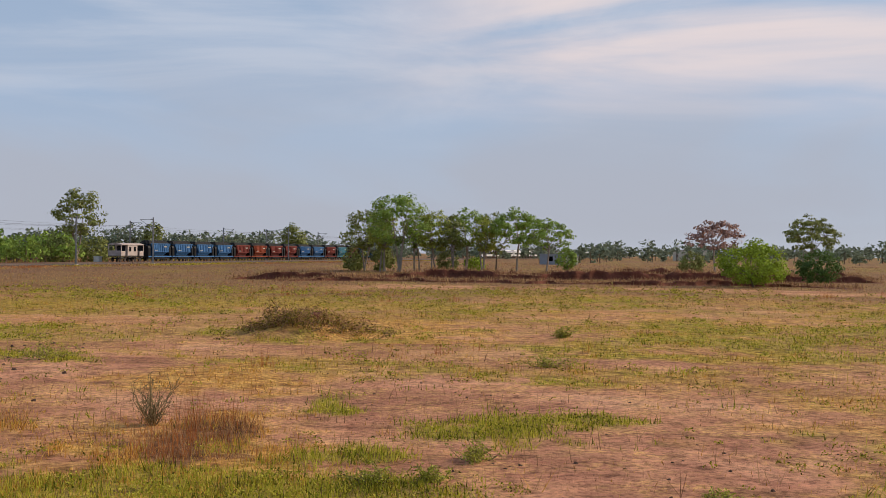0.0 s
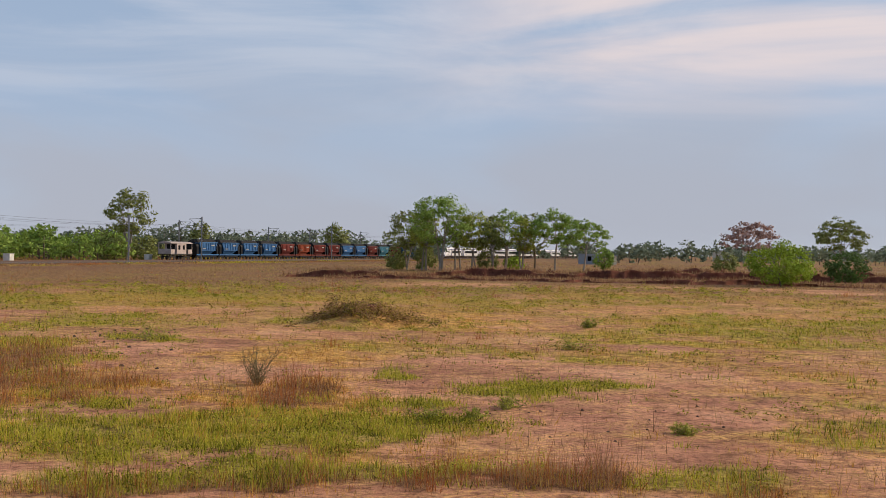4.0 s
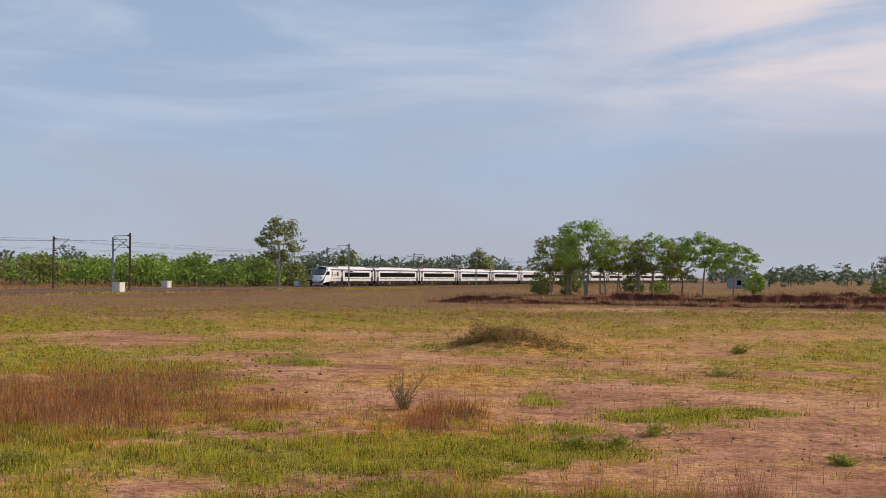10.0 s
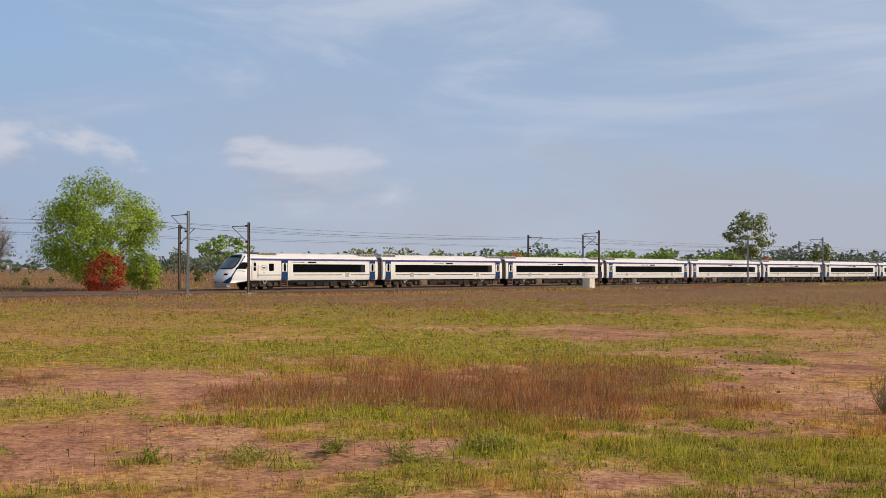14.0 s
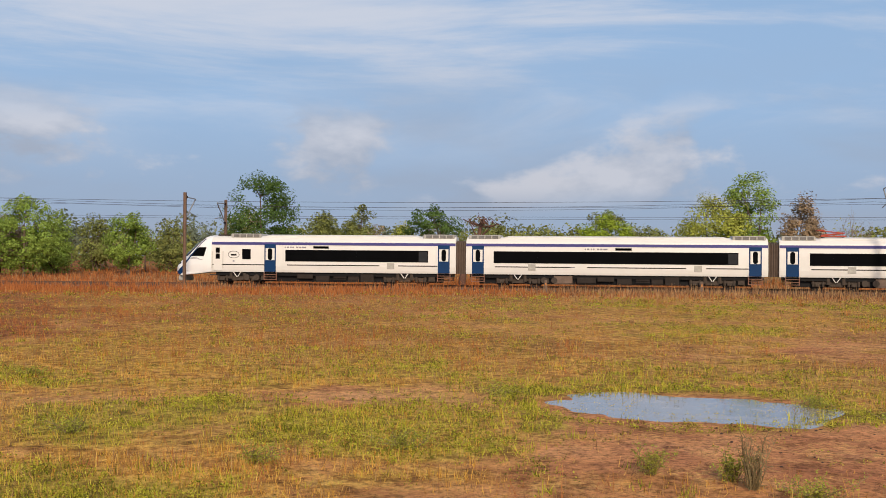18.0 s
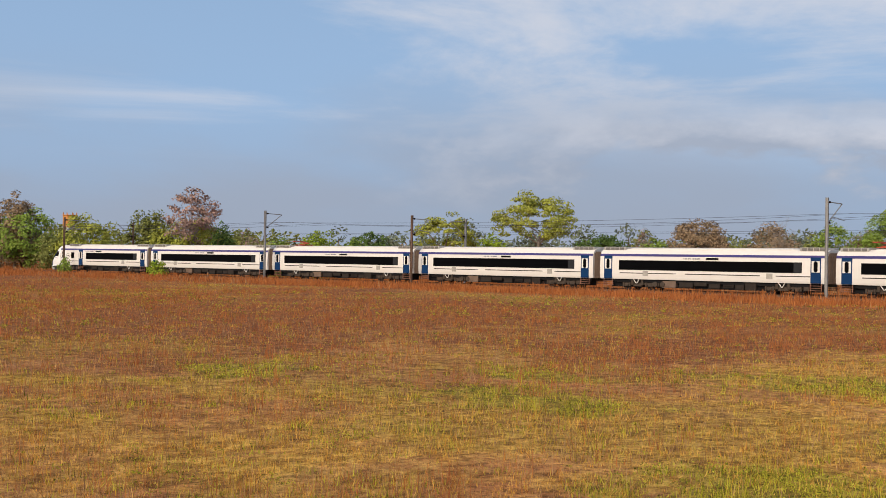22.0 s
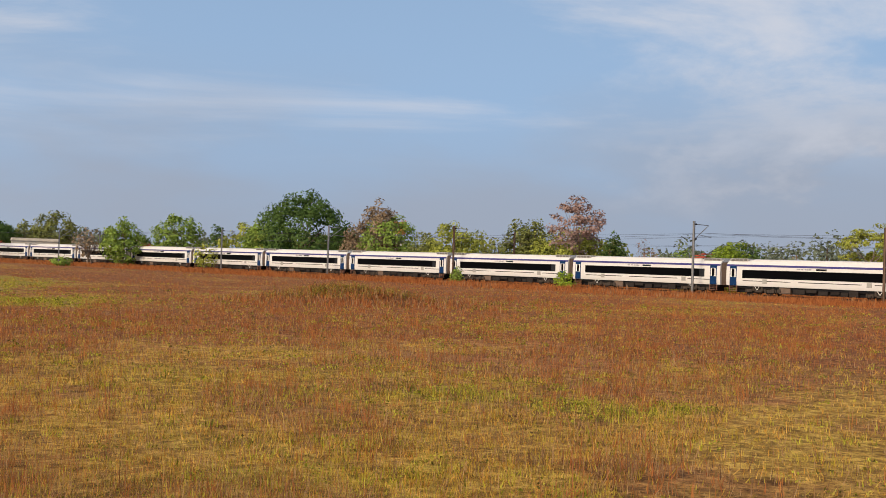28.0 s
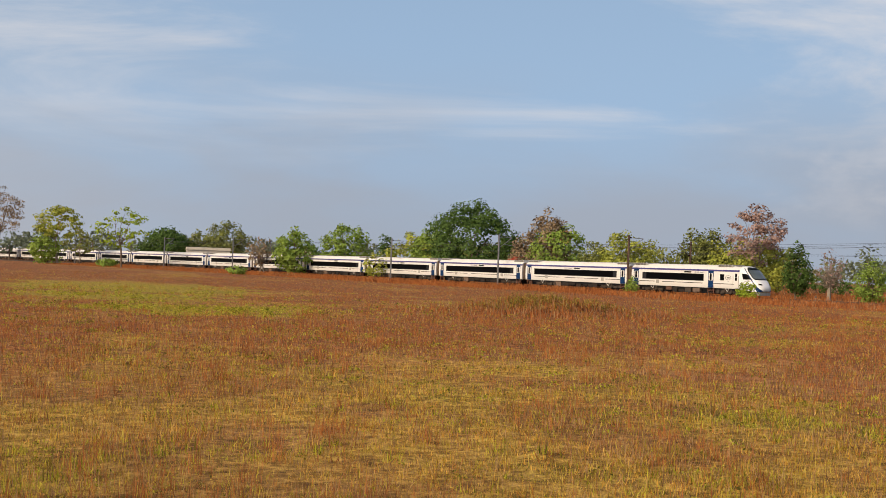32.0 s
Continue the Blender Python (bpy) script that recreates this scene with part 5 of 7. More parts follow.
def plant_tree(x, y, top, w, leaf, style, seed):
    rng = np.random.default_rng(seed)
    z0 = float(ground_z(np.array([x]), np.array([y]))[0]) - 0.05
    H = max(top - z0, 0.8)
    D = math.hypot(x, y)
    foot, layers, nc, flat, thick, hollow = STYLES[style]
    w *= 1.08
    where = "in the dry field" if dist_to_line(np.array([x]), np.array([y]))[0] < 0 else "beyond the railway"
    name = "shrub" if style == "shrub" else "tree"
    t = thing(name, f"{WORDS[leaf]} {FORMS[style]} {where}", name, "trees and shrubs around the field", m=pose(x, y, z0))
    # an uneven crown: lobes swell out of an egg-shaped envelope
    cz0, cz1 = H * foot, H
    mid, hh = cz0 + (cz1 - cz0) * (0.42 if hollow < 0.4 else 0.30), (cz1 - cz0)
    lobes = rng.normal(size=(9, 3))
    lobes /= np.linalg.norm(lobes, axis=1)[:, None]
    swell = rng.uniform(-0.10, 0.13, 9)
    cr = math.sqrt({"dome": 7.5, "round": 6.2, "shrub": 6.0, "spread": 5.2, "bare": 3.0, "sparse": 3.2}.get(style, 4.2) * w * hh / (4 * nc))
    pts = []
    while len(pts) < nc:
        p = rng.normal(size=3)
        p /= np.linalg.norm(p)
        if p[2] < 0 and rng.random() < hollow:
            continue
        out = 1.0 + float(np.sum(swell * np.clip(lobes @ p, 0, 1) ** 3 * 1.5))
        q = (0.42 + 0.58 * rng.random() ** 0.33) * min(1.1, max(0.9, out))
        up = (cz1 - mid - cr * flat * 0.8) if p[2] > 0 else (mid - cz0)
        pts.append((p[0] * q * (w * 0.5 - cr * 0.6), p[1] * q * (w * 0.5 - cr * 0.6), mid + p[2] * q * max(0.2, up)))
    C = np.array(pts)
    C[0] = (rng.normal() * w * 0.08, rng.normal() * w * 0.08, H - cr * flat * 0.8)
    wood = Soup()
    tr = max(0.05, 0.018 * H) * thick
    stems = 1 if style not in ("shrub", "spread", "bare", "tall") else rng.integers(2, 4)
    for sidx in range(stems):
        lean = rng.normal(size=2) * w * (0.03 if stems == 1 else 0.07)
        fork = np.array([lean[0], lean[1], max(cz0 + 0.12 * hh, H * 0.26)])
        base = np.array([rng.normal() * 0.3 * (stems > 1), rng.normal() * 0.3 * (stems > 1), -0.15])
        wood.add(*tube(curve_between(base, fork, 0.06, rng, 6), np.linspace(tr * 1.25, tr * 0.75, 6), 7))
        mine = C[sidx::stems]
        main = []
        for c in mine[:6 if style != "bare" else 20]:
            cur = curve_between(fork * rng.uniform(0.75, 1.0), fork + (c - fork) * 0.85, 0.12, rng, 6)
            wood.add(*tube(cur, np.linspace(tr * 0.55, tr * 0.14, 6), 4))
            main.append(cur)
            if style in ("bare", "sparse"):
                for _ in range(8 if style == "bare" else 4):
                    k = rng.integers(2, 6)
                    d = cur[-1] - cur[0]
                    tip = cur[k] + d / np.linalg.norm(d) * H * rng.uniform(0.03, 0.12) + rng.normal(size=3) * w * 0.085
                    tw = curve_between(cur[k], tip, 0.15, rng, 4)
                    wood.add(*tube(tw, np.linspace(tr * 0.14, tr * 0.05, 4), 3))
                    for _ in range(3 if style == "bare" else 0):
                        tip2 = tw[2] + rng.normal(size=3) * w * 0.05 + np.array([0, 0, H * 0.03])
                        wood.add(*tube(curve_between(tw[2], tip2, 0.1, rng, 3), np.linspace(tr * 0.08, tr * 0.04, 3), 3))
        # boughs run out from the limbs to the other clumps
        ends = np.concatenate([m[2:5] for m in main])
        for c in mine[6:22 if D < 175 else 6]:
            start = ends[np.argmin(np.linalg.norm(ends - c, axis=1))]
            wood.add(*tube(curve_between(start, c, 0.1, rng, 3), np.linspace(tr * 0.22, tr * 0.06, 3), 3))
    wood.ob("trunk", BARK_PALE if style in ("bare", "tall", "umbrella") else BARK, t, True)
    ls = min(0.45, max(0.10, D * (0.0012 if D < 170 else 0.0014)))
    per = int(np.clip(layers * 0.95 * w * hh / (ls * ls) / nc, 6, 260))
    s = rng.uniform(0.7, 1.3, nc)[:, None, None]
    p = rng.normal(size=(nc, per, 3))
    p /= np.linalg.norm(p, axis=2)[..., None] + 1e-9
    p *= rng.uniform(0.1, 1.0, (nc, per, 1)) ** 0.36 * cr * s
    p[..., 2] *= flat
    # sprays droop a little away from the middle of the clump
    p[..., 2] -= 0.25 * (p[..., 0] ** 2 + p[..., 1] ** 2) / cr * flat
    cen = (C[:, None, :] + p).reshape(-1, 3)
    face = (p / cr + (C - np.array([0, 0, mid]))[:, None, :] / (w * 0.5) * 0.8 + np.array([0, 0, 0.35])).reshape(-1, 3)
    held = cen[:, 2] > 0.05
    v, f = leaf_quads(cen[held], ls, rng, out=face[held])
    raw_mesh("crown", v, f, LEAF[leaf], t)


TREES_A = [
    (-11.4, 169.6, 8.6, 6.7, "olive", "tall"),
    (-6.1, 161.9, 10.7, 9.5, "green", "tall"),
    (-1.6, 165, 8.5, 6.5, "yellow", "tall"),
    (3.2, 167, 9, 7.4, "green", "tall"),
    (7.2, 167.8, 8.4, 4.5, "olive", "sparse"),
    (9.9, 162.7, 8.9, 8.4, "green", "umbrella"),
    (13.4, 157.4, 7.4, 7.3, "green", "umbrella"),
    (-12.9, 171.5, 3.6, 4, "olive", "shrub"),
    (-9, 173.8, 4, 4.3, "olive", "shrub"),
    (4.5, 174.9, 2.4, 3.6, "bright", "shrub"),
    (0.5, 168, 3.3, 3.3, "olive", "shrub"),
    (19.4, 187, 4.1, 3.7, "green", "round"),
    (40, 175.5, 7.9, 8.2, "pink", "umbrella"),
    (26.2, 102.7, 4.2, 6.1, "bright", "round"),
    (30.4, 146.9, 3.2, 3.3, "olive", "round"),
    (36.4, 119.6, 6.9, 5.8, "olive", "umbrella"),
    (35.2, 113.7, 3.3, 4.1, "dark", "round"),
    (-8.6, 166.0, 8.8, 4.6, "yellow", "tall"),
    (-3.8, 169.0, 8.9, 4.2, "green", "tall"),
    (1.0, 163.5, 8.2, 4.4, "olive", "tall"),
    (5.4, 164.0, 8.0, 4.0, "yellow", "tall"),
    (-75.3, 240.7, 15.4, 10.5, "olive", "tall"),
]
TREES_B = [
    (-79.4, 241.1, 6.2, 8.7, "olive", "shrub"),
    (-75.8, 256.3, 5.9, 9.2, "olive", "shrub"),
    (-68.6, 277.8, 9.8, 6.2, "olive", "round"),
    (-47.7, 370.7, 12.1, 9.1, "olive", "round"),
    (-137.7, 148.8, 8.4, 9.2, "green", "umbrella"),
    (-99.9, 94.5, 5, 4.1, "bright", "shrub"),
    (-103.6, 91.0, 14.2, 14.2, "bright", "round"),
    (-109.8, 81.2, 11.3, 6.0, "pink", "bare"),
    (-132.6, 85.3, 9.6, 9.4, "dark", "spread"),
    (-127.9, 81.3, 8.4, 7.4, "olive", "round"),
    (-158, 81.7, 10.1, 6.1, "brown", "bare"),
    (-168.9, 74.2, 7.5, 8.1, "olive", "shrub"),
    (-106.2, 40.6, 12.0, 11.8, "dark", "spread"),
    (-115.6, 36.4, 6.5, 6.5, "dark", "spread"),
    (-103.4, 41.7, 3.7, 4.4, "green", "shrub"),
    (-181.2, 98.7, 7.9, 11.1, "olive", "shrub"),
    (-131.5, -9.7, 8.3, 7.4, "olive", "round"),
    (-109.9, 1.6, 9, 7, "yellow", "round"),
]
TREES_C = [
    (-114, 5.1, 10.8, 5.6, "green", "round"),
    (-116.1, 10, 9.4, 4.6, "brown", "round"),
    (-118.1, 15, 7.3, 6.4, "yellow", "bare"),
    (-136.7, 33.5, 9.7, 5.2, "olive", "round"),
    (-161.7, 35.1, 7.9, 6.5, "olive", "shrub"),
    (-151, 47, 7.9, 5.4, "brown", "bare"),
    (-181.7, -6.6, 8, 7.1, "olive", "shrub"),
    (-96.5, 85.5, 4.8, 4.6, "red", "shrub"),
    (-104.5, -40.7, 10.8, 6.8, "dark", "round"),
    (-113, -45.7, 7.5, 5.4, "olive", "round"),
    (-118.8, -39.3, 7.8, 4.9, "olive", "round"),
    (-115.4, -34.1, 8.1, 3.8, "olive", "round"),
    (-119.7, -30.8, 6.6, 3, "yellow", "shrub"),
    (-114.2, -26.2, 8.1, 6.3, "dark", "spread"),
    (-150.4, -25.9, 7.5, 6.7, "olive", "shrub"),
    (-121.5, -9.1, 7.8, 6.3, "bright", "round"),
    (-161.7, -5.8, 7.4, 4.8, "olive", "shrub"),
    (-129.2, -36.2, 6.4, 3.9, "brown", "shrub"),
]
TREES_D = [
    (-118.9, -119.8, 7.2, 7.4, "dark", "round"),
    (-132.8, -126.4, 8.6, 4.5, "olive", "sparse"),
    (-133.3, -123.9, 7, 6.2, "green", "round"),
    (-109.2, -94.7, 8.6, 7.4, "brown", "spread"),
    (-115.7, -88.2, 8.5, 6.8, "brown", "bare"),
    (-110.8, -76.9, 8.1, 5.3, "green", "round"),
    (-113.9, -71.9, 9.1, 7.3, "green", "round"),
    (-117, -76.9, 7.2, 6.2, "brown", "round"),
    (-123.5, -74.1, 7.8, 4.9, "green", "shrub"),
    (-125.1, -65.2, 8, 5.9, "green", "round"),
    (-133.7, -74.5, 7.9, 4.5, "olive", "shrub"),
    (-135.3, -64.9, 7.3, 5.1, "olive", "shrub"),
    (-100.5, -114.9, 12.5, 11.4, "yellow", "umbrella"),
    (-93.7, -125.8, 9.6, 9.0, "yellow", "umbrella"),
    (-125.2, -154.7, 8.1, 6.8, "bright", "shrub"),
    (-110.4, -170.5, 7.9, 7.5, "dark", "spread"),
    (-112.9, -179.8, 7.1, 6.2, "green", "shrub"),
]
TREES_E = [
    (-80.2, -136.4, 6.9, 5.0, "bright", "shrub"),
    (-77.9, -143.8, 6.2, 4.4, "green", "shrub"),
    (-76.5, -150.1, 7.3, 4.3, "pink", "bare"),
    (-146.9, -151.6, 8.3, 9.3, "dark", "shrub"),
    (-132.7, -126.4, 8.8, 4, "pink", "bare"),
    (-114.4, -99.5, 8.8, 7.1, "brown", "spread"),
    (-119.9, -92.2, 8.4, 7, "brown", "round"),
    (-105, -152.9, 5.8, 4.1, "brown", "bare"),
    (-74.8, -155.1, 8.2, 3.9, "dark", "round"),
    (-75.0, -167.2, 9.4, 12.4, "yellow", "round"),
    (-74.1, -164.2, 13.6, 7.8, "pink", "tall"),
    (-70.6, -170.9, 10.2, 5.0, "olive", "round"),
    (-55.2, -231.5, 16.6, 18.6, "dark", "dome"),
    (-51.2, -242.1, 11.0, 11.9, "green", "round"),
    (-60.4, -207.7, 14.4, 7.2, "brown", "round"),
    (-62.0, -206.8, 11.6, 10.4, "green", "round"),
    (-67.1, -189.4, 10.0, 10.0, "yellow", "round"),
    (-63.8, -195.5, 8.1, 6.6, "olive", "shrub"),
]
TREES_F = [
    (-70.3, -173.7, 10.2, 6.1, "olive", "round"),
    (-57.9, -213.1, 9.7, 5.9, "brown", "shrub"),
    (-48.2, -251.5, 10.2, 11.6, "yellow", "round"),
    (-49.4, -238.8, 8.7, 5.3, "yellow", "palm"),
    (-44.4, -255.7, 9.4, 5.6, "dark", "shrub"),
    (-40.2, -275.1, 12.0, 11.3, "green", "round"),
    (-34.2, -287.0, 7.5, 7.0, "dark", "shrub"),
    (-25.9, -373.1, 14.8, 12.5, "olive", "round"),
    (-18.4, -373.5, 11.3, 16.0, "olive", "round"),
    (-8.5, -375.9, 12.0, 18.2, "dark", "round"),
    (-25.8, -260.7, 10.4, 8.7, "green", "round"),
    (-35.9, -232.2, 5.6, 5.3, "yellow", "small"),
    (6.8, -316.7, 15.1, 13.2, "bright", "sparse"),
    (22.3, -364.0, 16.2, 13.6, "yellow", "umbrella"),
    (25.3, -365.9, 10.1, 9.8, "green", "shrub"),
    (47.1, -528.4, 30.5, 20.1, "brown", "sparse"),
    (16.4, -353.0, 9.4, 9.2, "olive", "sparse"),
    (-23.2, -373.3, 0.4, 5.3, "green", "shrub"),
]
TREES_G = [
    (9.9, -325.8, 2.4, 5.9, "green", "shrub"),
    (-20.0, -268.9, 8.0, 6.0, "brown", "bare"),
    (-12.5, -249.8, 1.9, 4.0, "green", "shrub"),
    (-9.0, -373.9, 12.4, 14.2, "dark", "round"),
    (-55.0, -165.0, 2.6, 2.4, "green", "shrub"),
    (-60.7, -145.0, 2.4, 2.6, "bright", "shrub"),
    (-87.4, 36.0, 3.3, 2.7, "olive", "shrub"),
]

for _k, _lst in enumerate((TREES_A, TREES_B, TREES_C, TREES_D, TREES_E, TREES_F, TREES_G)):
    for _j, _t in enumerate(_lst):
        plant_tree(*_t, 100 * _k + _j)


def far_woods(y0, y1, d0, d1, h0, h1, leaf, n, seed, label):
    """A far belt of trees and scrub, past counting."""
    rng = np.random.default_rng(seed)
    s = Soup()
    w = Soup()
    for _ in range(n):
        yaw, d = rng.uniform(y0, y1), rng.uniform(d0, d1)
        x, y = polar(yaw, d)
        z = float(ground_z(np.array([x]), np.array([y]))[0])
        h = rng.uniform(h0, h1)
        wd = h * rng.uniform(0.7, 1.5)
        ls = min(1.2, d * 0.0019)
        k = 9
        low = 0.02
        c = rng.normal(size=(k, 3)) * np.array([wd * 0.24, wd * 0.24, h * 0.16]) + np.array([x, y, z + h * (0.5 + low / 2)])
        c[:, 2] = np.clip(c[:, 2], z + h * low, z + h * 0.85)
        c[0] = (x, y, z + h * 0.86)
        per = int(np.clip(2.2 * (wd * 0.22) ** 2 / (ls * ls), 8, 52))
        p = rng.normal(size=(k, per, 3))
        p /= np.linalg.norm(p, axis=2)[..., None]
        p *= rng.uniform(0.3, 1.0, (k, per, 1)) ** 0.5 * wd * 0.22
        p[..., 2] *= 0.7
        s.add(*leaf_quads((c[:, None, :] + p).reshape(-1, 3), ls, rng))
        w.add(*tube([(x, y, z - 0.2), (x + rng.normal() * 0.2, y, z + h * 0.35), (x, y, z + h * 0.7)], [h * 0.03, h * 0.022, h * 0.01], 5))
    ob = tagged(s.ob("far_woods", LEAF[leaf]), label, "woods", kind="stuff")
    tagged(w.ob("stems", BARK, ob), kind="stuff")


far_woods(17.5, 30, 240, 310, 3, 7.5, "green", 130, 1, "dense green scrub and trees beyond the railway")
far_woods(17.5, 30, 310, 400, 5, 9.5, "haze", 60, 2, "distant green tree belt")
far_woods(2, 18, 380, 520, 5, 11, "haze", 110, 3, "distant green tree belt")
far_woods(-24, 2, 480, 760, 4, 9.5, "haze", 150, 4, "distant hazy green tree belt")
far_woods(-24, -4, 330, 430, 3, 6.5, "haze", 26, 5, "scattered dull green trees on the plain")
far_woods(28, 38.5, 225, 300, 4, 7.0, "olive", 38, 21, "green trees and scrub beyond the railway")
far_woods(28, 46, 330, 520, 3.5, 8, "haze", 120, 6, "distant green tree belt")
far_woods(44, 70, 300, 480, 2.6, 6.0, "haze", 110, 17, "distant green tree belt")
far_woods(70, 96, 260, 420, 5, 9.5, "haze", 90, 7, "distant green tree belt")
far_woods(78, 132, 150, 210, 3.0, 6.8, "olive", 150, 8, "olive scrub beyond the railway")
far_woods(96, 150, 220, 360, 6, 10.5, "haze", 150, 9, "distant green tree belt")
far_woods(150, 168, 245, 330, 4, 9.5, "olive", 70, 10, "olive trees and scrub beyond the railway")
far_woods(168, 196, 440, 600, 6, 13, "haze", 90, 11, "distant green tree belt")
far_woods(150, 163, 205, 240, 2.0, 4.2, "dark", 50, 12, "dark green undergrowth beyond the railway")
far_woods(30, 60, 150, 230, 0.8, 2.2, "olive", 26, 13, "low olive scrub beyond the railway")


# ---------------------------------------------------------------- grass
def blades(x, y, h, w, rng, lean=0.35):
    """Single grass blades: slim upright triangles that lean."""
    n = len(x)
    z = ground_z(x, y)
    a = rng.uniform(0, 2 * np.pi, n)
    l = rng.normal(size=n) * lean
    b = rng.uniform(0, 2 * np.pi, n)
    dx, dy = np.cos(a) * w / 2, np.sin(a) * w / 2
    tx, ty = np.cos(b) * l * h, np.sin(b) * l * h
    p0 = np.stack([x - dx, y - dy, z - 0.02], -1)
    p1 = np.stack([x + dx, y + dy, z - 0.02], -1)
    tip = np.stack([x + tx, y + ty, z + h * np.sqrt(np.maximum(0.15, 1 - l * l * 0.5))], -1)
    return np.stack([p0, p1, tip], 1).reshape(-1, 3), np.arange(3 * n).reshape(-1, 3)


def build_grass():
    rng = np.random.default_rng(77)
    soups = {k: Soup() for k in GRASS}
    keys = ("green", "red", "straw", "olive", "brown")
    form = {"green": (0.04, 0.15, 1.1, 0.75), "red": (0.15, 0.46, 0.52, 0.4), "straw": (0.025, 0.13, 0.8, 0.75), "olive": (0.03, 0.15, 0.85, 0.6), "brown": (0.09, 0.28, 0.55, 0.45)}

    def scatter(cx, cy, y0, y1, r0, r1, n, per=5, grow=1.0):
        yaw, r = rng.uniform(y0, y1, n), np.exp(rng.uniform(math.log(r0), math.log(r1), n))
        x, y = cx - np.sin(np.radians(yaw)) * r, cy + np.cos(np.radians(yaw)) * r
        g, rd, st, ol, wet = cover(x, y)
        bearing = np.degrees(np.arctan2(-x, y))
        bearing = np.where(bearing < -90, bearing + 360, bearing)
        rust = np.clip((bearing - 70) / 60, 0.1, 1) * np.clip((196 - bearing) / 40, 0.5, 1)
        rust = np.maximum(rust, 0.28 * np.clip((75 - r) / 20, 0, 1))
        last = np.clip((bearing - 112) / 24, 0, 1) * np.clip((60 - np.hypot(x, y)) / 20, 0, 1)
        rust = rust * (1 - 0.35 * last)
        w = np.stack([g * 1.2 + rd * 0.04, rd * rust * 0.85, st * 0.75 + rd * 0.06, ol * 0.9 + rd * 0.10, rd * (1 - rust) * 0.9 + rd * 0.12 + (0.04 + 0.16 * last) * (st + ol) + 0.01], 0)
        far = np.clip((r - 62 + (fbm(x, y, 15.0, 44) - 0.5) * 50) / 25, 0, 1) * np.clip((78 - bearing) / 15, 0, 1)
        w[4] += far * 0.75 * (w[2] + w[3])
        w[2], w[3], w[0] = w[2] * (1 - 0.8 * far), w[3] * (1 - 0.75 * far), w[0] * (1 - 0.4 * far)
        tot = np.clip(w.sum(0), 0, 1.1)
        pick = (np.cumsum(w / (w.sum(0) + 1e-6), 0) < rng.random(n)[None, :]).sum(0).clip(0, 4)
        tall = fbm(x, y, 2.2, 41)
        clump = np.clip((fbm(x, y, 0.7, 43, 3) - 0.43) * 7.0, 0.0, 1.4)
        dense = np.clip(tot * 1.3 - 0.25, 0, 1)
        keep = rng.random(n) < tot * (clump * (1 - dense) + dense * (0.7 + 0.35 * clump)) * 1.05
        for q, key in enumerate(keys):
            h0, h1, wd, ln = form[key]
            s = np.nonzero(keep & (pick == q))[0]
            kx, ky, kr = np.repeat(x[s], per), np.repeat(y[s], per), np.repeat(r[s], per)
            kt = np.repeat((0.45 + 1.0 * tall[s]) * (0.7 + 0.4 * clump[s]) * np.exp(rng.normal(size=len(s)) * 0.22), per)
            m = len(kx)
            sp = 0.035 + kr * 0.0022
            bx, by = kx + rng.normal(size=m) * sp, ky + rng.normal(size=m) * sp
            h = (h0 + (h1 - h0) * rng.random(m) ** 1.7) * kt * grow * np.clip(1.35 - kr / 120, 0.7, 1.1)
            soups[key].add(*blades(bx, by, h, wd * (0.005 + kr * 0.0006), rng, ln))

    def clumps(cx, cy, y0, y1, r0, r1, n):
        """Distinct tussocks, each of one kind of grass."""
        yaw, r = rng.uniform(y0, y1, n), np.exp(rng.uniform(math.log(r0), math.log(r1), n))
        x, y = cx - np.sin(np.radians(yaw)) * r, cy + np.cos(np.radians(yaw)) * r
        g, rd, st, ol, wet = cover(x, y)
        some = np.clip(fbm(x, y, 5.0, 48, 3) * 3 - 0.9, 0.05, 1)
        turned = np.degrees(np.arctan2(-x, y))
        turned = np.where(turned < -90, turned + 360, turned)
        w = np.stack([(g * 0.8 + 0.08 + 0.13 * np.clip((turned - 112) / 20, 0, 1) * (np.hypot(x, y) < 48)) * some, rd * 0.4, st * 0.3, ol * 0.5], 0) * (wet > 0.74)
        u = rng.random(n) * 1.5
        pick = (np.cumsum(w, 0) < u[None, :]).sum(0)
        for q, key in enumerate(("green", "red", "straw", "olive")):
            h0, h1, wd, ln = form[key]
            s = np.nonzero(pick == q)[0]
            size = rng.uniform(0.08, 0.3, len(s)) * (0.6 + r[s] / 40)
            cnt = 26
            kx, ky, kr, ks = (np.repeat(v, cnt) for v in (x[s], y[s], r[s], size))
            m = len(kx)
            ox, oy = rng.normal(size=m) * ks, rng.normal(size=m) * ks * 0.8
            h = np.repeat(rng.uniform(0.7, 1.5, len(s)), cnt) * (h0 + (h1 - h0) * rng.random(m)) * np.exp(-(ox ** 2 + oy ** 2) / (3 * ks ** 2))
            soups[key].add(*blades(kx + ox, ky + oy, h * 1.25, wd * (0.006 + kr * 0.00062), rng, ln * 0.8))

    scatter(0, 0, -27, 200, 9.5, 100, 200000, 4)
    scatter(0, 0, 14, 45, 18, 36, 20000, 4)
    scatter(0, 0, -8, 32, 12, 26, 20000, 4)
    scatter(19.2, -21.0, 132, 188, 9.5, 200, 70000, 4)
    clumps(0, 0, -27, 200, 11, 90, 7000)
    clumps(19.2, -21.0, 132, 188, 11, 120, 3400)
    scatter(0, 0, -27, 62, 98, 330, 60000, 2, 1.2)
    # stubble and straws bristling from the bare soil
    n = 80000
    yaw, r = rng.uniform(-27, 200, n), np.exp(rng.uniform(math.log(9.5), math.log(60), n))
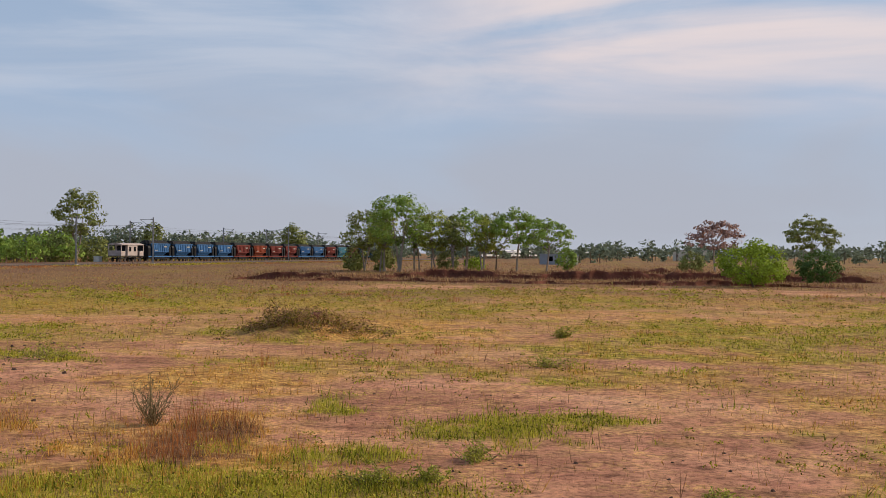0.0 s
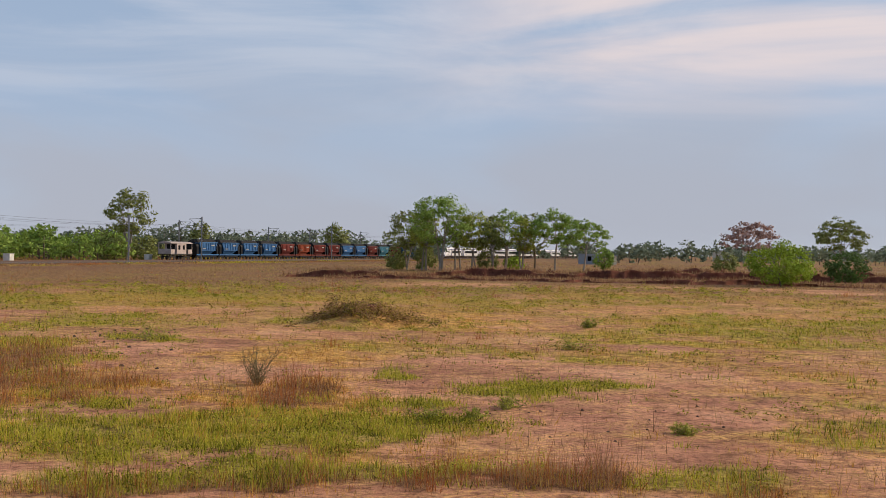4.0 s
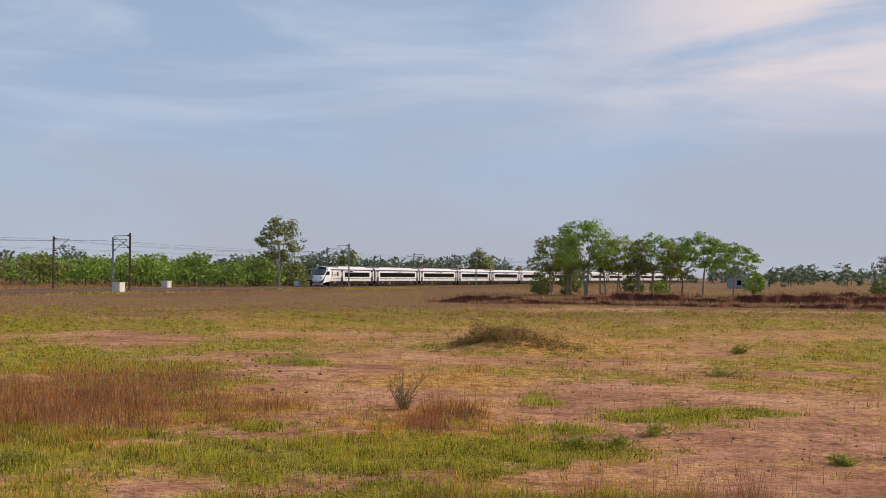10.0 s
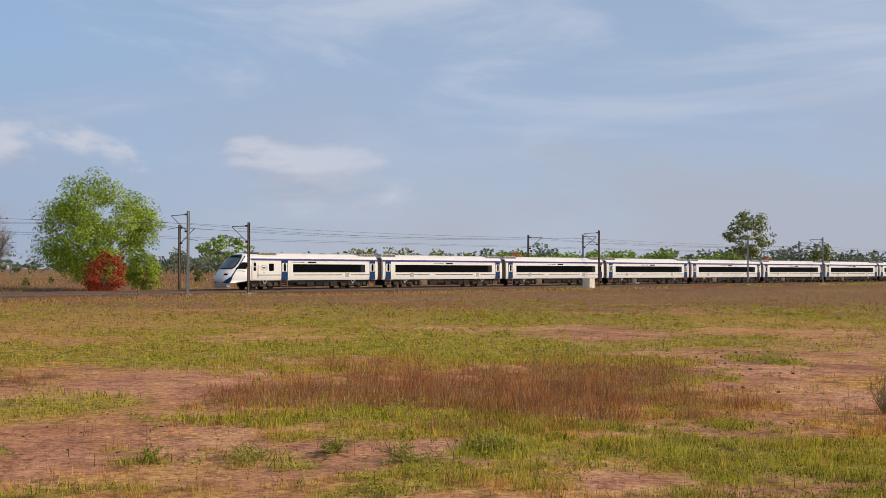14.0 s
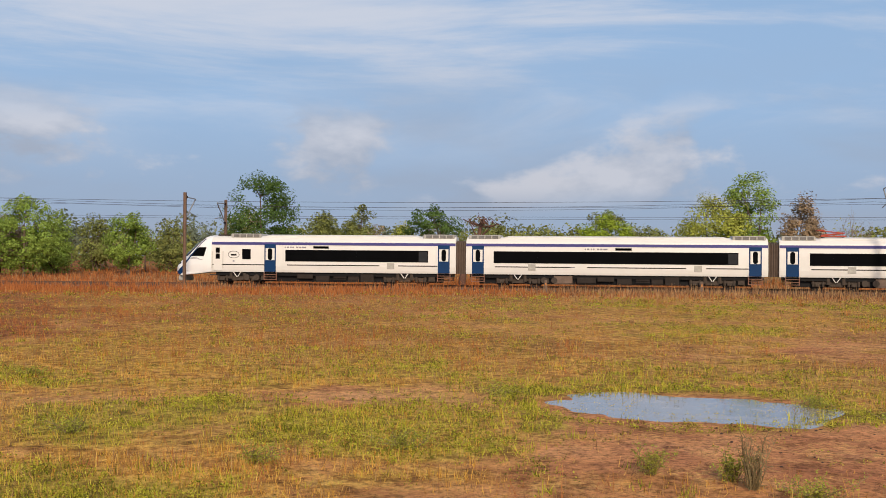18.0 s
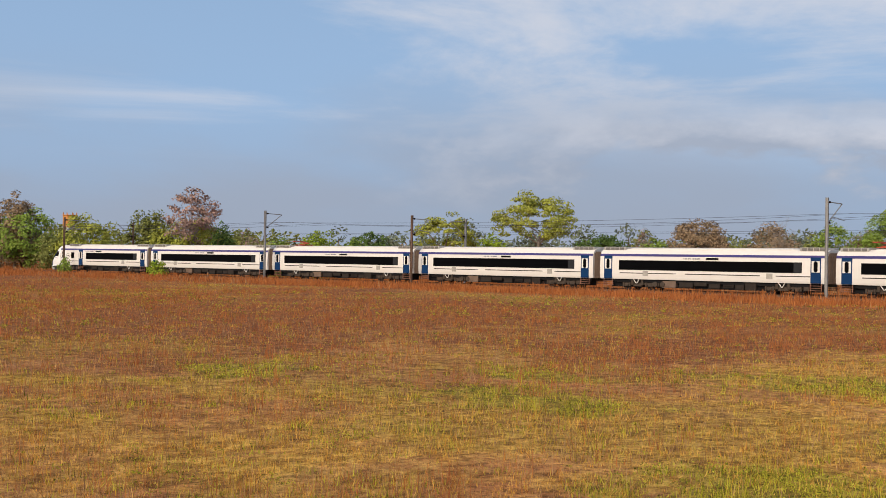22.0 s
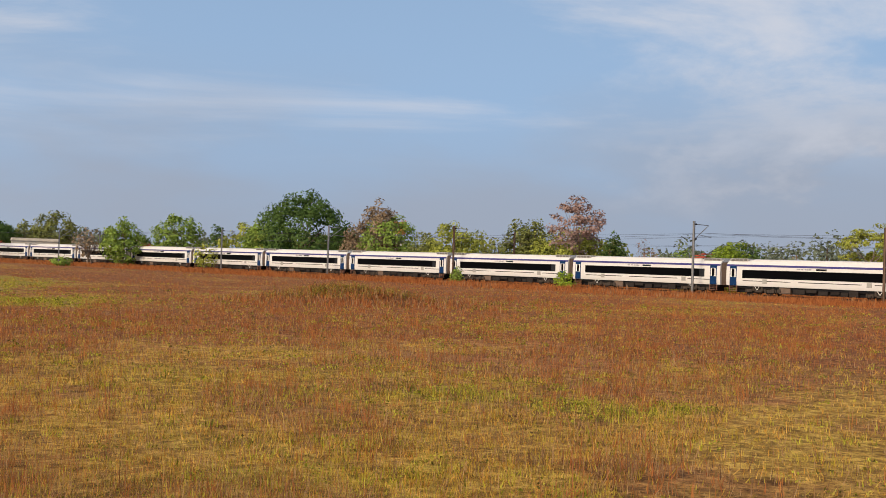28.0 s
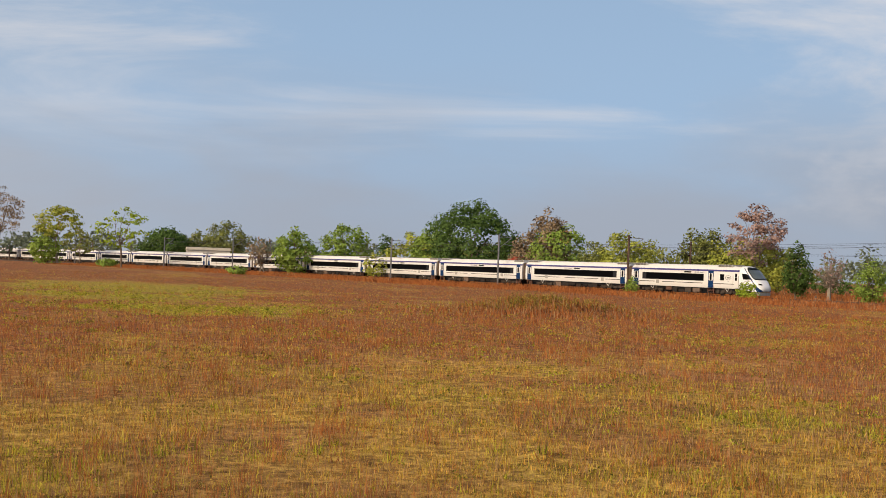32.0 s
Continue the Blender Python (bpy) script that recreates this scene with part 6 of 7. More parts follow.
    x, y = -np.sin(np.radians(yaw)) * r, np.cos(np.radians(yaw)) * r
    ok = (cover(x, y)[4] > 1.0) & (rng.random(n) < np.clip((fbm(x, y, 1.5, 46) - 0.35) * 3, 0.05, 1))
    x, y, r = x[ok], y[ok], r[ok]
    u = rng.random(len(x))
    for key, lo, hi in (("straw", 0, 0.55), ("brown", 0.55, 0.88), ("olive", 0.88, 1)):
        k = (u >= lo) & (u < hi)
        soups[key].add(*blades(x[k], y[k], rng.uniform(0.015, 0.07, k.sum()), 0.005 + 0.00045 * r[k], rng, 1.0))
    # taller growth by the line and on the land beyond it
    n = 80000
    s, o = rng.uniform(-380, 420, n), np.where(rng.random(n) < 0.4, rng.uniform(-15, -4.4, n), rng.uniform(9.5, 60, n))
    x, y, _ = line(s, o)
    pick = fbm(x, y, 12, 51) + np.clip((s - 5) / 110, -0.12, 0.16) + rng.normal(size=n) * 0.05
    for key, lo, hi in (("red", -1.0, 0.50), ("brown", 0.50, 0.72), ("olive", 0.72, 0.84), ("green", 0.84, 2.0)):
        k = (pick >= lo) & (pick < hi)
        hgt = rng.uniform(0.15, 0.6, k.sum()) * np.where(s[k] < -20, 1.2, 0.6)
        soups[key].add(*blades(x[k], y[k], hgt, 0.02 + 0.0006 * np.hypot(x[k], y[k]), rng, 0.3))
    n = 44000
    s, o = rng.uniform(-320, 48, n), 9.6 + np.abs(rng.normal(size=n)) * 9
    x, y, _ = line(s, o)
    rust = fbm(x, y, 9, 57) + rng.normal(size=n) * 0.1 > 0.40
    for key, k in (("red", rust), ("brown", ~rust)):
        soups[key].add(*blades(x[k], y[k], rng.uniform(0.25, 0.95, k.sum()), 0.015 + 0.00055 * np.hypot(x[k], y[k]), rng, 0.35))
    n = 60000
    s, o = rng.uniform(-380, 90, n), -4.6 - np.abs(rng.normal(size=n)) * 6.0
    x, y, _ = line(s, o)
    rust = s < rng.normal(size=n) * 30 - 10
    for key, k in (("red", rust), ("brown", ~rust)):
        hgt = rng.uniform(0.12, 0.5, k.sum()) * np.clip(0.75 - s[k] / 200, 0.45, 1.1)
        soups[key].add(*blades(x[k], y[k], hgt, 0.02 + 0.0005 * np.hypot(x[k], y[k]), rng, 0.25))
    n = 42000
    s, o = rng.uniform(-380, 75, n), rng.uniform(-8.5, -2.6, n)
    x, y, _ = line(s, o)
    rust = fbm(x, y, 7, 58) + rng.normal(size=n) * 0.08 - np.clip((s + 20) / 200, -0.2, 0.2) > 0.42
    for key, k in (("red", rust), ("brown", ~rust)):
        hgt = rng.uniform(0.25, 0.85, k.sum()) * (0.5 + fbm(x[k], y[k], 3, 59)) * np.clip((75 - s[k]) / 40, 0.2, 1)
        soups[key].add(*blades(x[k], y[k], hgt, 0.02 + 0.0005 * np.hypot(x[k], y[k]), rng, 0.25))
    # dry growth on the mounds
    for a, r, w, d, hh in MOUNDS[1:2]:
        cx, cy = polar(a, r)
        m = 5000
        bx, by = cx + rng.normal(size=m) * w * 0.55, cy + rng.normal(size=m) * w * 0.55
        for key, part_ in (("red", slice(0, 2600)), ("brown", slice(2600, m))):
            q = np.arange(m)[part_]
            soups[key].add(*blades(bx[q], by[q], rng.uniform(0.2, 0.6, len(q)), 0.008 + r * 0.0006, rng, 0.5))
    words = {"green": "green grass tufts growing on the field", "red": "tall dry rust-red grass", "brown": "dry purplish-brown grass", "straw": "short straw-coloured dry grass", "olive": "half-dry olive grass"}
    for k, s_ in soups.items():
        tagged(s_.ob("grass", GRASS[k]), words[k], "grass", kind="stuff")


build_grass()

# ---------------------------------------------------------------- single plants, clods and earth banks in the field
WEED_LEAF = mat("weed_leaf_green", (0.36, 0.37, 0.06), 0.6, var=0.4, scale=2.0, fine=8, rand=0.6, island=True, spec=0.15, trans=0.3)
WEED_DRY = mat("weed_dry_stem", (0.25, 0.19, 0.09), 0.9, var=0.4, scale=2.0, fine=8, rand=0.5, island=True)


def weed(yaw, r, h, w, dry, seed):
    rng = np.random.default_rng(seed)
    x, y = polar(yaw, r)
    z = float(ground_z(np.array([x]), np.array([y]))[0])
    t = thing("dry_shrub" if dry else "weed", "dry grey-brown twiggy shrub in the field" if dry else "small leafy green weed in the field", "plant", "weeds in the field", m=pose(x, y, z))
    st, tips = Soup(), []
    for _ in range(36 if dry else 16):
        tip = np.array([rng.normal() * w * (0.24 if dry else 0.30), rng.normal() * w * (0.24 if dry else 0.30), h * (1.0 if dry else 0.6) * rng.uniform(0.4, 1.0)])
        c = curve_between(np.array([rng.normal() * 0.03, rng.normal() * 0.03, -0.03]), tip, 0.12, rng, 5)
        st.add(*tube(c, np.linspace(0.008, 0.003, 5) * (0.5 + r / 40), 4))
        for _ in range(4):
            k = rng.integers(1, 5)
            e = c[k] + rng.normal(size=3) * w * 0.10 + np.array([0, 0, h * 0.06])
            st.add(*tube(np.array([c[k], (c[k] + e) / 2, e]), [0.005, 0.004, 0.003], 3))
            tips.append(e)
        tips += list(c[1:])
    st.ob("stem", WEED_DRY, t)
    tips = np.repeat(np.array(tips), 4 if dry else 8, axis=0)
    v, f = leaf_quads(tips + rng.normal(size=tips.shape) * w * 0.05, (0.012 + r * 0.00045) * (0.6 if dry else 1), rng)
    raw_mesh("foliage", v, f, WEED_DRY if dry else WEED_LEAF, t)


for _k, _w in enumerate([(11.1, 23.2, 0.75, 0.85, 1), (-4.4, 32.5, 0.4, 1.1, 0), (-1.3, 19.8, 0.28, 0.7, 0), (2.6, 18.2, 0.28, 0.6, 0), (0.4, 18.4, 0.24, 0.35, 0), (-10.0, 17.6, 0.22, 0.4, 0), (-5.2, 42.0, 0.5, 0.7, 0), (16.2, 34.0, 0.5, 1.4, 0),
                           (56.9, 14.4, 0.75, 0.5, 1), (70.3, 17.6, 0.5, 0.7, 0), (67.3, 15.0, 0.4, 0.9, 0), (62.5, 14.2, 0.42, 0.8, 0), (60.8, 14.6, 0.45, 0.7, 0), (88.3, 14.4, 0.6, 0.4, 0), (46.2, 16.6, 0.25, 0.4, 0), (61.8, 25.5, 0.5, 0.6, 1)]):
    weed(*_w, 300 + _k)
for _k, _w in enumerate([(55.2, 28.5, 0.7, 0.5, 1), (53.4, 17.5, 0.24, 0.6, 0), (80.7, 20.8, 0.4, 0.9, 0), (74.3, 20.9, 0.42, 0.8, 0), (78.3, 22.0, 0.3, 0.6, 0), (121.9, 27.5, 0.3, 0.5, 0), (104.0, 16.2, 0.4, 0.6, 0), (111.5, 15.2, 0.35, 0.6, 0), (120.0, 18.2, 0.35, 0.8, 0), (41.5, 16.5, 0.3, 0.9, 0),
                           (37.6, 16.9, 0.32, 0.6, 0), (33.8, 16.2, 0.36, 0.9, 0), (29.6, 17.1, 0.35, 0.8, 0), (84.4, 13.6, 0.4, 0.6, 0), (76.0, 14.2, 0.45, 0.8, 0)]):
    weed(*_w, 340 + _k)
for _k, _w in enumerate([(79.5, 13.9, 0.55, 0.5, 0), (78.0, 15.4, 0.5, 0.7, 0), (76.6, 16.6, 0.4, 0.6, 0), (73.2, 15.2, 0.45, 0.9, 0), (72.0, 17.2, 0.35, 0.9, 0), (68.8, 14.0, 0.4, 0.8, 0), (70.6, 13.6, 0.4, 0.7, 0), (92.0, 14.6, 0.5, 0.4, 0), (87.2, 14.0, 0.6, 0.4, 1), (99.0, 22.6, 0.22, 0.9, 0), (84.4, 22.4, 0.2, 0.9, 0)]):
    weed(*_w, 380 + _k)


def brush_heap(yaw, r):
    """A heap of earth overgrown with dry brush and dull weeds."""
    rng = np.random.default_rng(41)
    cx, cy = polar(yaw, r)
    z = float(ground_z(np.array([cx]), np.array([cy]))[0])
    t = thing("brush_heap", "low heap of dry brush and dull weeds on the field", "brush heap", m=pose(cx, cy, z))
    ax = np.array([math.cos(radians(yaw)), math.sin(radians(yaw)), 0.0])
    st, lv = Soup(), []
    for _ in range(150):
        u, d = rng.normal() * 1.15, rng.normal() * 0.9
        base = ax * u + np.array([-ax[1], ax[0], 0]) * d
        base[2] = float(ground_z(np.array([cx + base[0]]), np.array([cy + base[1]]))[0]) - z - 0.03
        h = 0.46 * math.exp(-(u / 1.9) ** 2) * rng.uniform(0.4, 1.0) + (0.5 if u < -0.9 and rng.random() < 0.2 else 0)
        tip = base + np.array([rng.normal() * 0.3, rng.normal() * 0.3, h])
        c = curve_between(base, tip, 0.15, rng, 5)
        st.add(*tube(c, np.linspace(0.02, 0.008, 5), 4))
        lv.append(np.repeat(c[1:], 26, axis=0) + rng.normal(size=(104, 3)) * 0.10)
    tagged(st.ob("brushwood", WEED_DRY, t), kind="stuff")
    lv = np.concatenate(lv)
    pick = rng.random(len(lv)) < 0.42
    for m, k in ((HERB_DULL, pick), (GRASS["brown"], ~pick)):
        v, f = leaf_quads(lv[k], 0.04, rng)
        raw_mesh("foliage", v, f, m, t)
    cl = bmesh.new()
    bmesh.ops.create_icosphere(cl, subdivisions=3, radius=1.0, matrix=Matrix.LocRotScale(Vector((ax[0] * 0.35, ax[1] * 0.35, 0.08)), None, (0.4, 0.35, 0.2)))
    for v in cl.verts:
        v.co += Vector((noise.noise(v.co * 4), noise.noise(v.co * 4 + Vector((7, 0, 0))), noise.noise(v.co * 4 + Vector((0, 9, 0))))) * 0.07
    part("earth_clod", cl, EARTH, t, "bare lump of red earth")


brush_heap(6.1, 43.0)


def leafy(x, y, wide, high, leaf, count, rng):
    """Low leafy plants: a heap of small leaves at each place."""
    k = [np.repeat(v, count) for v in (x, y, wide, high, leaf)]
    m = len(k[0])
    a, d = rng.uniform(0, 2 * np.pi, m), np.sqrt(rng.random(m))
    px, py = k[0] + np.cos(a) * d * k[2], k[1] + np.sin(a) * d * k[2]
    pz = np.repeat(ground_z(x, y), count) + k[3] * rng.random(m) ** 0.7 * (1 - 0.75 * d * d) + 0.01
    return leaf_quads(np.stack([px, py, pz], -1), k[4][:, None], rng, 0.6)


def herbs():
    """Leafy growth in the green patches and scattered over the open ground, past counting."""
    rng = np.random.default_rng(19)
    good, dull = Soup(), Soup()
    for cx, cy, y0, y1, n in ((0, 0, -27, 200, 150000), (19.2, -21.0, 132, 188, 22000)):
        yaw, r = rng.uniform(y0, y1, n), np.exp(rng.uniform(math.log(10), math.log(95), n))
        x, y = cx - np.sin(np.radians(yaw)) * r, cy + np.cos(np.radians(yaw)) * r
        g, rd, st, ol, wet = cover(x, y)
        left = np.clip((yaw - 88) / 40, 0, 1)
        tuft = np.clip((fbm(x, y, 1.3, 65, 3) - 0.40) * 5, 0, 1.3) * np.clip((fbm(x, y, 0.4, 66, 2) - 0.3) * 4, 0.1, 1)
        lone = np.clip((fbm(x, y, 5.0, 67, 3) - 0.53) * 9, 0, 1) * np.clip((fbm(x, y, 0.9, 68, 2) - 0.55) * 8, 0, 1) * (1 - 0.1 * left)
        p = np.clip(g * 0.55 * tuft + ol * 0.10 * tuft + 0.16 * lone + 0.004, 0, 1) * np.clip(r / 24, 1, 2.6) * (wet > 0.98) + (wet < 1.25) * (wet > 0.9) * 0.35
        keep = rng.random(n) < p
        x, y, r, g, ol, t = x[keep], y[keep], r[keep], g[keep], ol[keep], tuft[keep]
        lush = rng.random(len(x)) < np.clip(0.35 + g, 0, 0.92)
        size = np.exp(rng.normal(size=len(x)) * 0.35) * (0.7 + 0.5 * t)
        for s_, k in ((good, lush), (dull, ~lush)):
            s_.add(*leafy(x[k], y[k], (0.07 + r[k] * 0.0034) * size[k], (0.07 + r[k] * 0.0019) * size[k], 0.0098 + r[k] * 0.00059, 16, rng))
    # weeds on the low mound in the dry grass
    a, r, w, d, _ = MOUNDS[1]
    cx, cy = polar(a, r)
    n = 420
    u, v = rng.normal(size=n) * w * 0.42, rng.normal(size=n) * d * 0.4
    x, y = cx + u * math.cos(radians(a)) - v * math.sin(radians(a)), cy + u * math.sin(radians(a)) + v * math.cos(radians(a))
    dull.add(*leafy(x, y, rng.uniform(0.15, 0.45, n), rng.uniform(0.2, 0.7, n), np.full(n, 0.05), 22, rng))
    # scraps afloat and shoots in the puddle
    n = 260
    x, y = [], []
    while len(x) < n:
        q, t = math.sqrt(rng.random()), rng.uniform(0, 2 * math.pi)
        px, py = polar(PUDDLE[0] + 7.0 * q * math.cos(t), PUDDLE[1] * math.exp(0.12 * q * math.sin(t)))
        if fbm(np.array([px]), np.array([py]), 1.2, 73)[0] + 0.25 * q > rng.uniform(0.45, 0.75):
            x.append(px)
            y.append(py)
    x, y = np.array(x), np.array(y)
    v, f = leafy(x, y, rng.uniform(0.03, 0.12, n), rng.uniform(0.02, 0.14, n), np.full(n, 0.014), 6, rng)
    v[:, 2] += np.repeat(np.maximum(0.0, -0.05 - ground_z(x, y)), 24)
    dull.add(v, f)
    tagged(good.ob("herbs", HERB), "low bright green leafy herbs in patches on the field", "herbs", kind="stuff")
    tagged(dull.ob("herbs", HERB_DULL), "low dull olive herbs scattered over the field", "herbs", kind="stuff")


herbs()


def clods():
    rng = np.random.default_rng(9)
    s = Soup()
    cube = np.array([(-1, -1, 0), (1, -1, 0), (1, 1, 0), (-1, 1, 0), (-0.6, -0.5, 1), (0.5, -0.6, 1), (0.6, 0.5, 1), (-0.5, 0.6, 1)], float)
    fc = np.array([(0, 1, 5, 4), (1, 2, 6, 5), (2, 3, 7, 6), (3, 0, 4, 7), (4, 5, 6, 7)])
    for yaw, r, da, dr, n in ((17.5, 36, 2.6, 6, 60), (0, 25, 12, 5, 60), (56, 18, 16, 3, 70), (-5, 19, 9, 3, 50), (85, 18, 9, 3, 50), (40, 17, 8, 2, 40), (125, 24, 20, 6, 60)):
        for _ in range(n):
            x, y = polar(yaw + rng.normal() * da * 0.6, max(10, r + rng.normal() * dr * 0.6))
            z = float(ground_z(np.array([x]), np.array([y]))[0]) - 0.01
            q = rng.uniform(0.008, 0.03) * (1.8 if r > 30 else 1)
            v = cube * rng.uniform(0.6, 1.3, (8, 3)) * q
            a = rng.uniform(0, 6.28)
            v[:, :2] = v[:, :2] @ np.array([[math.cos(a), -math.sin(a)], [math.sin(a), math.cos(a)]])
            s.add(v + (x, y, z), fc)
    tagged(s.ob("clods", mat("clod_dark_earth", (0.07, 0.04, 0.03), 0.95, var=0.4, rand=0.5, island=True)), "dark earth clods scattered on bare soil", "clods", kind="stuff")


clods()


def earth_bank(y0, y1, r0, r1, h, seed, label):
    """A ragged red-earth step facing the field, with its top running back into the land."""
    n, k = int((y1 - y0) / 0.12), 13
    yaw = np.linspace(y0, y1, n)
    rr = np.linspace(r0, r1, n)
    px, py = -np.sin(np.radians(yaw)) * rr, np.cos(np.radians(yaw)) * rr
    edge = (fbm(px, py, 9.0, seed) - 0.5) * 9.0 + (fbm(px, py, 1.2, seed + 5) - 0.5) * 1.6
    hh = h * (0.25 + 0.75 * np.clip(np.round(fbm(px, py, 9.0, seed + 9) * 9 - 2.5) / 3, 0, 1)) * (0.35 + 1.3 * fbm(px, py, 1.7, seed + 11)) * np.clip(np.minimum(np.arange(n), np.arange(n)[::-1]) / 14, 0, 1)
    prof = [(-1.2, -0.2), (-0.5, 0.04), (-0.28, 0.12), (-0.16, 0.3), (-0.06, 0.7), (0.0, 0.97), (0.25, 1.0), (0.9, 0.97), (1.6, 0.85), (2.4, 0.6), (3.2, 0.35), (4.2, 0.1), (5.5, -0.3)]
    cols = []
    for d, z in prof:
        rad = rr + edge + d + (fbm(px + d * 9, py, 0.9, seed + 3) - 0.5) * 0.5
        x, y = -np.sin(np.radians(yaw)) * rad, np.cos(np.radians(yaw)) * rad
        cols.append(np.stack([x, y, ground_z(x, y) + z * hh + (fbm(x, y, 0.6, seed + 4) - 0.5) * 0.16], -1))
    v = np.stack(cols, 1)
    i = np.arange(n - 1)[:, None] * k + np.arange(k - 1)[None, :]
    f = np.stack([i, i + 1, i + k + 1, i + k], -1).reshape(-1, 4)
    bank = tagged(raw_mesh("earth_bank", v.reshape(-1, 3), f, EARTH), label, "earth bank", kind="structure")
    rng = np.random.default_rng(seed)
    m = int(n * 26)
    a, b = rng.integers(0, n, m), rng.choice([1.0, 5, 6, 6, 7, 7, 8, 8, 9, 9, 10, 11], m)
    q = v[a, b.astype(int)]
    gv, gf = blades(q[:, 0] + rng.normal(size=m) * 0.3, q[:, 1] + rng.normal(size=m) * 0.3, rng.uniform(0.08, 0.5, m), 0.07, rng, 0.7)
    gv[:, 2] += np.repeat(q[:, 2] - ground_z(q[:, 0], q[:, 1]), 3)
    tagged(raw_mesh("bank_grass", gv, gf, GRASS["brown"], bank), kind="stuff")


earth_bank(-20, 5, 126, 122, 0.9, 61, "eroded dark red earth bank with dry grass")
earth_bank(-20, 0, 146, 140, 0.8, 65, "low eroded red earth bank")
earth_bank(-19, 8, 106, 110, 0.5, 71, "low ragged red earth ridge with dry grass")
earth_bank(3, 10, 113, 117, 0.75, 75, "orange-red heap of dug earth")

# ---------------------------------------------------------------- small things by the line


def trackside_box(s, off, w, h, front, label):
    x, y, hd = line(s, off)
    t = thing("equipment_cabinet", label, "cabinet", m=pose(float(x), float(y), 0.0, 0, 0, math.degrees(float(hd))))
    part("plinth", box(-w / 2 - 0.1, w / 2 + 0.1, -w / 2 - 0.1, w / 2 + 0.1, -0.3, 0.12), CONCRETE, t)
    part("body", box(-w / 2, w / 2, -w / 2, w / 2, 0.12, h, 0.03), front, t)
    part("lid", box(-w / 2 - 0.06, w / 2 + 0.06, -w / 2 - 0.06, w / 2 + 0.06, h, h + 0.08, 0.02), CONCRETE, t)
    part("door", box(-w / 2 + 0.12, w / 2 - 0.12, -w / 2 - 0.015, -w / 2 + 0.01, 0.25, h - 0.12), CONCRETE, t)


trackside_box(192, 9.6, 1.25, 1.35, CONCRETE, "white trackside equipment cabinet on a plinth")
trackside_box(238, 9.6, 1.2, 1.3, CONCRETE, "white trackside equipment cabinet beside bushes")
trackside_box(157, -6.5, 1.25, 1.35, CONCRETE, "pale grey trackside cabinet near a mast")


def marker(x, y, w, h, label, name="marker_stone"):
    z = float(ground_z(np.array([x]), np.array([y]))[0])
    a = math.degrees(math.atan2(y, x)) + 90
    t = thing(name, label, "marker", "marker stones", m=pose(x, y, z, 0, 0, a))
    part("slab", box(-w / 2, w / 2, -0.12, 0.12, -0.3, h, 0.04), CONCRETE if w > 0.4 else BOXGREY, t)
    part("marking", box(-w / 4, w / 4, -0.135, 0.135, h * 0.62, h * 0.8), ORANGE, t)


def marker_on(s, off, w, h, label, name="marker_stone"):
    x, y, _ = line(s, off)
    marker(float(x), float(y), w, h, label, name)


marker_on(63.5, -4.6, 0.62, 1.35, "white painted kilometre stone by the track")
for _s, _o in ((119, -5.5), (82, -6), (24, 13), (4.5, -6), (222, -6.5), (-7.0, -6.0), (-134, -5.5), (-248, -5.0)):
    marker_on(_s, _o, 0.22, 1.0, "small grey concrete boundary post by the track", "boundary_post")


def dead_tree(x, y, h):
    """A leaning broken trunk with a few stumps of limbs."""
    rng = np.random.default_rng(88)
    z = float(ground_z(np.array([x]), np.array([y]))[0])
    t = thing("dead_tree", "leaning dead brown tree trunk with a broken crown beyond the railway", "tree", "trees and shrubs around the field", m=pose(x, y, z))
    wood = Soup()
    side = np.array([-0.21, -0.97, 0.0])
    cur = np.array([(0, 0, -0.3), (0, 0, 0.12 * h), (0, 0, 0.34 * h), (0, 0, 0.50 * h), (0, 0, 0.70 * h), (0, 0, 0.88 * h)])
    cur = cur - np.outer([0.0, 0.05, 0.35, 0.95, 1.6, 1.8], side) * 1.0
    wood.add(*tube(cur, [0.34, 0.32, 0.27, 0.24, 0.20, 0.16], 9))
    for k, sx, up, r in ((5, -1.5, 0.10, 0.11), (5, 1.3, 0.04, 0.13), (5, 0.5, 0.13, 0.1), (4, 0.9, 0.16, 0.10), (3, -0.9, 0.08, 0.09), (5, -0.7, 0.07, 0.12), (4, -0.5, 0.22, 0.08)):
        tip = cur[k] - side * sx * 1.1 + np.array([rng.normal() * 0.2, rng.normal() * 0.2, up * h])
        wood.add(*tube(curve_between(cur[k], tip, 0.18, rng, 6), np.linspace(r, r * 0.35, 6), 6))
    wood.ob("trunk", BARK_DEAD, t, True)
    c = cur[5] - side * 0.35 + rng.normal(size=(160, 3)) * np.array([0.35, 0.7, 0.28]) + np.array([0, 0, 0.35])
    v, f = leaf_quads(c, 0.16, rng)
    tagged(raw_mesh("dry_tuft", v, f, BARK_DEAD, t), kind="stuff")


dead_tree(-102.3, -20.6, 6.3)

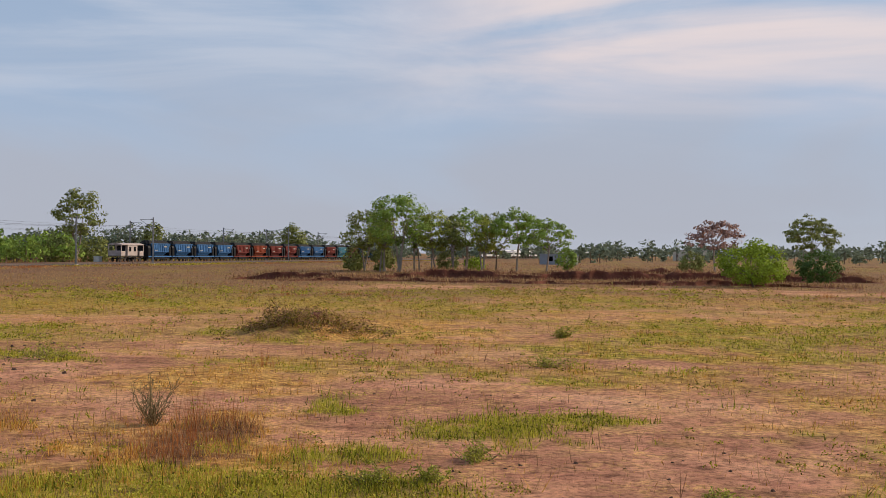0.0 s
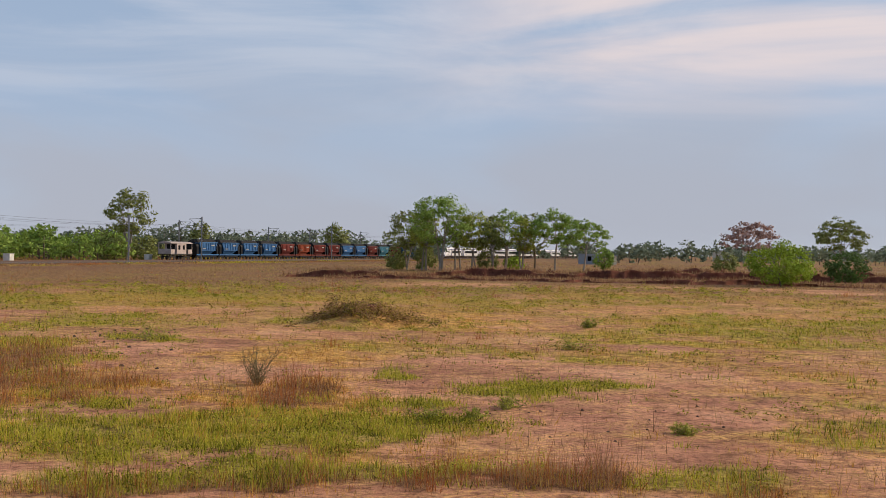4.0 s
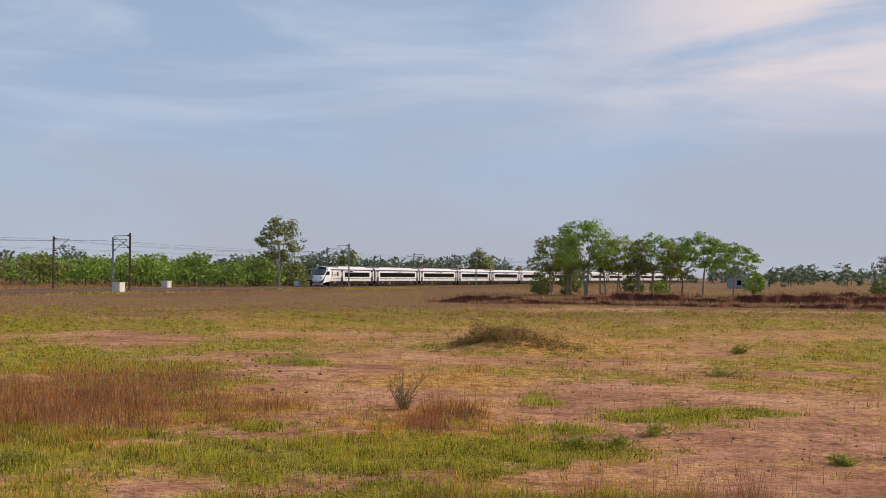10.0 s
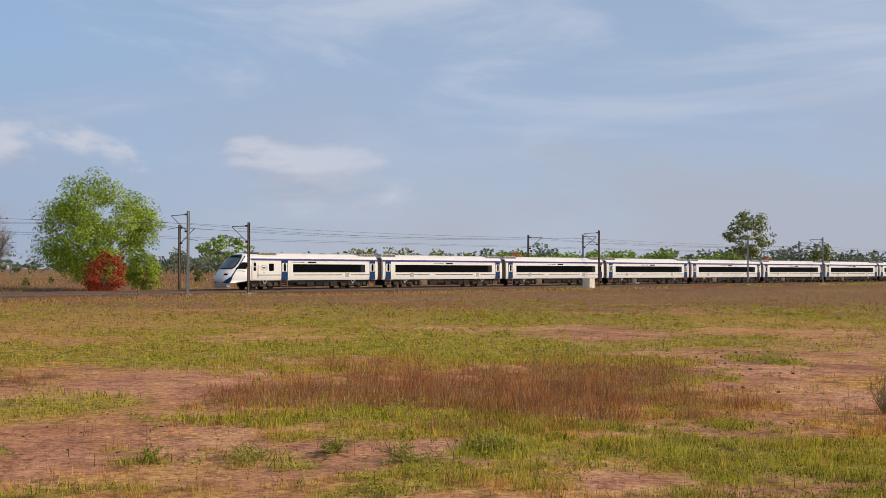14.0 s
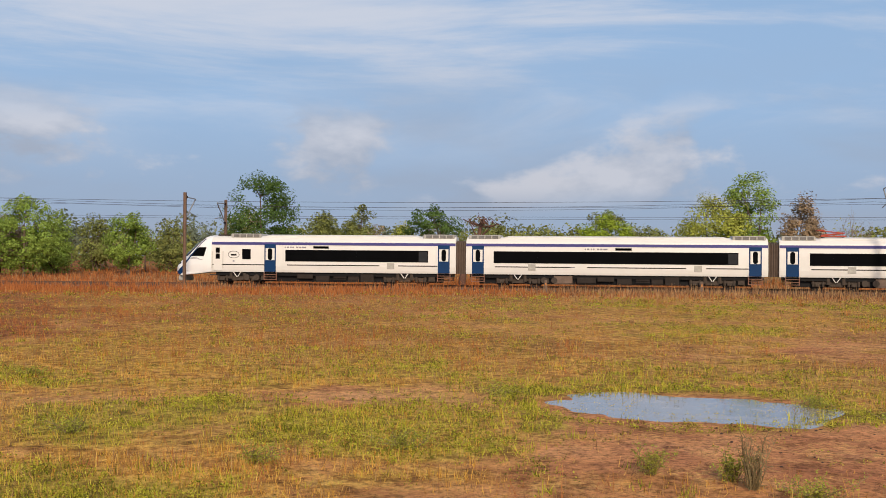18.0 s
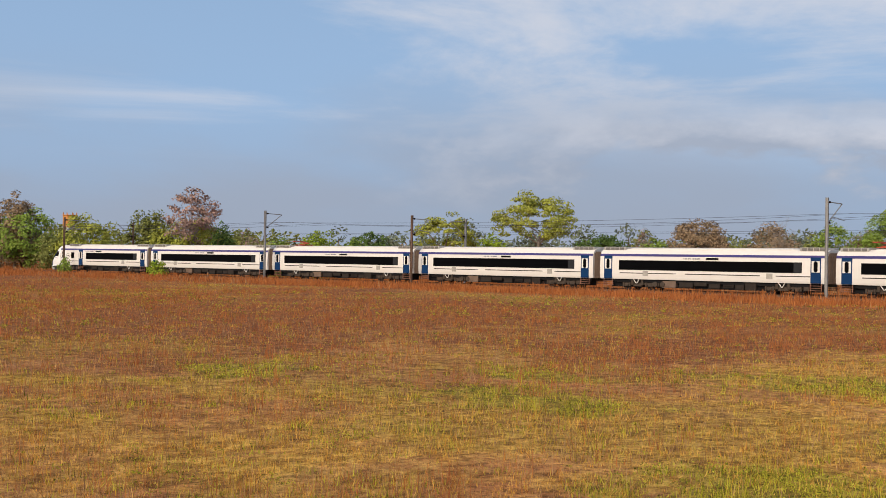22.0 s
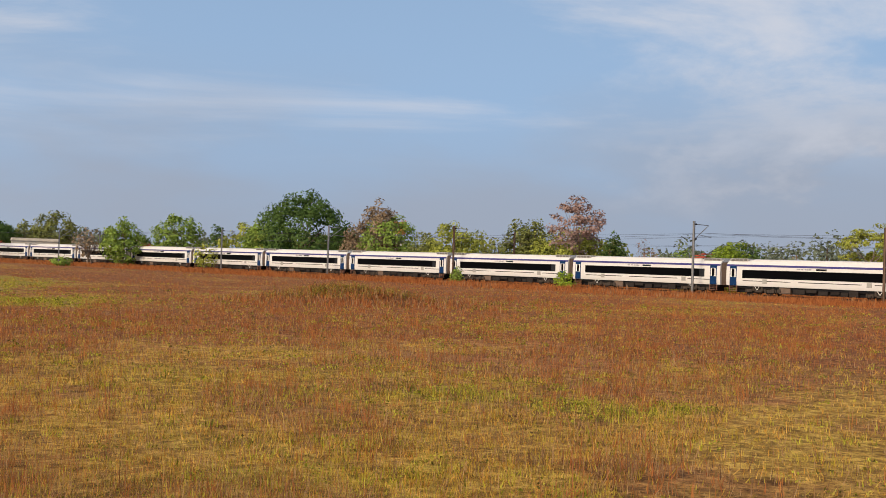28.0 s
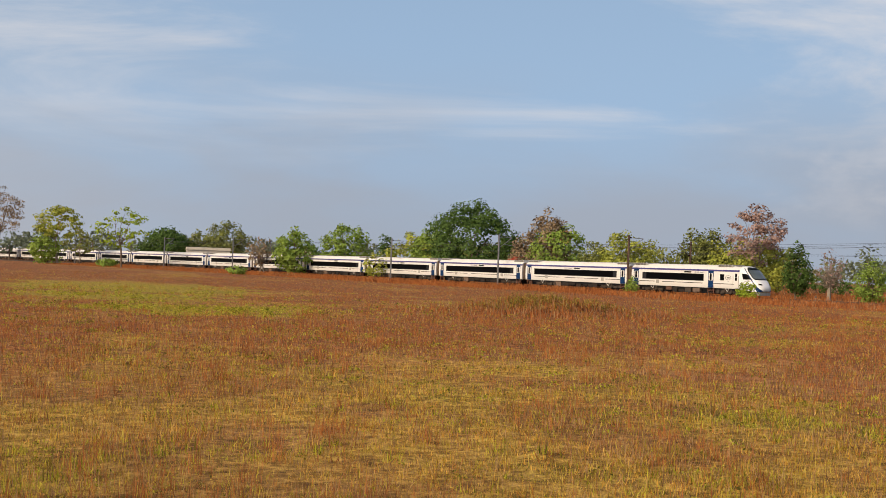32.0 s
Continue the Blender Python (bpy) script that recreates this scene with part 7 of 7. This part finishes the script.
# ---------------------------------------------------------------- buildings
def building(x, y, w, d, h, wall, roofm, label, name, turn=0.0, openings=3, parapet=True):
    z = float(ground_z(np.array([x]), np.array([y]))[0])
    a = math.degrees(math.atan2(y, x)) - 90 + turn
    t = thing(name, label, "building", m=pose(x, y, z, 0, 0, a))
    part("wall", box(-w / 2, w / 2, -d / 2, d / 2, -0.5, h), wall, t)
    part("roof", box(-w / 2 - 0.25, w / 2 + 0.25, -d / 2 - 0.25, d / 2 + 0.25, h, h + 0.22), roofm, t)
    if parapet:
        for sx in (-1, 1):
            part("parapet", box(sx * w / 2 - 0.1, sx * w / 2 + 0.1, -d / 2, d / 2, h + 0.22, h + 0.75), wall, t)
        part("parapet", box(-w / 2, w / 2, -d / 2 - 0.1, -d / 2 + 0.1, h + 0.22, h + 0.75), wall, t)
    for k in range(openings):
        px = -w / 2 + (k + 0.5) * w / openings
        win = part("window", box(px - 0.5, px + 0.5, -d / 2 - 0.04, -d / 2 + 0.05, h * 0.35, h * 0.35 + 1.2), DGLASS, t)
        part("sill", box(px - 0.65, px + 0.65, -d / 2 - 0.15, -d / 2 + 0.02, h * 0.35 - 0.12, h * 0.35), wall, win)
    return t


building(27.1, 298.8, 5.6, 5, 2.5, SHEDM, SHEDM, "grey-blue metal shed beyond the railway", "shed", 0, 1, False)
building(33.0, 303.0, 3.0, 3, 2.2, WALLW, SHEDM, "small whitewashed hut beside a shed", "hut", 0, 1, False)
building(118.0, 560.0, 16, 9, 5.0, WALLW, SHEDM, "far whitewashed low house on the plain", "house", 0, 4, False)
building(-17.0, -341, 11.5, 5, 5.3, WALLW, WALLW, "cream whitewashed station house beyond the tracks", "station_house", 0, 4)
building(-17.8, -334.5, 10.0, 2.4, 2.7, ORANGE, SHEDM, "low orange-painted platform shelter", "shelter", 0, 0, False)
building(-51.7, -381.8, 4.6, 4, 6.4, WALLW, WALLW, "small whitewashed hut beyond the railway", "hut", 0, 1, False)


def water_tank(x, y):
    z = float(ground_z(np.array([x]), np.array([y]))[0])
    t = thing("water_tower", "orange-painted water tower with railings behind trees", "water tower", m=pose(x, y, z))
    for dx in (-1.0, 1.0):
        for dy in (-1.0, 1.0):
            part("leg", box(dx - 0.15, dx + 0.15, dy - 0.15, dy + 0.15, -0.5, 8.6), CONCRETE, t)
    part("tank", rod((0, 0, 8.6), (0, 0, 11.3), 1.6, n=20), ORANGE, t)
    part("rim", rod((0, 0, 11.3), (0, 0, 11.45), 1.75, n=20), ORANGE, t)
    for k in range(8):
        a = k * math.pi / 4
        part("railing_post", box(1.6 * math.cos(a) - 0.06, 1.6 * math.cos(a) + 0.06, 1.6 * math.sin(a) - 0.06, 1.6 * math.sin(a) + 0.06, 11.45, 12.0), ORANGE, t)


water_tank(-90.5, -268.3)


# ---------------------------------------------------------------- what moves
def express_s(t, n):
    """Line position of the middle of the n-th coach (0 is the leading one) at t seconds."""
    d = t - 17.5
    return 2.846 - 34.145 * d - 0.1632 * d * d / 2 + CAR * n - 12.0 + 0.75 + 0.95 * math.tanh((t - 19.3) / 2.2) + 0.9 * max(0.0, t - 29.5) - 0.33 * max(0.0, 17.3 - t)


def motions():
    times = [k * 1.0 for k in range(33)]

    def at(t, n, shift=0.0):
        s = express_s(t, n)
        xa, ya, _ = line(s - 8.0)
        xb, yb, _ = line(s + 8.0)
        x, y = (xa + xb) / 2, (ya + yb) / 2
        a = math.atan2(ya - yb, xa - xb)
        return pose(float(x), float(y), RAIL, 0, 0, math.degrees(a)) @ pose(shift, 0, 0)

    def rows(n, flip=False, shift=0.0):
        out = []
        for t in times:
            m = at(t, n, shift)
            out.append((t, m @ pose(0, 0, 0, 0, 0, 180) if flip else m))
        return out

    coaches = [driver, saloon] + [copy_thing(saloon, pose(0, 0, 0)) for _ in range(13)] + [copy_thing(driver, pose(0, 0, 0))]
    for part_ in coaches[15].children:
        if part_.name.startswith("gangway"):
            bpy.data.objects.remove(part_)
            break
    first = pantograph()
    arms = [first] + [copy_thing(first, pose(0, 0, 0)) for _ in range(3)]
    for n, ob in enumerate(coaches):
        walk(ob, rows(n, n == 15))
    for ob, (n, sh, fl) in zip(arms, ((2, 7.6, True), (5, 7.6, True), (10, -7.6, False), (13, -7.6, False))):
        walk(ob, rows(n, fl, sh))


motions()
